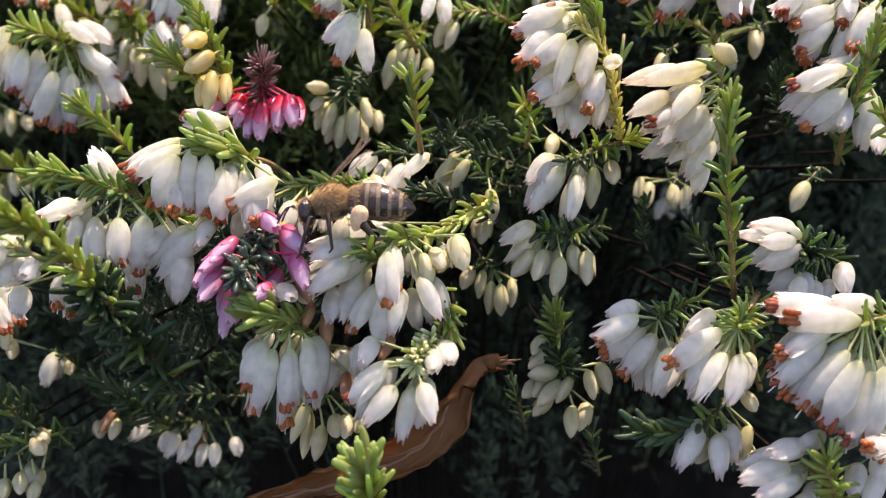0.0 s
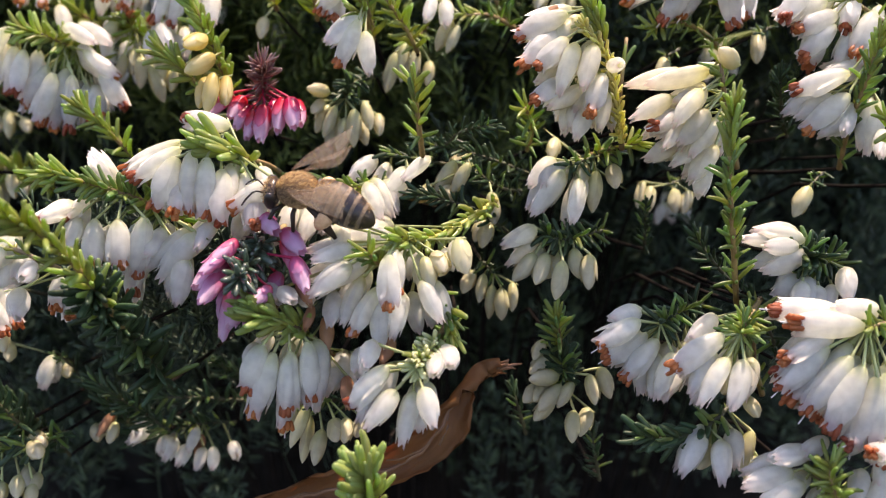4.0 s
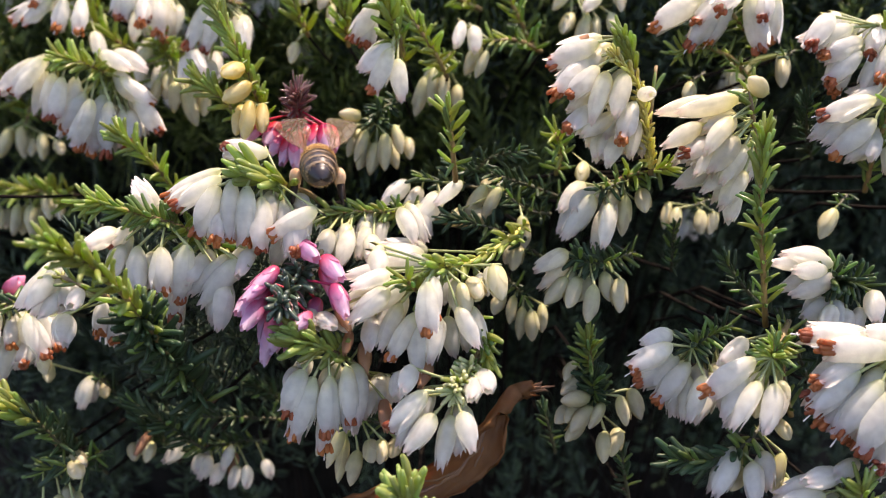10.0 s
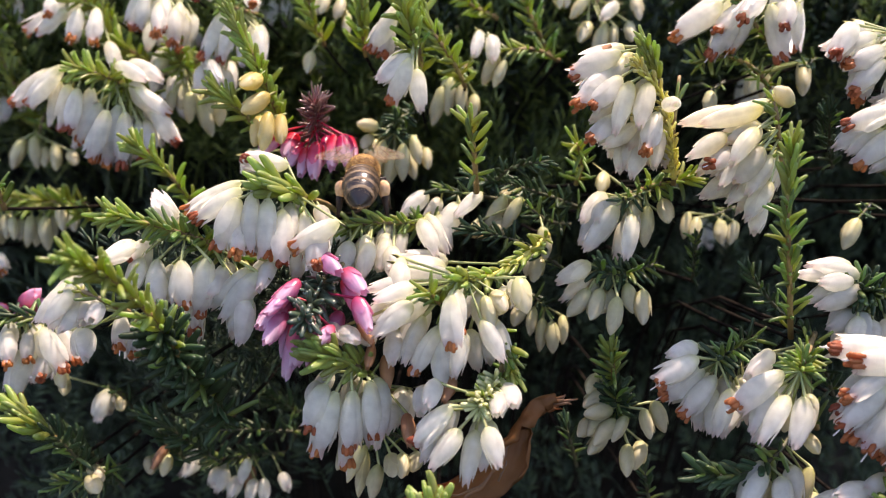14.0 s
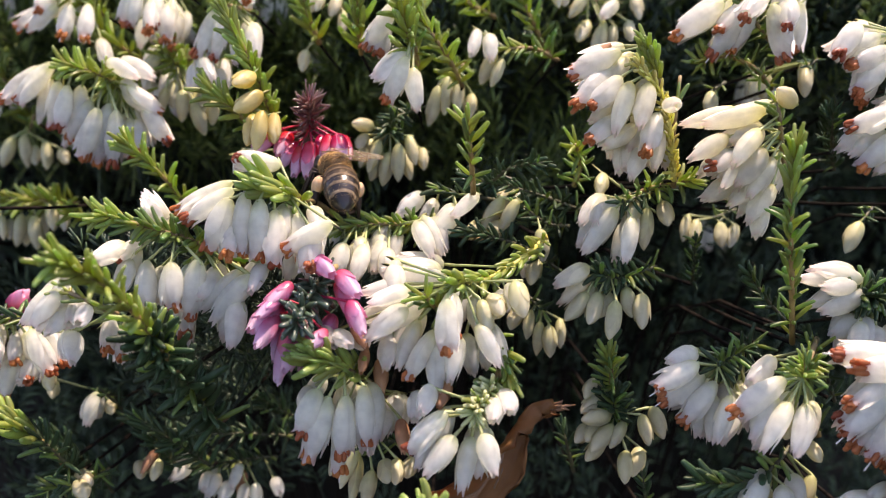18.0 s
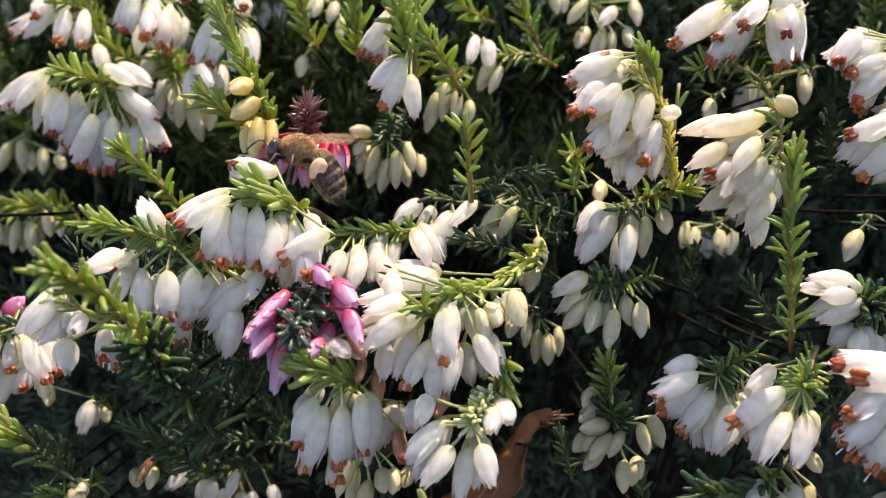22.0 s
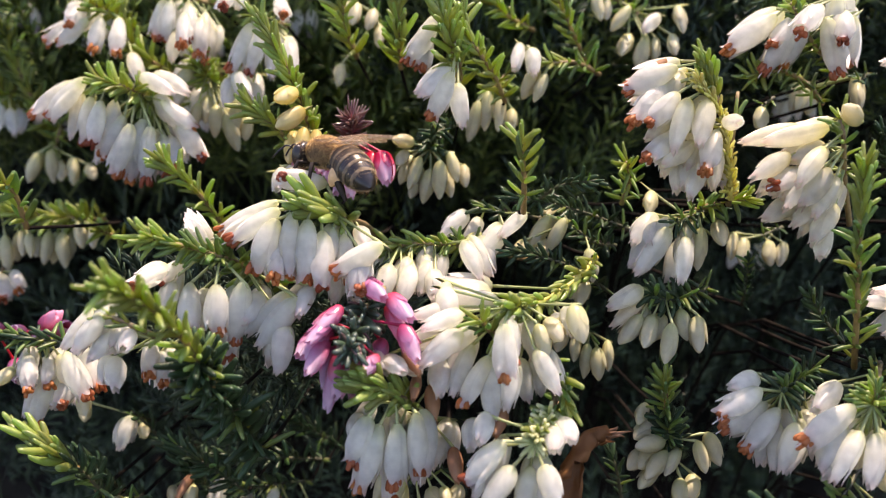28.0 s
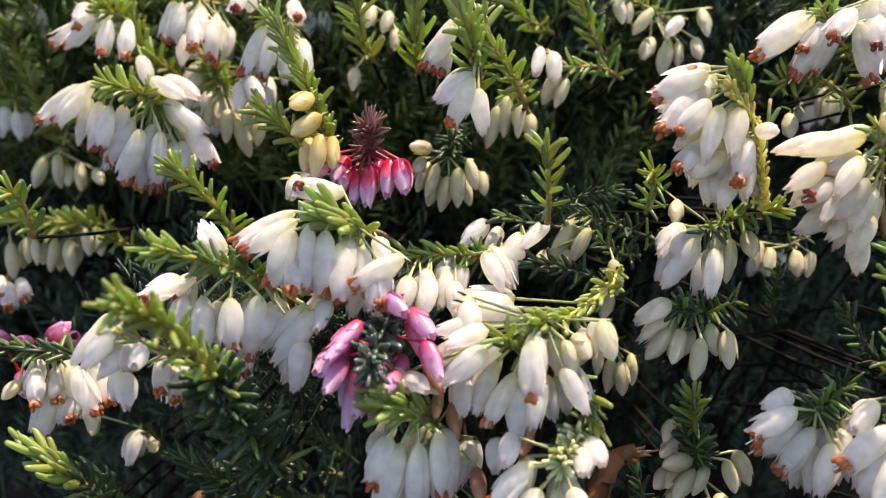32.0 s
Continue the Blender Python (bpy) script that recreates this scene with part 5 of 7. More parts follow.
bells(s, 'c', (-17.1, 37.2, 184.0, -17.3, 33.6, 181.5), (-14.1, 36.1, 181.2, -14.0, 32.5, 178.7), (-19.3, 34.1, 176.2, -19.6, 30.6, 173.9), (-14.8, 36.9, 183.3, -15.4, 33.4, 180.8))

# needle shoot with yellow buds, upper left
s = sprig('G', 80, 3.6, 45, 24, 0.1, 'g', (-20.5, 15.8, 168.4), (-21.2, 13.4, 173.1), (-23.0, 12.6, 179.1), (-25.8, 13.6, 184.3))
s = sprig('G', 34, 3.4, 45, 25, 0.2, 'g', (-22.1, 12.7, 168.6), (-24.0, 10.0, 172.8), (-27.2, 9.2, 176.1))
bells(s, 'y', (-22.1, 9.8, 177.5, -23.4, 6.2, 176.7), (-21.0, 8.9, 175.4, -23.4, 5.8, 174.0), (-20.6, 7.3, 173.9, -21.0, 4.4, 170.1), (-19.7, 9.1, 173.1, -19.6, 5.4, 170.5), (-22.3, 9.9, 172.5, -22.2, 6.1, 170.3))

# crimson and pink cluster
s = sprig('R', 76, 2.7, 85, 55, 0.45, '', (-17.3, 22.2, 162.7), (-16.7, 15.5, 167.6), (-16.1, 11.6, 171.4), (-15.7, 10.6, 174.1))
bells(s, 'r', (-19.6, 10.4, 170.9, -21.5, 6.9, 169.1), (-17.5, 11.8, 169.1, -19.3, 8.2, 167.3), (-15.6, 9.8, 169.5, -16.0, 6.5, 166.0), (-17.0, 10.7, 169.0, -17.5, 6.9, 166.4), (-13.5, 10.2, 170.4, -13.9, 6.5, 167.4), (-12.5, 9.3, 170.9, -11.8, 5.5, 168.1), (-14.6, 11.9, 169.5, -15.1, 8.1, 167.0), (-18.4, 12.2, 170.1, -20.0, 8.6, 168.3), (-12.1, 12.9, 169.2, -11.2, 8.9, 167.5), (-21.4, 13.2, 169.9, -22.5, 9.4, 168.9))
bells(s, 'w', (-25.0, 15.1, 166.7, -24.6, 10.8, 165.5), (-22.7, 14.2, 164.4, -24.2, 10.3, 162.7))

# cream bud cluster behind the bee
s = sprig('C', 50, 3.0, 80, 60, 0.0, 'd', (-3.4, 26.0, 169.7), (-6.3, 21.7, 169.6), (-6.9, 19.0, 168.3))
bells(s, 'c', (-8.3, 18.6, 167.2, -9.5, 16.2, 163.8), (-6.8, 18.1, 166.1, -7.7, 16.5, 162.0), (-5.7, 17.7, 167.6, -5.7, 15.7, 162.7), (-4.6, 19.0, 168.3, -3.5, 16.4, 165.0), (-2.9, 20.2, 166.0, -2.5, 16.8, 164.1), (-9.0, 19.2, 168.9, -11.3, 17.1, 170.5), (-10.0, 19.9, 167.8, -10.8, 16.4, 166.9), (-8.1, 20.1, 165.7, -9.0, 17.9, 162.0), (-5.1, 20.1, 165.7, -4.6, 17.1, 162.7))

# hanging white cluster upper left
s = sprig('W', 60, 3.4, 65, 45, 0.0, 'g', (-42.2, 32.7, 170.2), (-43.4, 27.1, 172.3), (-45.0, 23.8, 174.7), (-48.4, 22.2, 176.1))
bells(s, 'o', (-51.1, 24.2, 175.8, -55.8, 22.4, 171.2), (-50.1, 23.4, 173.7, -51.5, 21.2, 168.3), (-48.4, 22.2, 173.6, -49.1, 19.8, 168.8), (-45.9, 22.4, 171.4, -48.7, 20.5, 166.7), (-44.6, 21.2, 171.0, -46.7, 18.8, 165.1), (-42.2, 20.9, 170.4, -42.9, 18.4, 164.2), (-44.4, 22.7, 169.4, -45.2, 20.4, 163.7), (-41.2, 23.2, 173.4, -36.7, 21.8, 169.9), (-38.9, 22.2, 170.8, -35.7, 20.5, 166.7), (-41.3, 22.6, 169.3, -40.4, 19.5, 164.9), (-40.6, 23.5, 168.7, -39.2, 19.6, 165.5))
bells(s, 'w', (-52.6, 27.6, 175.1, -57.0, 24.4, 171.2), (-52.7, 27.0, 173.2, -53.8, 23.4, 168.3), (-50.7, 26.3, 172.9, -51.0, 23.0, 168.7), (-47.7, 26.1, 170.7, -50.2, 22.9, 166.9), (-46.7, 24.7, 170.5, -48.4, 21.1, 165.5), (-43.7, 23.3, 170.1, -43.6, 19.6, 164.8), (-44.4, 25.2, 168.6, -45.0, 21.7, 164.0), (-42.9, 25.8, 172.7, -37.4, 23.0, 169.8), (-40.5, 26.5, 169.9, -37.0, 23.4, 166.4), (-42.9, 24.8, 169.4, -42.5, 21.6, 165.5), (-40.7, 27.4, 168.1, -39.0, 24.6, 165.0))
bells(s, 'w', (-44.0, 25.4, 176.1, -39.4, 22.4, 174.4), (-42.6, 25.4, 173.4, -39.1, 21.6, 171.4), (-47.4, 24.8, 172.0, -47.7, 20.7, 169.4))

# far left buds
s = sprig('C', 10, 3, 60, 40, 0.0, '', (-66.9, 52.4, 162.8), (-65.2, 45.2, 161.1))
bells(s, 'c', (-67.9, 44.9, 160.3, -69.1, 43.2, 156.0), (-65.9, 45.0, 160.6, -65.8, 43.2, 156.0), (-62.5, 44.6, 159.5, -61.6, 42.0, 156.1), (-60.1, 44.3, 158.8, -58.4, 40.8, 157.2), (-65.2, 46.5, 159.0, -64.1, 43.3, 156.4))
s = sprig('G', 60, 4.6, 50, 28, 0.0, 'g', (-67.6, 55.3, 159.3), (-70.0, 52.4, 165.5), (-72.3, 52.0, 172.6), (-74.1, 54.0, 177.4))
s = sprig('G', 40, 4.4, 50, 28, 0.0, 'g', (-74.1, 56.6, 162.6), (-75.9, 54.4, 167.7), (-78.5, 54.0, 172.2))
s = sprig('C', 60, 4.2, 60, 40, 0.0, 'g', (-57.0, 40.1, 151.2), (-58.9, 34.6, 153.4), (-63.7, 32.8, 154.5), (-70.9, 33.0, 155.0))
bells(s, 'c', (-65.1, 32.0, 152.4, -64.1, 29.2, 149.2), (-62.2, 31.9, 152.1, -62.5, 30.2, 148.0), (-60.2, 31.8, 151.9, -60.3, 30.0, 147.4), (-58.1, 32.5, 153.6, -57.0, 30.0, 150.2), (-55.9, 32.3, 153.1, -55.1, 29.1, 150.6), (-68.5, 31.6, 151.5, -68.2, 29.7, 146.8), (-67.5, 33.7, 151.4, -67.7, 32.0, 147.2), (-64.6, 33.6, 151.0, -63.5, 30.3, 148.8), (-60.0, 33.9, 151.7, -59.7, 32.0, 147.8))
s = sprig('G', 20, 3, 50, 30, 0, 'g', (-49.5, 27.7, 152.5), (-50.4, 25.2, 154.3), (-51.6, 23.6, 155.7))
s = sprig('W', 0, 2, 50, 30, 0, '', (-69.4, 32.0, 147.2), (-68.2, 27.8, 147.3))
bells(s, 'o', (-68.1, 27.8, 147.3, -65.9, 23.6, 145.8), (-69.0, 28.1, 148.0, -67.1, 23.9, 146.5))
s = sprig('G', 24, 3.4, 50, 28, 0.0, '', (-50.8, 2.1, 163.8), (-50.7, 0.6, 168.1), (-50.9, -0.9, 169.8))

# top left row
s = sprig('W', 24, 3.8, 60, 40, 0.0, 'g', (-49.9, 43.8, 179.1), (-51.4, 39.6, 181.9), (-53.4, 37.1, 183.7))
bells(s, 'o', (-53.7, 36.4, 182.0, -58.0, 35.2, 178.9), (-52.2, 36.3, 181.8, -53.1, 32.5, 178.3), (-49.7, 36.4, 181.9, -49.5, 32.4, 178.2), (-55.7, 39.0, 183.2, -56.0, 34.7, 181.1))
bells(s, 'w', (-54.0, 40.4, 181.8, -58.3, 37.7, 179.3), (-52.9, 40.5, 181.8, -54.1, 37.6, 178.5), (-56.7, 42.2, 183.3, -58.2, 39.8, 181.5))
bells(s, 'w', (-48.7, 36.6, 177.1, -46.8, 32.4, 174.1))
s = sprig('W', 16, 3.4, 60, 40, 0.0, '', (-38.2, 43.3, 183.1), (-40.5, 37.4, 184.5), (-43.7, 35.9, 186.1))
bells(s, 'o', (-42.1, 35.2, 184.3, -42.6, 32.0, 179.8), (-40.4, 34.6, 182.8, -40.1, 30.4, 179.3), (-38.0, 34.4, 182.3, -37.9, 31.1, 177.8), (-37.0, 36.0, 181.0, -37.1, 32.1, 177.2), (-40.0, 36.0, 183.6, -39.5, 31.8, 180.1))
bells(s, 'w', (-43.1, 37.6, 183.9, -43.2, 34.4, 179.9), (-38.2, 38.9, 181.6, -37.8, 35.6, 177.4), (-37.2, 40.6, 180.7, -37.1, 37.5, 177.0), (-41.4, 40.2, 183.8, -41.1, 37.2, 180.2))
s = sprig('W', 14, 3.2, 60, 40, 0.0, '', (-27.2, 38.1, 180.8), (-28.5, 32.2, 182.3), (-30.3, 30.4, 183.2))
bells(s, 'o', (-30.3, 30.1, 182.3, -33.2, 27.8, 176.8), (-29.1, 29.7, 181.5, -30.5, 27.6, 176.3), (-33.2, 31.5, 185.9, -33.0, 26.9, 184.3), (-26.7, 31.0, 184.6, -25.7, 26.4, 183.8))
bells(s, 'w', (-29.7, 33.0, 182.5, -32.5, 29.5, 177.8), (-30.3, 33.5, 181.5, -31.0, 30.1, 177.1), (-33.9, 34.3, 185.5, -34.8, 32.0, 183.7), (-27.1, 33.6, 184.5, -26.4, 31.7, 183.7))
bells(s, 'w', (-25.9, 29.2, 180.2, -24.6, 25.2, 176.8), (-27.8, 30.1, 179.8, -28.1, 26.9, 175.3), (-32.1, 27.5, 175.9, -30.1, 23.1, 173.9), (-33.5, 29.2, 174.8, -33.5, 24.9, 172.1), (-30.8, 29.9, 173.9, -29.5, 25.5, 172.0))
bells(s, 'w', (-26.3, 33.0, 180.0, -25.6, 30.0, 176.8), (-28.4, 34.5, 179.0, -28.4, 31.1, 174.8), (-33.3, 30.4, 175.8, -31.7, 27.9, 173.6), (-34.0, 31.6, 174.6, -34.5, 28.8, 171.8))
s = sprig('C', 36, 3.8, 60, 40, 0.0, 'g', (-36.7, 39.6, 171.1), (-37.5, 35.2, 173.6), (-38.3, 32.7, 175.6))
bells(s, 'c', (-39.7, 32.8, 175.7, -41.5, 30.2, 172.9), (-38.5, 31.2, 171.7, -39.2, 28.9, 168.0), (-36.2, 30.9, 171.0, -35.7, 28.4, 167.4), (-33.2, 31.2, 171.7, -34.1, 29.2, 166.8), (-34.9, 30.5, 170.0, -33.3, 28.5, 165.2), (-32.3, 32.5, 169.6, -32.6, 29.7, 166.3), (-37.9, 33.3, 171.7, -38.0, 30.3, 168.5))
s = sprig('W', 14, 3.2, 60, 40, 0.0, 'g', (-38.7, 45.5, 172.4), (-39.8, 42.1, 174.6), (-41.2, 40.4, 175.9))
bells(s, 'w', (-41.9, 40.0, 175.0, -42.2, 35.8, 172.3), (-42.9, 39.2, 172.8, -42.9, 35.0, 169.7), (-40.8, 38.9, 172.0, -39.7, 34.9, 168.6), (-34.2, 40.1, 175.0, -33.9, 35.9, 171.9), (-32.1, 39.5, 173.6, -31.2, 35.3, 170.5), (-43.7, 41.8, 179.4, -43.7, 37.6, 176.2), (-39.3, 42.1, 174.6, -38.2, 37.9, 171.5))
bells(s, 'w', (-42.4, 43.7, 174.4, -42.6, 40.9, 171.6), (-33.8, 41.6, 173.4, -32.6, 38.8, 170.5), (-45.2, 45.9, 178.8, -45.0, 43.0, 175.7), (-40.8, 44.4, 174.7, -40.0, 41.5, 171.7))
s = sprig('C', 8, 3, 60, 40, 0, 'g', (-75.0, 56.7, 168.2), (-74.5, 52.2, 167.7))
bells(s, 'w', (-76.0, 51.8, 166.7, -74.9, 47.9, 163.2), (-74.2, 51.5, 166.0, -72.9, 47.6, 162.5), (-73.5, 53.4, 165.3, -71.7, 49.1, 162.7))
s = sprig('G', 40, 4.4, 45, 25, 0.0, 'g', (-44.8, 43.4, 172.7), (-47.7, 40.3, 175.7), (-50.2, 39.5, 178.9), (-51.4, 40.9, 182.5))

# small dark needle shoot at the left
s = sprig('G', 46, 3.5, 50, 25, 0.0, 'g', (-32.7, 16.5, 156.6), (-33.0, 13.9, 161.1), (-35.7, 12.6, 165.7), (-38.6, 12.6, 168.5))

# shaded lower left
s = sprig('G', 34, 3.6, 55, 28, 0.0, 'd', (-34.1, 6.5, 124.0), (-35.7, 4.5, 129.7), (-39.4, 4.4, 134.9))
bells(s, 'b', (-36.2, 2.9, 131.1, -37.6, 0.2, 129.3))
bells(s, 'c', (-35.9, 2.5, 130.2, -35.6, -0.6, 129.1), (-39.0, 4.0, 128.5, -37.6, 0.8, 128.6))
s = sprig('C', 30, 3.4, 60, 40, 0.0, 'd', (-22.7, 11.0, 124.6), (-27.2, 7.5, 126.5), (-31.9, 5.4, 126.5))
bells(s, 'w', (-32.7, 5.7, 127.2, -34.3, 2.9, 127.0), (-30.7, 5.2, 126.1, -31.0, 2.1, 125.3), (-29.1, 5.1, 126.0, -29.9, 2.2, 124.9), (-26.5, 5.6, 127.1, -27.3, 2.6, 125.6), (-27.7, 4.8, 125.0, -27.9, 1.6, 124.4), (-25.5, 4.8, 125.0, -26.4, 1.9, 123.5), (-24.3, 4.7, 124.9, -23.9, 1.6, 123.3), (-22.3, 6.5, 124.0, -21.3, 3.3, 124.4))
bells(s, 'b', (-26.7, 7.9, 124.8, -26.4, 4.8, 123.4))
# shoot added above the buds to keep the sun off them
s = sprig('G', 36, 3.2, 70, 40, 0.0, 'd', (-20.0, 9.5, 129.0), (-26.0, 6.0, 131.6), (-33.0, 3.8, 133.0))
s = sprig('C', 10, 3, 60, 40, 0.0, 'd', (-43.2, 12.2, 132.9), (-43.8, 7.4, 136.9))
bells(s, 'w', (-45.1, 7.4, 136.9, -44.6, 3.6, 134.4), (-45.0, 9.0, 135.6, -43.8, 5.0, 134.6))
bells(s, 'c', (-50.1, 8.0, 138.4, -48.8, 4.7, 137.4), (-43.0, 7.0, 135.9, -41.1, 3.8, 136.1))
s = sprig('G', 36, 3.2, 55, 28, 0.0, 'd', (-42.4, 2.6, 124.9), (-45.7, 1.1, 132.0), (-48.3, 0.4, 135.7))
s = sprig('C', 34, 3.6, 60, 40, 0.0, 'd', (-41.5, 0.3, 130.0), (-42.4, -5.3, 132.2), (-46.5, -5.6, 131.5))
bells(s, 'c', (-43.0, -5.2, 132.4, -40.7, -8.3, 132.1), (-44.5, -6.8, 128.5, -43.7, -9.9, 127.7), (-42.8, -7.1, 127.8, -42.6, -10.1, 127.0), (-46.5, -7.1, 127.8, -45.5, -10.2, 126.9))
s = sprig('G', 34, 4.2, 52, 30, 0.45, 'f', (-44.6, -4.5, 134.1), (-45.0, -6.2, 137.8), (-47.1, -7.9, 141.6), (-49.3, -7.4, 143.1))
s = sprig('G', 30, 4.2, 65, 45, 0.0, 'd', (-44.0, -3.3, 131.7), (-44.2, -5.2, 135.1), (-44.9, -7.0, 138.6), (-46.8, -6.6, 139.7))
s = sprig('C', 6, 2.4, 60, 40, 0, 'd', (-40.7, 6.3, 134.3), (-41.8, 5.3, 137.0), (-42.9, 4.1, 139.5))
bells(s, 'w', (-42.9, 4.1, 139.3, -44.0, 0.7, 136.7))
s = sprig('G', 44, 3.6, 55, 30, 0.0, 'd', (-29.6, 3.8, 128.0), (-32.8, 1.5, 132.9), (-37.0, 0.9, 136.8))
s = sprig('G', 30, 3.4, 60, 40, 0.0, 'd', (-18.7, 16.0, 126.1), (-21.9, 13.4, 130.4), (-24.9, 10.8, 134.6))

# far top middle
s = sprig('C', 20, 3.2, 60, 40, 0.0, '', (23.2, 40.5, 181.6), (19.2, 37.3, 184.2), (15.8, 35.8, 185.8))
bells(s, 'c', (15.2, 35.7, 185.5, 15.4, 32.5, 182.3), (19.9, 35.1, 184.0, 17.2, 33.3, 180.9), (21.9, 33.4, 179.9, 21.0, 31.7, 175.7), (26.3, 35.0, 183.9, 26.9, 31.9, 180.9), (25.4, 33.7, 180.6, 25.2, 30.1, 178.2), (23.7, 35.6, 180.0, 23.3, 32.5, 176.8), (20.0, 35.6, 180.0, 18.7, 32.1, 177.6))
bells(s, 'w', (24.5, 36.7, 182.8, 21.4, 32.6, 181.2))
s = sprig('G', 44, 4.0, 50, 30, 0.0, '', (14.7, 33.9, 175.7), (11.7, 31.8, 181.2), (9.2, 31.6, 186.2))
s = sprig('G', 30, 3.0, 60, 30, 0.0, '', (15.4, 29.6, 175.8), (11.8, 26.1, 177.9), (8.0, 24.1, 178.2))
bells(s, 'c', (7.6, 23.7, 177.3, 6.0, 21.5, 173.7))
bells(s, 'w', (4.4, 25.0, 180.4, 3.4, 20.6, 177.7), (5.8, 25.7, 179.6, 6.4, 21.4, 177.0))
s = sprig('G', 30, 3.6, 50, 30, 0.0, 'g', (7.3, 37.9, 180.3), (3.1, 34.6, 182.9), (0.8, 33.7, 185.9))

# out-of-the-way flowers further back
s = sprig('W', 18, 3.4, 60, 40, 0.0, 'd', (-20.6, 74.7, 170.7), (-22.6, 70.7, 171.2), (-23.6, 69.7, 171.7))
bells(s, 'w', (-24.1, 69.2, 170.3, -24.8, 67.8, 166.6), (-21.5, 68.8, 169.6, -21.0, 67.4, 165.4), (-22.9, 70.4, 170.2, -23.0, 68.6, 165.8))
s = sprig('W', 14, 3.4, 60, 40, 0.0, 'd', (-16.6, 83.4, 178.7), (-19.6, 78.4, 179.7))
bells(s, 'w', (-20.1, 78.0, 178.7, -20.6, 76.8, 174.5), (-18.6, 78.4, 178.5, -18.2, 76.9, 174.6))
s = sprig('W', 30, 3.6, 60, 40, 0.0, 'd', (10.6, 84.4, 174.0), (6.6, 80.4, 176.0), (1.6, 79.4, 177.0))
bells(s, 'w', (0.5, 79.2, 176.5, -0.4, 77.7, 172.2), (8.0, 77.4, 172.1, 7.5, 75.6, 167.2), (10.7, 78.0, 173.5, 10.5, 76.2, 168.6), (6.0, 78.4, 173.0, 5.0, 76.6, 168.4))
s = sprig('W', 20, 3.2, 60, 40, 0.0, 'd', (50.8, 59.1, 142.0), (48.4, 55.0, 143.8), (46.8, 53.1, 144.0))
bells(s, 'w', (46.1, 52.9, 143.6, 45.8, 51.4, 139.5), (48.5, 52.9, 143.6, 48.3, 51.4, 139.5), (44.8, 52.5, 142.6, 43.8, 51.2, 139.0))
s = sprig('W', 16, 3.2, 60, 40, 0.0, 'd', (53.9, 58.0, 169.4), (50.9, 53.0, 170.4))
bells(s, 'm', (50.0, 52.3, 168.7, 49.1, 50.7, 164.4), (52.3, 52.3, 168.7, 52.8, 50.9, 165.0), (51.2, 53.2, 168.9, 50.9, 51.4, 164.6))
s = sprig('W', 22, 3.4, 60, 40, 0.0, 'g', (19.1, 78.0, 178.9), (22.1, 73.0, 179.9))
bells(s, 'w', (23.1, 72.6, 178.9, 23.6, 71.1, 174.6), (26.2, 72.8, 179.4, 27.2, 71.5, 175.5), (24.4, 73.4, 179.2, 25.0, 71.8, 175.0))
s = sprig('W', 16, 3.4, 60, 40, 0.0, 'g', (-25.9, 62.9, 181.5), (-27.9, 57.9, 182.5))
bells(s, 'w', (-28.4, 57.2, 180.8, -28.8, 55.8, 176.8), (-30.7, 57.0, 180.4, -31.6, 55.7, 176.7), (-29.6, 58.0, 180.9, -30.1, 56.4, 176.6))

# white flowers behind the upper rows
s = sprig('W', 18, 3.4, 60, 40, 0.0, 'g', (-76.6, 70.0, 175.9), (-75.1, 63.6, 178.8), (-74.8, 60.8, 179.8))
bells(s, 'w', (-75.5, 62.9, 181.0, -74.8, 59.8, 177.4), (-72.9, 62.4, 180.0, -71.9, 59.4, 176.2), (-77.2, 62.2, 179.3, -76.7, 59.1, 175.6))
s = sprig('W', 18, 3.4, 60, 40, 0.0, 'g', (-61.5, 71.6, 174.7), (-60.8, 65.3, 177.7), (-60.8, 62.5, 178.8))
bells(s, 'w', (-63.5, 64.5, 179.8, -63.2, 61.4, 175.9), (-61.6, 64.0, 178.4, -61.0, 60.9, 174.8), (-59.6, 64.4, 179.5, -58.8, 61.4, 175.9), (-64.7, 63.7, 177.8, -64.5, 60.5, 173.8))
s = sprig('W', 18, 3.4, 60, 40, 0.0, '', (-45.1, 66.9, 173.6), (-45.0, 60.5, 176.6), (-45.3, 57.7, 177.7))
bells(s, 'w', (-47.9, 59.4, 177.8, -47.7, 56.3, 174.1), (-46.1, 58.7, 176.1, -45.7, 55.7, 172.6), (-44.0, 58.5, 175.6, -43.3, 55.4, 171.8), (-42.2, 59.1, 177.2, -41.3, 56.1, 173.5))
s = sprig('W', 18, 3.4, 60, 40, 0.0, '', (-32.0, 66.7, 173.2), (-32.5, 60.4, 176.2), (-33.0, 57.6, 177.3))
bells(s, 'w', (-35.6, 59.1, 177.2, -35.5, 56.1, 173.6), (-33.3, 58.7, 176.2, -33.0, 55.6, 172.3), (-31.3, 58.5, 175.7, -30.7, 55.5, 172.1))
s = sprig('W', 18, 3.4, 60, 40, 0.0, 'd', (-43.8, 59.5, 163.0), (-43.7, 53.3, 166.5), (-44.0, 50.6, 167.8))
bells(s, 'w', (-47.9, 52.4, 168.2, -47.9, 49.3, 164.5), (-45.8, 52.1, 167.3, -45.5, 49.1, 163.8), (-43.6, 51.9, 167.0, -43.0, 48.9, 163.4), (-41.4, 52.2, 167.7, -40.6, 49.2, 164.1))
s = sprig('W', 18, 3.4, 60, 40, 0.0, 'd', (-70.4, 65.5, 158.9), (-69.3, 59.4, 162.6), (-69.2, 56.7, 164.0))
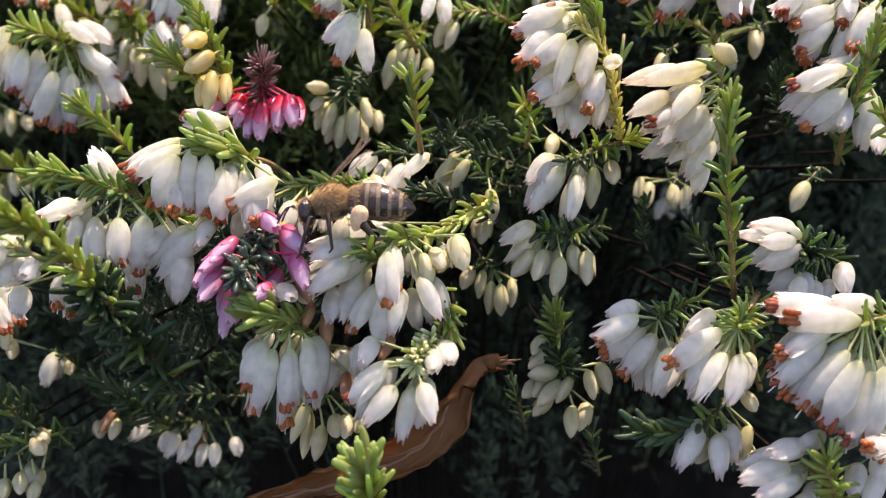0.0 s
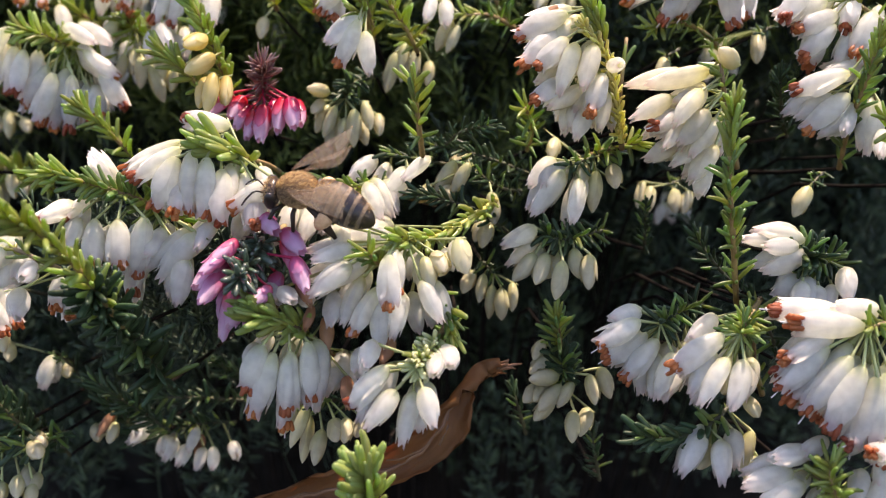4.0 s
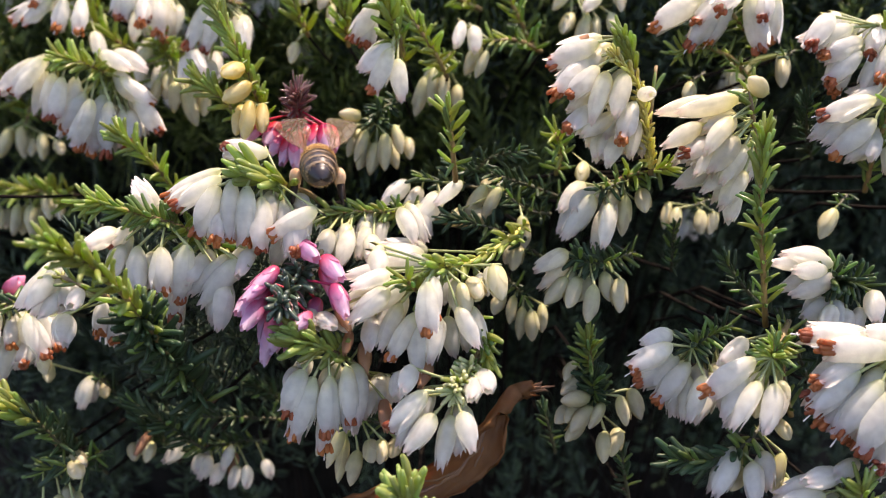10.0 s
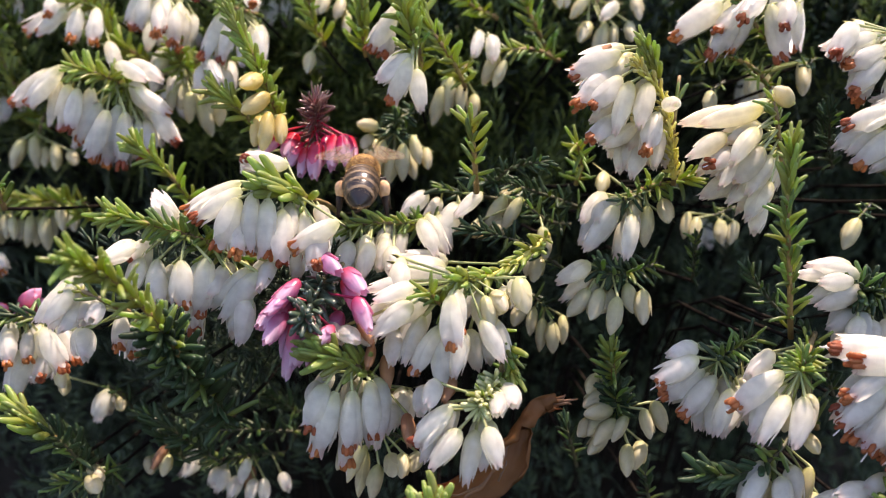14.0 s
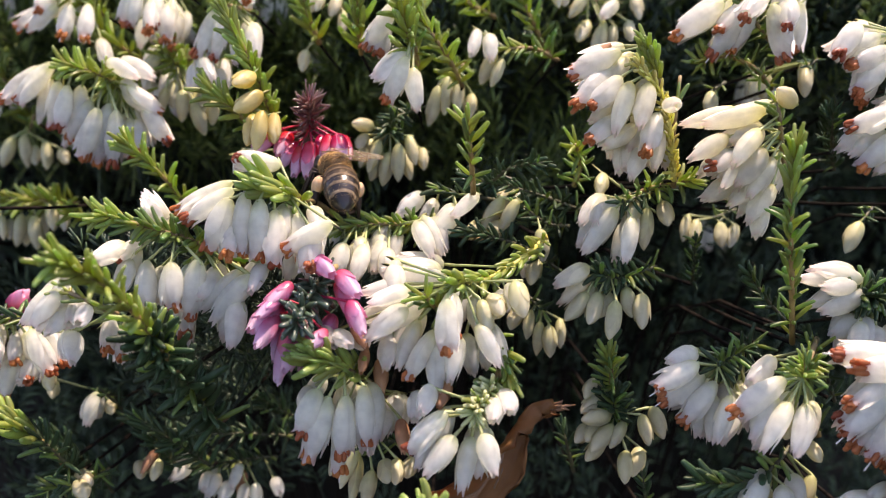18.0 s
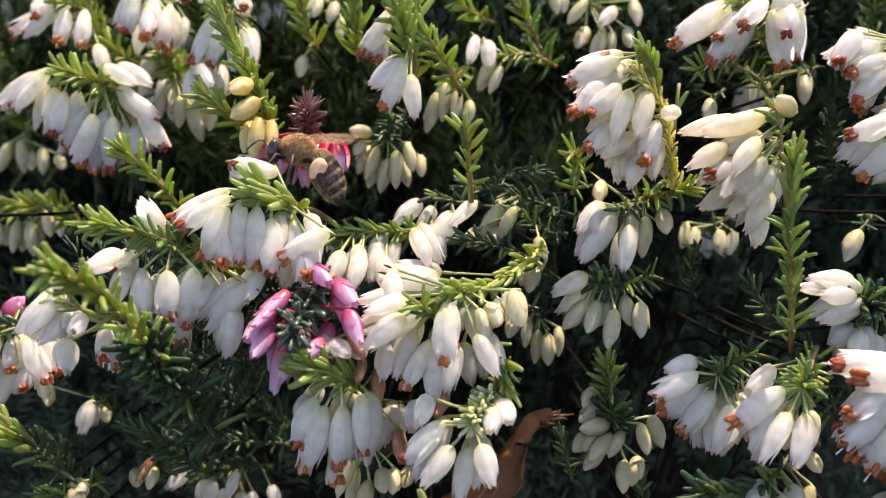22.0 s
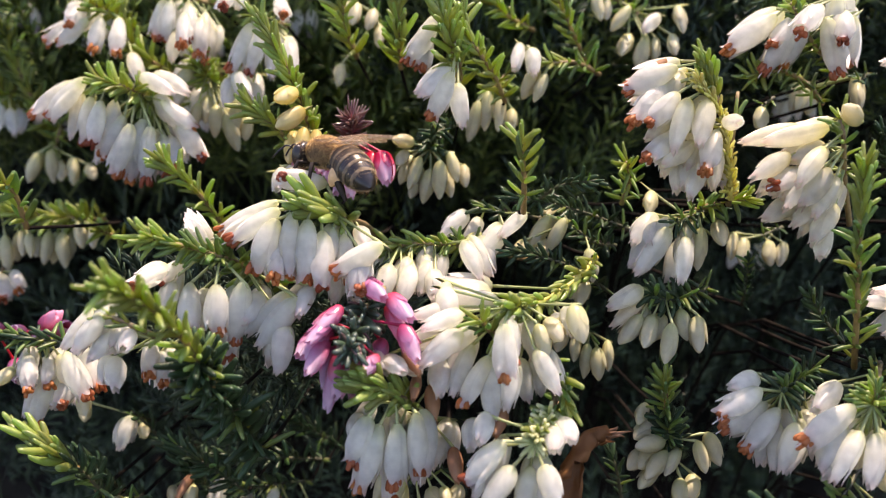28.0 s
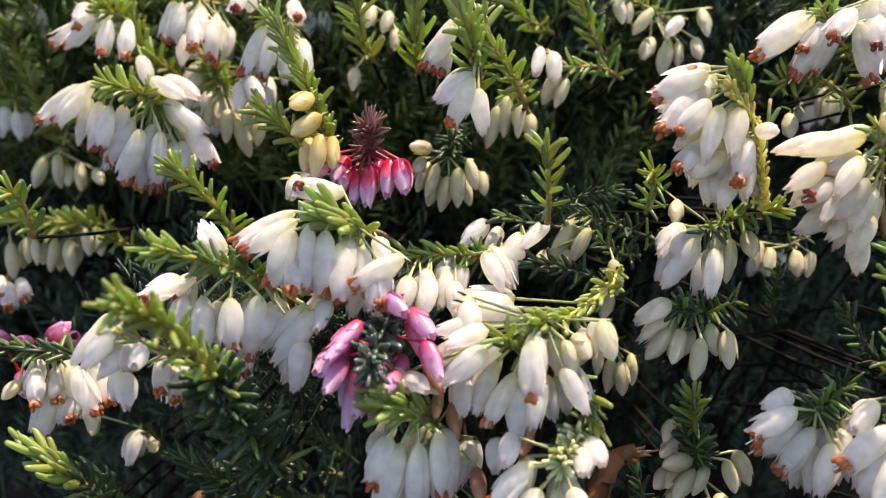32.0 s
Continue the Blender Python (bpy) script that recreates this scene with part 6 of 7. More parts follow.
bells(s, 'w', (-72.3, 58.7, 164.9, -71.9, 55.7, 161.4), (-70.0, 58.4, 164.2, -69.3, 55.2, 160.3), (-67.6, 58.5, 164.5, -66.7, 55.6, 161.1))
s = sprig('W', 18, 3.4, 60, 40, 0.0, 'g', (-55.5, 68.9, 167.8), (-55.1, 62.7, 171.1), (-55.2, 59.9, 172.3))
bells(s, 'w', (-57.2, 61.5, 172.1, -56.9, 58.3, 168.2), (-55.0, 61.2, 171.4, -54.4, 58.2, 167.8), (-53.0, 61.5, 172.2, -52.2, 58.4, 168.4))

# single far buds
s = sprig('C', 6, 2, 60, 40, 0, 'd', (36.0, 21.5, 174.5), (33.3, 18.1, 174.1))
bells(s, 'c', (33.3, 18.1, 174.1, 32.6, 14.5, 172.1))
s = sprig('C', 14, 2.4, 60, 40, 0, 'd', (48.2, 23.6, 177.1), (45.7, 20.3, 176.8))
bells(s, 'c', (45.6, 20.3, 176.8, 45.0, 17.2, 173.7), (43.8, 32.1, 173.9, 42.4, 28.9, 171.0), (45.7, 34.1, 173.5, 44.5, 31.5, 170.0))
s = sprig('C', 8, 2.4, 60, 40, 0, 'd', (39.7, 22.0, 157.1), (35.4, 17.8, 157.4))
bells(s, 'c', (33.4, 17.7, 157.1, 32.1, 14.6, 154.6), (36.3, 17.6, 156.9, 36.0, 14.5, 154.4), (38.4, 17.5, 156.4, 37.2, 14.0, 154.9))
s = sprig('C', 26, 2.4, 50, 25, 0.0, 'd', (31.1, 9.1, 151.7), (30.2, 6.5, 155.9), (29.8, 5.5, 158.9))
bells(s, 'c', (19.4, 11.3, 165.2, 18.3, 7.8, 163.8))
s = sprig('G', 30, 2.6, 70, 40, 0.0, 'd', (5.3, 9.9, 164.3), (7.8, 6.8, 167.4), (11.4, 3.2, 169.2))
s = sprig('G', 34, 3.0, 66, 40, 0.0, '', (16.0, 11.8, 163.7), (16.2, 9.0, 167.5), (14.9, 5.9, 170.5))
s = sprig('G', 40, 2.8, 60, 35, 0.0, 'd', (50.5, 18.3, 163.9), (48.1, 15.8, 168.4), (46.4, 13.0, 172.1))
s = sprig('G', 26, 2.8, 60, 35, 0.0, 'd', (44.6, -5.0, 143.6), (41.2, -7.9, 149.7), (38.2, -9.4, 154.0))

# ---- curled dry leaf lodged under the flowers ----
DRY = leafy("dry_leaf", [(0.0, (0.30, 0.13, 0.05)), (0.5, (0.42, 0.19, 0.075)), (1.0, (0.32, 0.14, 0.06))], (0.01, 0.1), 0.6, 0.45, (1.0, 0.66, 0.34), bump=1.0, grain=700.0, spec=0.3)
DRYVEIN = solid("dry_leaf_vein", [(0.3, (0.16, 0.07, 0.03)), (0.8, (0.28, 0.14, 0.065))], 300, 0.5)


def dry_leaf(*pts):
    path = spline([Vector(p) * MM for p in pts], 40)
    base = path[-1]
    ob = thing("dry_leaf", Matrix.Translation(base), "curled dry brown leaf caught below the flowers", "leaf")
    verts, faces, cols = [], [], 25
    r = random.Random(8)
    spine = []
    for i, p in enumerate(path):
        u = i / 40
        d = (path[min(i + 1, 40)] - path[max(i - 1, 0)]).normalized()
        out = Vector((0.25, -0.85, 0.45))
        out = (out - d * out.dot(d)).normalized()
        across = d.cross(out)
        half = (0.0005 + 0.0009 * math.sin(math.pi * min(1.0, 0.06 + u * 0.85)) + 0.0002 * u) * (1 + 0.10 * math.sin(u * 23))
        curl = 2.1 - 0.7 * u + 0.5 * math.sin(u * 11)
        twist = 0.9 - 1.6 * u + 0.25 * math.sin(u * 9)
        for j in range(cols):
            s = j / (cols - 1) * 2 - 1
            a = s * curl + twist
            rad = 2 * half / curl
            q = p + across * (math.sin(a) * rad) - out * (math.cos(a) * rad * 0.9 - rad)
            q += out * 0.00007 * math.sin(j * 2.3 + 2.0 * noise.noise(p * 150)) + out * 0.0008 * noise.noise(q * 500) + out * 0.0005 * noise.noise(q * 1300) + across * 0.0003 * noise.noise(q * 900) + out * 0.00022 * noise.noise(q * 3200) + across * 0.0005 * noise.noise(q * 350 + Vector((5, 0, 0)))
            if abs(s) == 1:
                q += out * r.uniform(-0.0004, 0.0004) + across * r.uniform(-0.0004, 0.0002) * s + d * r.uniform(-0.0005, 0.0005)
            verts.append(q - base)
            if j == cols // 2 - 1:
                spine.append(q - base - out * 0.0001)
    for i in range(40):
        for j in range(cols - 1):
            k = i * cols + j
            faces.append((k, k + 1, k + cols + 1, k + cols))
    blade = part("blade", mesh_of("blade", verts, faces, DRY), Matrix.Translation(base), ob)
    mod = blade.modifiers.new("thickness", "SOLIDIFY")
    mod.thickness = 0.00012
    part("midrib", mesh_of("midrib", *tube(spine, [0.00016 + 0.00018 * i / 40 for i in range(41)], 6), DRYVEIN), Matrix.Translation(base), ob, "darker brown midrib")
    for k in range(6):
        tip = path[0] - base
        way = (path[0] - path[3]).normalized()
        side = Vector((r.uniform(-0.7, 0.7), r.uniform(-0.5, 0.5), r.uniform(-0.7, 0.7)))
        vs = [tip - way * 0.001 + side * 0.0006, tip + way * 0.0009 + side * 0.0009, tip + way * r.uniform(0.001, 0.0018) + side * 0.0014]
        part("fibre", mesh_of("fibre", *tube(vs, [0.00022, 0.00016, 0.00005], 5), DRYVEIN), Matrix.Translation(base), ob)
    for k in range(7):
        i0 = 3 + k * 5
        vs = [Vector(verts[(i0 + q) * cols + min(cols - 1, cols // 2 - 1 + q * (1 if k % 2 else -1))]) for q in range(5)]
        part("vein", mesh_of("vein", *tube(vs, [0.00012] * 5, 5), DRYVEIN), Matrix.Translation(base), ob)


dry_leaf((11.8, -11.3, 146.6), (9.7, -11.6, 145.9), (7.5, -14.2, 144.8), (5.9, -16.3, 142.3), (2.2, -16.5, 139.2), (-4.4, -15.0, 134.9), (-11.1, -12.4, 130.6), (-17.7, -10.2, 125.3), (-24.1, -8.3, 119.5))


# ---- the honey bee; x ahead, z up on its back ----
CHITIN = solid("dark_brown_chitin", [(0.3, (0.010, 0.008, 0.008)), (0.6, (0.022, 0.016, 0.014)), (0.85, (0.05, 0.032, 0.022))], 900, 0.28, bump=0.3, spec=0.45, dist=0.0001)
BANDED = solid("brown_tergite", [(0.3, (0.018, 0.012, 0.009)), (0.55, (0.045, 0.028, 0.018)), (0.85, (0.09, 0.056, 0.034))], 1400, 0.5, bump=0.8, spec=0.3, dist=0.0001)
TANBAND = solid("tan_hair_band", [(0.3, (0.09, 0.065, 0.042)), (0.6, (0.19, 0.135, 0.085)), (0.85, (0.34, 0.26, 0.17))], 2500, 0.75, bump=0.8, dist=0.0002)
FUR = leafy("golden_brown_fur", [(0.0, (0.34, 0.21, 0.095)), (0.5, (0.60, 0.42, 0.22)), (1.0, (0.86, 0.69, 0.45))], (0.02, 0.25), 0.5, 0.5, (1.0, 0.88, 0.65), island=True)
BODYFUR = solid("fuzzy_brown_thorax", [(0.3, (0.08, 0.053, 0.03)), (0.6, (0.18, 0.12, 0.068)), (0.85, (0.32, 0.22, 0.13))], 2200, 0.9, bump=1.0, dist=0.0002)
LEGS = solid("brown_leg", [(0.3, (0.012, 0.008, 0.006)), (0.6, (0.035, 0.021, 0.013)), (0.85, (0.08, 0.048, 0.028))], 900, 0.5, bump=0.5, spec=0.25, dist=0.0001)
EYE = solid("glossy_black_eye", [(0.3, (0.008, 0.006, 0.005)), (0.8, (0.03, 0.02, 0.015))], 3000, 0.32, bump=0.1)
POLLEN = solid("peach_pollen", [(0.3, (0.52, 0.30, 0.15)), (0.55, (0.66, 0.42, 0.24)), (0.85, (0.74, 0.52, 0.33))], 1500, 0.85, bump=0.7, dist=0.0002)
VEINMAT = solid("brown_wing_vein", [(0.3, (0.10, 0.05, 0.02)), (0.8, (0.22, 0.12, 0.05))], 500, 0.4)


def wing_material():
    m, n, l = material("smoky_wing_membrane")
    tc = n.new("ShaderNodeTexCoord")
    nz = n.new("ShaderNodeTexNoise")
    nz.inputs["Scale"].default_value = 420
    l.new(tc.outputs["Object"], nz.inputs["Vector"])
    r = ramp(n, [(0.3, (0.58, 0.45, 0.32)), (0.7, (0.74, 0.62, 0.48))])
    l.new(nz.outputs[0], r.inputs[0])
    p = n.new("ShaderNodeBsdfPrincipled")
    p.inputs["Roughness"].default_value = 0.22
    l.new(r.outputs[0], p.inputs["Base Color"])
    tl = n.new("ShaderNodeBsdfTranslucent")
    l.new(r.outputs[0], tl.inputs[0])
    a = n.new("ShaderNodeMixShader")
    a.inputs[0].default_value = 0.5
    l.new(p.outputs[0], a.inputs[1])
    l.new(tl.outputs[0], a.inputs[2])
    tr = n.new("ShaderNodeBsdfTransparent")
    tr.inputs[0].default_value = (0.97, 0.92, 0.84, 1)
    b = n.new("ShaderNodeMixShader")
    b.inputs[0].default_value = 0.20
    l.new(tr.outputs[0], b.inputs[1])
    l.new(a.outputs[0], b.inputs[2])
    bp = n.new("ShaderNodeBump")
    bp.inputs["Strength"].default_value, bp.inputs["Distance"].default_value = 0.4, 0.0002
    l.new(nz.outputs[0], bp.inputs["Height"])
    l.new(bp.outputs[0], p.inputs["Normal"])
    out = n.new("ShaderNodeOutputMaterial")
    l.new(b.outputs[0], out.inputs[0])
    return m


WING = wing_material()


def ball(rx, ry, rz, centre=(0, 0, 0), seg=20, rings=12, squash=0.0):
    verts, faces = [], []
    for i in range(rings + 1):
        th = math.pi * i / rings
        for k in range(seg):
            a = 2 * math.pi * k / seg
            x, y, z = math.cos(th), math.sin(th) * math.cos(a), math.sin(th) * math.sin(a)
            verts.append((rx * x + centre[0], ry * y * (1 - squash * x) + centre[1], rz * z * (1 - squash * x) + centre[2]))
    for i in range(rings):
        for k in range(seg):
            k2 = (k + 1) % seg
            faces.append((i * seg + k, (i + 1) * seg + k, (i + 1) * seg + k2, i * seg + k2))
    return verts, faces


def mm_mesh(name, piece, mat, mat2=None, second=()):
    me = mesh_of(name, [Vector(v) * MM for v in piece[0]], piece[1], mat)
    if mat2:
        me.materials.append(mat2)
        for i in second:
            me.polygons[i].material_index = 1
    return me


def fur(name, count, seed, place, length, mat=None):
    """Many thin hairs standing on a surface; place(r) gives a point and the way the hair leans."""
    r = random.Random(seed)
    verts, faces = [], []
    for _ in range(count):
        p, d = place(r)
        p, d = Vector(p), Vector(d).normalized()
        s = d.orthogonal().normalized() * 0.013
        s.rotate(Matrix.Rotation(r.uniform(0, 3.14), 3, d))
        ln = length * r.uniform(0.6, 1.25)
        mid = p + d * ln * 0.6 + s.cross(d) * r.uniform(-3, 3)
        k = len(verts)
        verts += [p - s, p + s, mid + s * 0.7, mid - s * 0.7, p + d * ln + s.cross(d) * r.uniform(-7, 7)]
        faces += [(k, k + 1, k + 2, k + 3), (k + 3, k + 2, k + 4)]
    return mm_mesh(name, (verts, faces), mat or FUR)


def wing_outline(length, width, notch):
    """Rim of a wing in its own plane: x out along the wing, y towards its rear."""
    top, low = [], []
    for i in range(15):
        u = i / 14
        top.append((length * u, -width * (0.05 + 0.16 * math.sin(math.pi * u ** 0.8)), 0.0))
        low.append((length * u * 0.985, width * (0.04 + 0.80 * math.sin(math.pi * u ** 1.45) ** 0.85 * (1 - 0.12 * notch * math.sin(u * 9))), 0.0))
    verts, faces = [], []
    for i in range(15):
        for j in range(5):
            s = j / 4
            a, b = Vector(top[i]), Vector(low[i])
            q = a.lerp(b, s)
            q.z = 0.10 * math.sin(s * 7 + i * 0.4) * (i / 14) + 0.25 * (i / 14) ** 2 * s
            verts.append(q)
    for i in range(14):
        for j in range(4):
            k = i * 5 + j
            faces.append((k, k + 1, k + 6, k + 5))
    lines = [[verts[i * 5 + 0] for i in range(15)], [verts[i * 5 + 1] for i in range(0, 13)], [verts[i * 5 + 2] for i in range(0, 13)], [verts[i * 5 + 3] for i in range(0, 11)]]
    lines += [[verts[i * 5 + j] for j in range(0, 4)] for i in (5, 8, 11)]
    return (verts, faces), lines


def honey_bee():
    bee = thing("honey_bee", Matrix.Identity(4), "brown honey bee with tan bands, carrying peach pollen loads", "bee")
    one = Matrix.Identity(4)
    thorax = part("thorax", mm_mesh("thorax", ball(2.0, 1.78, 1.66, squash=0.08), BODYFUR), one, bee)

    def on_thorax(r):
        th, a = math.acos(r.uniform(-1, 1)), r.uniform(0, 6.283)
        n = (math.cos(th), math.sin(th) * math.cos(a), math.sin(th) * math.sin(a))
        return (1.97 * n[0], 1.75 * n[1] * (1 - 0.08 * n[0]), 1.63 * n[2] * (1 - 0.08 * n[0])), (n[0] - 0.9, n[1], n[2] + 0.1)
    part("fur", fur("fur", 9000, 2, on_thorax, 0.36), one, thorax, "golden brown fuzz")
    head = part("head", mm_mesh("head", ball(0.88, 1.55, 1.42, (2.45, 0, -0.5), squash=0.12), CHITIN), one, bee)

    def on_head(r):
        th, a = math.acos(r.uniform(-0.6, 0.9)), r.uniform(0, 6.283)
        n = (math.cos(th), math.sin(th) * math.cos(a), math.sin(th) * math.sin(a))
        return (2.45 + 0.86 * n[0], 1.45 * n[1], -0.5 + 1.34 * n[2]), n
    part("fur", fur("fur", 1600, 3, on_head, 0.3), one, head)
    for s in (1, -1):
        part("eye", mm_mesh("eye", ball(0.6, 0.5, 1.1, (2.5, 1.25 * s, -0.45)), EYE), one, head, "large glossy black eye")
        part("antenna", mm_mesh("antenna", tube([(3.1, 0.35 * s, -0.2), (3.8, 0.75 * s, 0.4), (4.2, 0.9 * s, 0.3), (4.8, 1.15 * s, -0.3), (5.3, 1.4 * s, -1.0)], [0.09, 0.08, 0.10, 0.10, 0.09], 7), CHITIN), one, head)
    part("mouthpart", mm_mesh("mouthpart", tube([(2.7, 0, -1.6), (2.9, 0, -2.3), (2.7, 0, -3.0)], [0.42, 0.26, 0.10], 8), CHITIN), one, head)
    # abdomen: a dark core and six overlapping plates with tan hair bands
    core = [(-1.6, 0.7), (-2.0, 1.35), (-2.8, 1.74), (-3.9, 1.93), (-5.1, 1.90), (-6.2, 1.66), (-7.1, 1.30), (-7.8, 0.86), (-8.2, 0.45), (-8.4, 0.1)]
    sag = lambda x: -0.10 - 0.014 * (x + 1.7) * (x + 1.7)
    rot = [(x, r) for x, r in core]
    verts, faces = [], []
    for x, r in rot:
        for k in range(20):
            a = 2 * math.pi * k / 20
            verts.append((x, r * math.cos(a), r * 0.92 * math.sin(a) + sag(x)))
    for i in range(len(rot) - 1):
        for k in range(20):
            k2 = (k + 1) % 20
            faces.append((i * 20 + k, i * 20 + k2, (i + 1) * 20 + k2, (i + 1) * 20 + k))
    abdomen = part("abdomen", mm_mesh("abdomen", (verts, faces), TANBAND), one, bee)

    def radius(x):
        for (x0, r0), (x1, r1) in zip(core, core[1:]):
            if x1 <= x <= x0:
                return r0 + (r1 - r0) * (x - x0) / (x1 - x0)
        return 0.1
    cuts = [-1.65, -2.7, -3.8, -4.95, -6.05, -7.1, -8.36]
    for i in range(6):
        verts, faces, pale = [], [], []
        x0, x1 = cuts[i], cuts[i + 1]
        steps = 9
        for q in range(steps + 1):
            x = x0 + (x1 - x0) * q / steps
            rr = radius(x) * 1.02 + 0.05 + 0.05 * (q / steps)
            if i == 5:
                rr = radius(x) + 0.06 * (1 - q / steps)
            for k in range(17):
                a = math.pi * (-0.22 + 1.44 * k / 16)
                verts.append((x - 0.10, rr * math.cos(a), rr * 0.93 * math.sin(a) + sag(x)))
        for q in range(steps):
            for k in range(16):
                j = q * 17 + k
                if q >= steps - 3 and i < 5:
                    pale.append(len(faces))
                faces.append((j, j + 1, j + 18, j + 17))
        dark = CHITIN if i >= 3 else BANDED
        part("tergite", mm_mesh("tergite", (verts, faces), dark, TANBAND, pale), one, abdomen, "blackish plate" if i >= 3 else "brown plate with a tan hair band")

    def on_belly(r):
        x = r.uniform(-7.4, -1.9)
        a = r.uniform(0, 6.283)
        q = radius(x)
        return (x, q * math.cos(a), q * 0.92 * math.sin(a) + sag(x)), (-1.3, 0.45 * math.cos(a), 0.45 * math.sin(a))
    part("fur", fur("fur", 2600, 4, on_belly, 0.4), one, abdomen, "short tan hairs")

    def on_waist(r):
        x = r.uniform(-2.9, -1.6)
        a = r.uniform(0, 6.283)
        q = radius(x) + 0.05
        return (x, q * math.cos(a), q * 0.92 * math.sin(a) + sag(x)), (-1.0, 0.6 * math.cos(a), 0.6 * math.sin(a))
    part("fur", fur("fur", 1800, 9, on_waist, 0.42), one, abdomen, "golden hairs over the first plate")
    # legs: thigh, shin, foot; the hind pair carries pollen
    wings = []
    for s in (1, -1):
        for n, (x, out, fwd, thick) in enumerate(((1.2, 1.9, 1.7, 0.20), (0.1, 2.5, 0.2, 0.22), (-1.0, 2.3, -2.0, 0.30))):
            knee = (x + fwd * 0.5, s * (out * 0.95), -1.0)
            shin = (x + fwd * 1.0, s * (out * 1.08), -2.7)
            foot = (x + fwd * 1.45, s * (out * 1.15), -4.3)
            leg = part("leg", mm_mesh("leg", tube([(x, s * 0.9, -1.2), knee, shin, foot, (foot[0] + 0.35, foot[1] + 0.2 * s, foot[2] - 0.3)], [thick, thick * 1.15, thick * (1.55 if n == 2 else 0.9), thick * 0.6, thick * 0.4], 8), LEGS), one, bee)
            if n == 2:
                b = ball(1.3, 0.66, 0.85, (0, 0, 0), 16, 10, 0.28)
                m = Matrix.Translation((x + fwd * 0.8, s * (out * 0.94 + 0.2), -1.95)) @ Matrix.Rotation(radians(62), 4, "Y")
                part("pollen_load", mm_mesh("pollen_load", moved(b, m), POLLEN), one, leg, "plump peach-coloured pollen load")
        for name, ln, wd, at, sweep in (("forewing", 7.6, 2.8, (0.5, 1.35 * s, 1.35), 142), ("hindwing", 5.6, 2.1, (-0.5, 1.30 * s, 1.15), 150)):
            (verts, faces), lines = wing_outline(ln, wd, 1.0)
            flip = Matrix.Diagonal((1, s, 1, 1))
            verts = [flip @ v for v in verts]
            turn = Matrix.Translation(Vector(at) * MM) @ Matrix.Rotation(radians(sweep * s), 4, "Z") @ Matrix.Rotation(radians(-16), 4, "Y")
            w = new(name, mm_mesh(name, (verts, faces), WING))
            w.parent = bee
            w["label"] = "smoky translucent wing"
            w.matrix_basis = turn
            veins = new("vein", mm_mesh("vein", joined([tube([flip @ p for p in line], [0.026 - 0.0010 * q for q in range(len(line))], 5) for line in lines]), VEINMAT))
            veins.parent = w
            wings.append((w, at, s, name))
    return bee, abdomen, wings


bee, abdomen, wings = honey_bee()


def bee_pose(at, ahead, back):
    x = Vector(ahead).normalized()
    z = (Vector(back) - x * x.dot(Vector(back))).normalized()
    y = z.cross(x)
    m = Matrix((x, y, z)).transposed().to_4x4()
    m.translation = Vector(at) * MM
    return m


def wing_pose(at, side, sweep, lift, pitch):
    """sweep: degrees from straight ahead to the tail; lift: degrees up; pitch: turn about the wing's own length."""
    return Matrix.Translation(Vector(at) * MM) @ Matrix.Rotation(radians(sweep * side), 4, "Z") @ Matrix.Rotation(radians(-lift), 4, "Y") @ Matrix.Rotation(radians(pitch * side), 4, "X")


def swung(ahead):
    """The abdomen turned about the waist, so that it points along ahead in the bee's space."""
    waist = Matrix.Translation(Vector((-1.75, 0, -0.1)) * MM)
    return waist @ Vector((1, 0, 0)).rotation_difference(Vector(ahead)).to_matrix().to_4x4() @ waist.inverted()


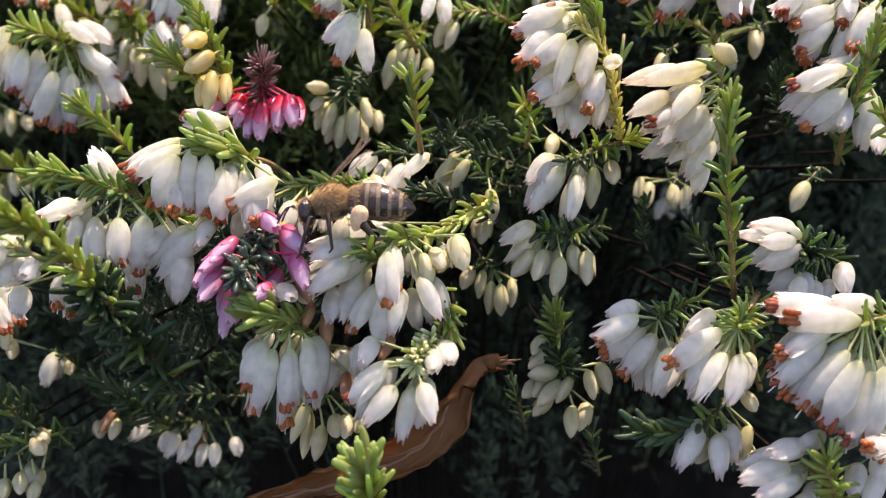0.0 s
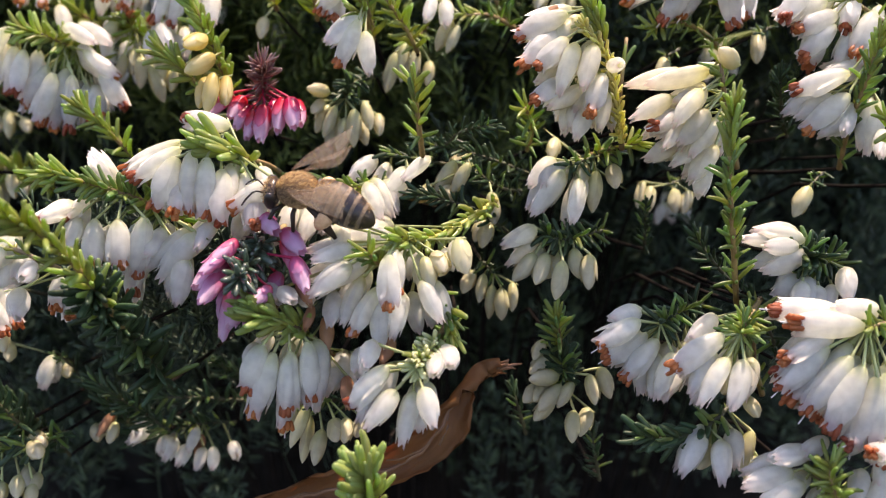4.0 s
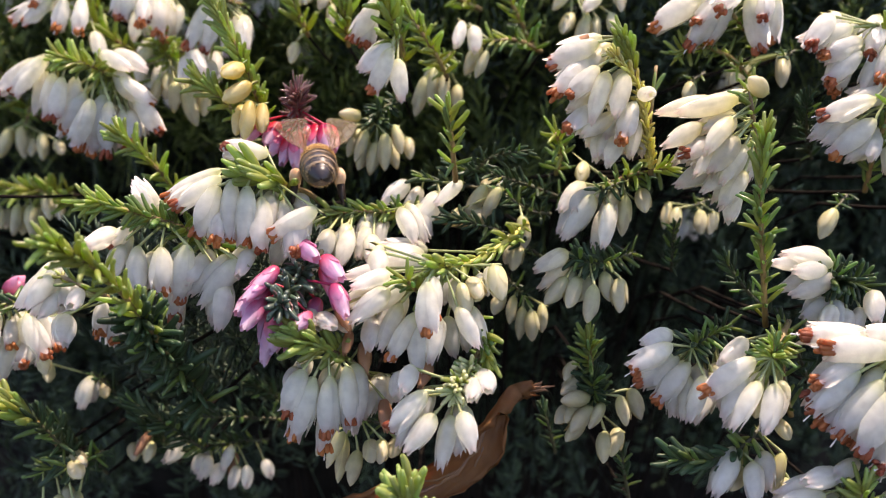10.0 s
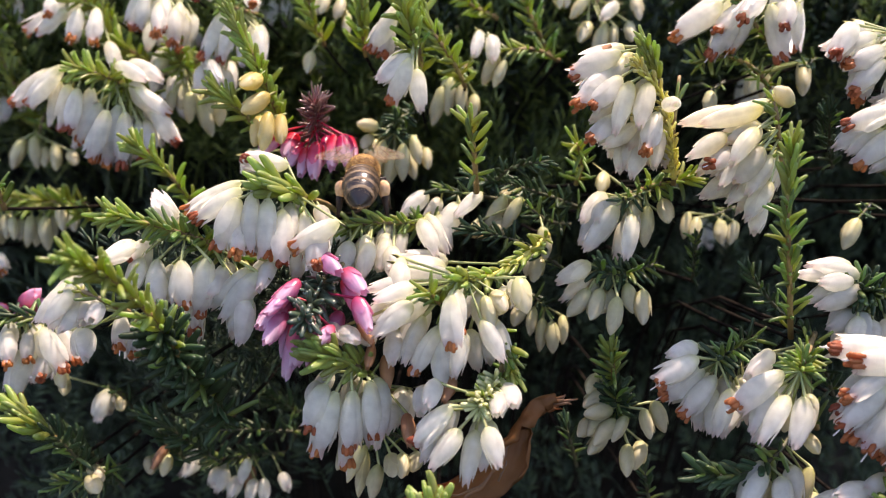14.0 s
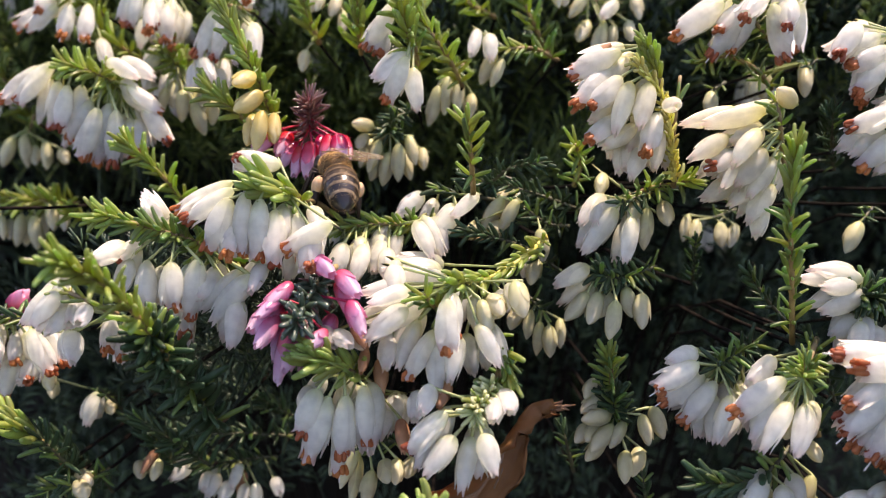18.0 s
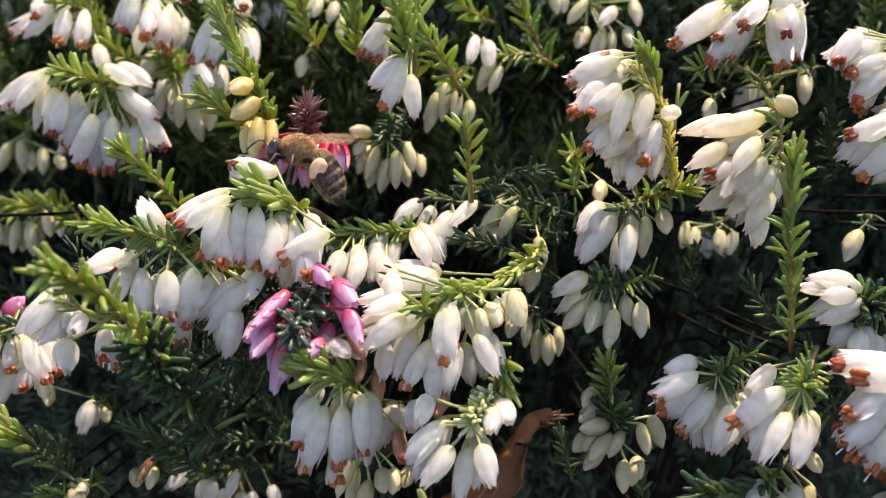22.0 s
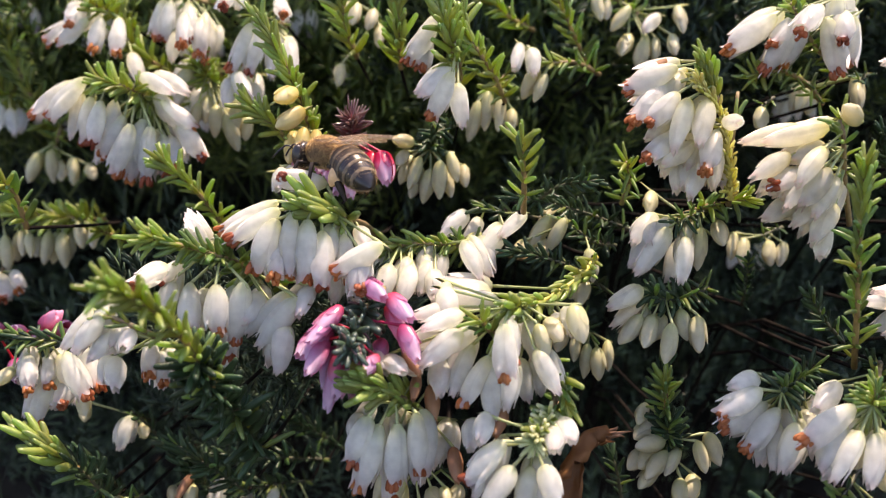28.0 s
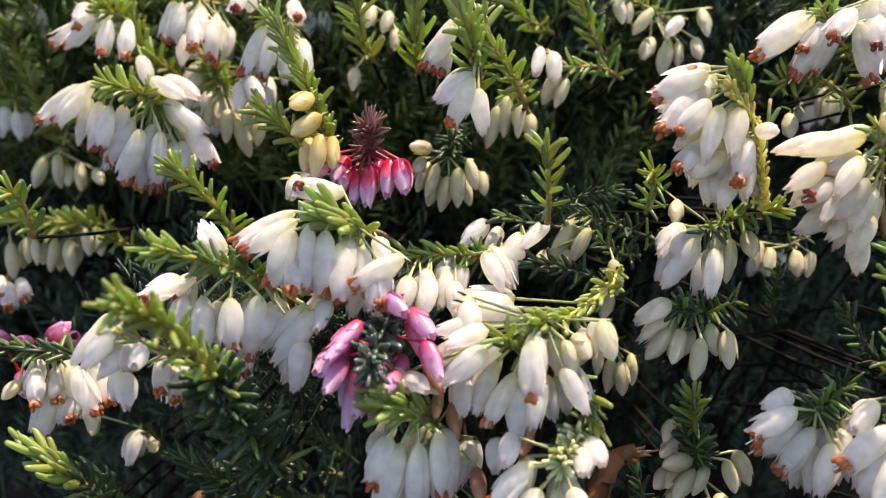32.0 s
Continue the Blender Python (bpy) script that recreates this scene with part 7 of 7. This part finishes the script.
def motions():
    walk(bee, [
        (0, bee_pose((-5.54, -12.46, 165.13), (-0.981, -0.066, -0.180), (-0.191, 0.289, 0.938))),
        (0.5, bee_pose((-3.99, -12.39, 166.37), (-0.969, -0.170, 0.177), (0.144, 0.188, 0.972))),
        (1, bee_pose((-3.48, -11.98, 166.37), (-0.945, 0.136, 0.297), (0.300, 0.009, 0.954))),
        (1.5, bee_pose((-4.32, -11.97, 166.40), (-0.928, 0.154, 0.341), (0.332, -0.079, 0.940))),
        (2, bee_pose((-5.44, -12.07, 166.20), (-0.989, 0.067, 0.135), (0.124, -0.139, 0.982))),
        (2.5, bee_pose((-5.83, -11.98, 166.40), (-0.995, 0.048, 0.089), (0.082, -0.139, 0.987))),
        (3, bee_pose((-7.08, -12.05, 166.24), (-0.997, -0.019, -0.074), (-0.066, -0.280, 0.958))),
        (3.5, bee_pose((-8.12, -12.10, 166.17), (-0.998, -0.012, -0.059), (-0.046, -0.480, 0.876))),
        (5.5, bee_pose((-11.32, -10.12, 169.11), (-0.938, 0.141, 0.316), (0.234, -0.414, 0.879))),
        (6, bee_pose((-11.92, -10.07, 169.59), (-0.967, 0.254, -0.033), (-0.189, -0.620, 0.762))),
        (6.5, bee_pose((-11.41, -9.68, 169.80), (-0.843, 0.531, -0.091), (-0.325, -0.366, 0.872))),
        (7, bee_pose((-11.09, -9.11, 170.38), (-0.583, 0.813, 0.007), (-0.038, -0.036, 0.999))),
        (7.5, bee_pose((-10.96, -8.81, 170.95), (-0.563, 0.826, -0.024), (-0.035, 0.005, 0.999))),
        (8, bee_pose((-10.82, -8.88, 170.53), (-0.591, 0.805, -0.048), (-0.083, -0.001, 0.997))),
        (8.5, bee_pose((-11.91, -8.73, 171.43), (-0.185, 0.969, 0.165), (-0.053, -0.177, 0.983))),
        (9, bee_pose((-11.40, -6.88, 170.34), (-0.141, 0.968, 0.208), (0.031, -0.206, 0.978))),
        (9.5, bee_pose((-11.37, -4.62, 169.95), (-0.061, 0.998, -0.012), (-0.010, 0.012, 1.000))),
        (10, bee_pose((-12.04, -0.45, 169.10), (-0.101, 0.968, -0.231), (0.002, 0.232, 0.973))),
        (10.5, bee_pose((-11.35, -0.33, 169.19), (-0.013, 0.990, -0.141), (-0.003, 0.141, 0.990))),
        (11, bee_pose((-10.75, -0.29, 169.31), (-0.013, 0.998, -0.059), (-0.004, 0.059, 0.998))),
        (11.5, bee_pose((-9.66, -0.27, 169.37), (0.064, 0.995, -0.071), (0.009, 0.071, 0.997))),
        (12, bee_pose((-9.66, -0.68, 168.63), (0.193, 0.962, -0.195), (-0.163, 0.228, 0.960))),
        (12.5, bee_pose((-9.99, 1.49, 168.23), (0.132, 0.972, -0.194), (-0.081, 0.206, 0.975))),
        (13, bee_pose((-9.48, 1.68, 168.73), (0.026, 0.991, -0.132), (0.001, 0.132, 0.991))),
        (13.5, bee_pose((-9.64, 1.69, 168.76), (-0.026, 0.991, -0.133), (-0.001, 0.133, 0.991))),
        (14, bee_pose((-9.48, 1.60, 168.65), (-0.039, 0.990, -0.134), (-0.002, 0.134, 0.991))),
        (14.5, bee_pose((-9.57, 1.51, 168.54), (-0.026, 0.990, -0.136), (-0.002, 0.136, 0.991))),
        (16.5, bee_pose((-10.35, 5.62, 167.37), (0.001, 0.988, -0.154), (-0.004, 0.154, 0.988))),
        (17, bee_pose((-9.82, 6.72, 167.39), (0.096, 0.980, -0.177), (-0.005, 0.178, 0.984))),
        (17.5, bee_pose((-10.83, 6.86, 167.46), (-0.174, 0.984, -0.034), (0.079, 0.048, 0.996))),
        (18, bee_pose((-12.47, 5.26, 167.91), (-0.369, 0.929, -0.020), (0.222, 0.110, 0.969))),
        (18.5, bee_pose((-12.82, 6.16, 168.03), (-0.837, 0.541, -0.075), (0.090, 0.272, 0.958))),
        (19, bee_pose((-13.55, 4.89, 168.99), (-1.000, 0.013, 0.022), (0.024, 0.187, 0.982))),
        (19.5, bee_pose((-13.28, 5.56, 169.38), (-0.982, 0.075, 0.175), (0.188, 0.227, 0.956))),
        (20, bee_pose((-14.03, 5.51, 169.87), (-0.985, 0.068, 0.157), (0.170, 0.276, 0.946))),
        (20.5, bee_pose((-14.15, 5.24, 169.72), (-0.979, 0.079, 0.185), (0.201, 0.319, 0.926))),
        (21, bee_pose((-15.19, 5.02, 169.83), (-0.979, 0.081, 0.189), (0.206, 0.364, 0.908))),
        (21.5, bee_pose((-15.46, 4.92, 170.38), (-0.985, 0.069, 0.157), (0.171, 0.366, 0.915))),
        (22, bee_pose((-16.21, 4.69, 170.93), (-0.985, -0.054, 0.166), (0.136, 0.361, 0.922))),
        (22.5, bee_pose((-16.35, 4.46, 171.30), (-0.965, 0.019, 0.263), (0.252, 0.363, 0.897))),
        (23, bee_pose((-16.33, 4.52, 171.71), (-0.945, 0.048, 0.323), (0.318, 0.360, 0.877))),
        (23.5, bee_pose((-16.63, 4.00, 171.73), (-0.945, -0.058, 0.323), (0.280, 0.370, 0.886))),
        (24, bee_pose((-17.08, 3.84, 171.87), (-0.962, -0.075, 0.262), (0.218, 0.364, 0.905))),
        (24.5, bee_pose((-17.28, 3.86, 171.84), (-0.965, 0.060, 0.254), (0.258, 0.358, 0.897))),
        (25, bee_pose((-16.90, 3.53, 171.66), (-0.983, 0.070, 0.169), (0.181, 0.268, 0.946))),
        (25.5, bee_pose((-16.66, 2.50, 171.65), (-0.971, 0.233, 0.062), (0.109, 0.193, 0.975))),
        (27.5, bee_pose((-18.17, 0.32, 173.24), (-0.976, 0.217, -0.017), (0.014, 0.141, 0.990))),
        (28, bee_pose((-17.66, 0.39, 172.96), (-0.940, 0.341, 0.010), (0.067, 0.157, 0.985))),
        (28.5, bee_pose((-17.71, 0.64, 173.29), (-0.913, 0.408, -0.010), (0.068, 0.176, 0.982))),
        (29, bee_pose((-17.59, 0.80, 173.35), (-0.876, 0.482, 0.016), (0.112, 0.171, 0.979))),
        (29.5, bee_pose((-18.27, 0.84, 173.77), (-0.915, 0.402, 0.047), (0.117, 0.150, 0.982))),
        (30, bee_pose((-17.79, 0.01, 174.15), (-0.899, 0.421, 0.124), (0.157, 0.044, 0.987))),
        (30.3, bee_pose((-18.37, 2.21, 174.07), (-0.907, 0.355, 0.227), (0.211, -0.084, 0.974))),
        (30.5, bee_pose((-18.40, 0.92, 174.64), (-0.837, 0.420, 0.351), (0.293, -0.197, 0.935))),
        (30.7, bee_pose((-19.16, -0.29, 175.99), (-0.877, 0.277, 0.393), (0.291, -0.346, 0.892))),
        (30.9, bee_pose((-19.68, -2.10, 177.29), (-0.846, 0.205, 0.493), (0.351, -0.483, 0.802))),
        (31, bee_pose((-20.74, -2.65, 178.59), (-0.818, 0.210, 0.535), (0.333, -0.586, 0.739))),
        (31.1, bee_pose((-22.10, -2.03, 179.79), (-0.780, 0.228, 0.583), (0.348, -0.616, 0.707))),
        (31.2, bee_pose((-24.15, -2.53, 181.41), (-0.782, 0.227, 0.580), (0.331, -0.638, 0.695))),
        (31.3, bee_pose((-26.40, -2.10, 182.19), (-0.768, 0.234, 0.596), (0.340, -0.640, 0.689))),
        (31.4, bee_pose((-29.84, -1.55, 183.31), (-0.791, 0.223, 0.570), (0.324, -0.636, 0.700))),
        (31.5, bee_pose((-33.91, -0.82, 184.86), (-0.799, 0.220, 0.560), (0.318, -0.635, 0.704))),
        (31.6, bee_pose((-38.40, 0.02, 186.76), (-0.799, 0.220, 0.560), (0.318, -0.635, 0.704))),
        (31.8, bee_pose((-47.94, 1.90, 191.08), (-0.799, 0.220, 0.560), (0.319, -0.635, 0.704))),
        (32, bee_pose((-58.15, 3.90, 195.71), (-0.799, 0.220, 0.560), (0.319, -0.635, 0.704))),
    ])
    # the abdomen swings on the waist: its own way ahead, in the bee's space
    walk(abdomen, [
        (0, swung((0.972, -0.024, 0.232))),
        (0.5, swung((0.899, -0.292, 0.326))),
        (1, swung((0.972, -0.084, 0.220))),
        (1.5, swung((0.994, -0.045, 0.094))),
        (2, swung((0.957, -0.147, 0.250))),
        (2.5, swung((0.921, -0.198, 0.335))),
        (3, swung((0.861, -0.319, 0.395))),
        (3.5, swung((0.918, -0.309, 0.247))),
        (5.5, swung((0.827, -0.403, 0.391))),
        (6, swung((0.650, -0.589, 0.480))),
        (6.5, swung((0.623, -0.308, 0.719))),
        (7, swung((0.587, 0.214, 0.781))),
        (7.5, swung((0.557, 0.250, 0.792))),
        (8, swung((0.534, 0.169, 0.828))),
        (8.5, swung((0.702, -0.005, 0.713))),
        (9, swung((0.706, 0.184, 0.684))),
        (9.5, swung((0.945, 0.033, 0.326))),
        (10, swung((0.989, 0.084, 0.121))),
        (10.5, swung((0.948, 0.056, 0.312))),
        (11, swung((0.937, -0.013, 0.349))),
        (11.5, swung((0.930, -0.054, 0.365))),
        (12, swung((0.965, -0.207, 0.163))),
        (12.5, swung((0.973, -0.137, 0.184))),
        (13, swung((0.963, -0.054, 0.264))),
        (13.5, swung((0.970, -0.026, 0.240))),
        (14, swung((0.965, -0.018, 0.260))),
        (14.5, swung((0.971, 0.023, 0.238))),
        (16.5, swung((0.993, 0.030, 0.110))),
        (17, swung((0.980, -0.163, 0.113))),
        (17.5, swung((0.946, -0.090, 0.312))),
        (18, swung((0.945, -0.087, 0.316))),
        (18.5, swung((0.772, -0.357, 0.525))),
        (19, swung((0.593, -0.319, 0.740))),
        (19.5, swung((0.675, -0.271, 0.686))),
        (20, swung((0.699, -0.070, 0.711))),
        (20.5, swung((0.693, 0.258, 0.673))),
        (21, swung((0.738, 0.289, 0.609))),
        (21.5, swung((0.695, 0.290, 0.658))),
        (22, swung((0.670, 0.101, 0.735))),
        (22.5, swung((0.761, 0.111, 0.639))),
        (23, swung((0.771, -0.004, 0.637))),
        (23.5, swung((0.769, -0.077, 0.635))),
        (24, swung((0.715, -0.068, 0.695))),
        (24.5, swung((0.789, 0.075, 0.609))),
        (25, swung((0.634, 0.200, 0.747))),
        (25.5, swung((0.665, -0.006, 0.747))),
        (27.5, swung((0.793, -0.558, 0.247))),
        (28, swung((0.797, -0.530, 0.290))),
        (28.5, swung((0.853, -0.509, 0.113))),
        (29, swung((0.854, -0.489, 0.176))),
        (29.5, swung((0.866, -0.471, 0.169))),
        (30, swung((0.862, -0.502, 0.072))),
        (30.3, swung((0.902, -0.430, 0.045))),
        (30.5, swung((0.948, -0.311, -0.074))),
        (30.7, swung((0.952, -0.301, 0.054))),
        (30.9, swung((0.905, -0.362, -0.222))),
        (31, swung((0.970, -0.210, -0.120))),
        (31.1, swung((0.973, -0.176, -0.151))),
        (31.2, swung((0.990, -0.127, -0.059))),
        (31.3, swung((0.994, -0.087, -0.072))),
        (31.4, swung((0.990, -0.132, -0.052))),
        (31.5, swung((0.988, -0.148, -0.039))),
        (31.6, swung((0.988, -0.148, -0.039))),
        (31.8, swung((0.988, -0.148, -0.039))),
        (32, swung((0.988, -0.148, -0.039))),
    ])
    for w, at, s, name in wings:
        extra = 0 if name == "forewing" else 10
        rest = [(0, 150, 34, 14), (1, 152, 18, 14), (2, 156, 8, 14), (3, 148, 8, 14), (3.5, 140, 10, 14), (5.5, 148, 20, 14), (7, 148, 30, 24), (8.5, 152, 28, 36), (10, 156, 20, 44), (11.5, 158, 12, 40), (12.5, 156, 15, 40), (14, 154, 8, 36), (17, 154, 10, 36), (18, 167, 14, 14), (20, 162, 6, 14), (23, 164, 6, 14), (28, 160, 4, 14), (29.5, 152, 6, 20), (30.1, 146, 8, 24)]
        rows = [(t, wing_pose(at, s, sw + extra, lift, pitch)) for t, sw, lift, pitch in rest]
        for k in range(55):
            t = 30.3 + k / 30
            up = k % 2 == 0
            rows.append((t, wing_pose(at, s, 112 + extra if up else 104 + extra, 52 if up else 2, 62 if up else 48)))
        rows.append((32.2, wing_pose(at, s, 110 + extra, 20, 0)))
        walk(w, rows)


motions()
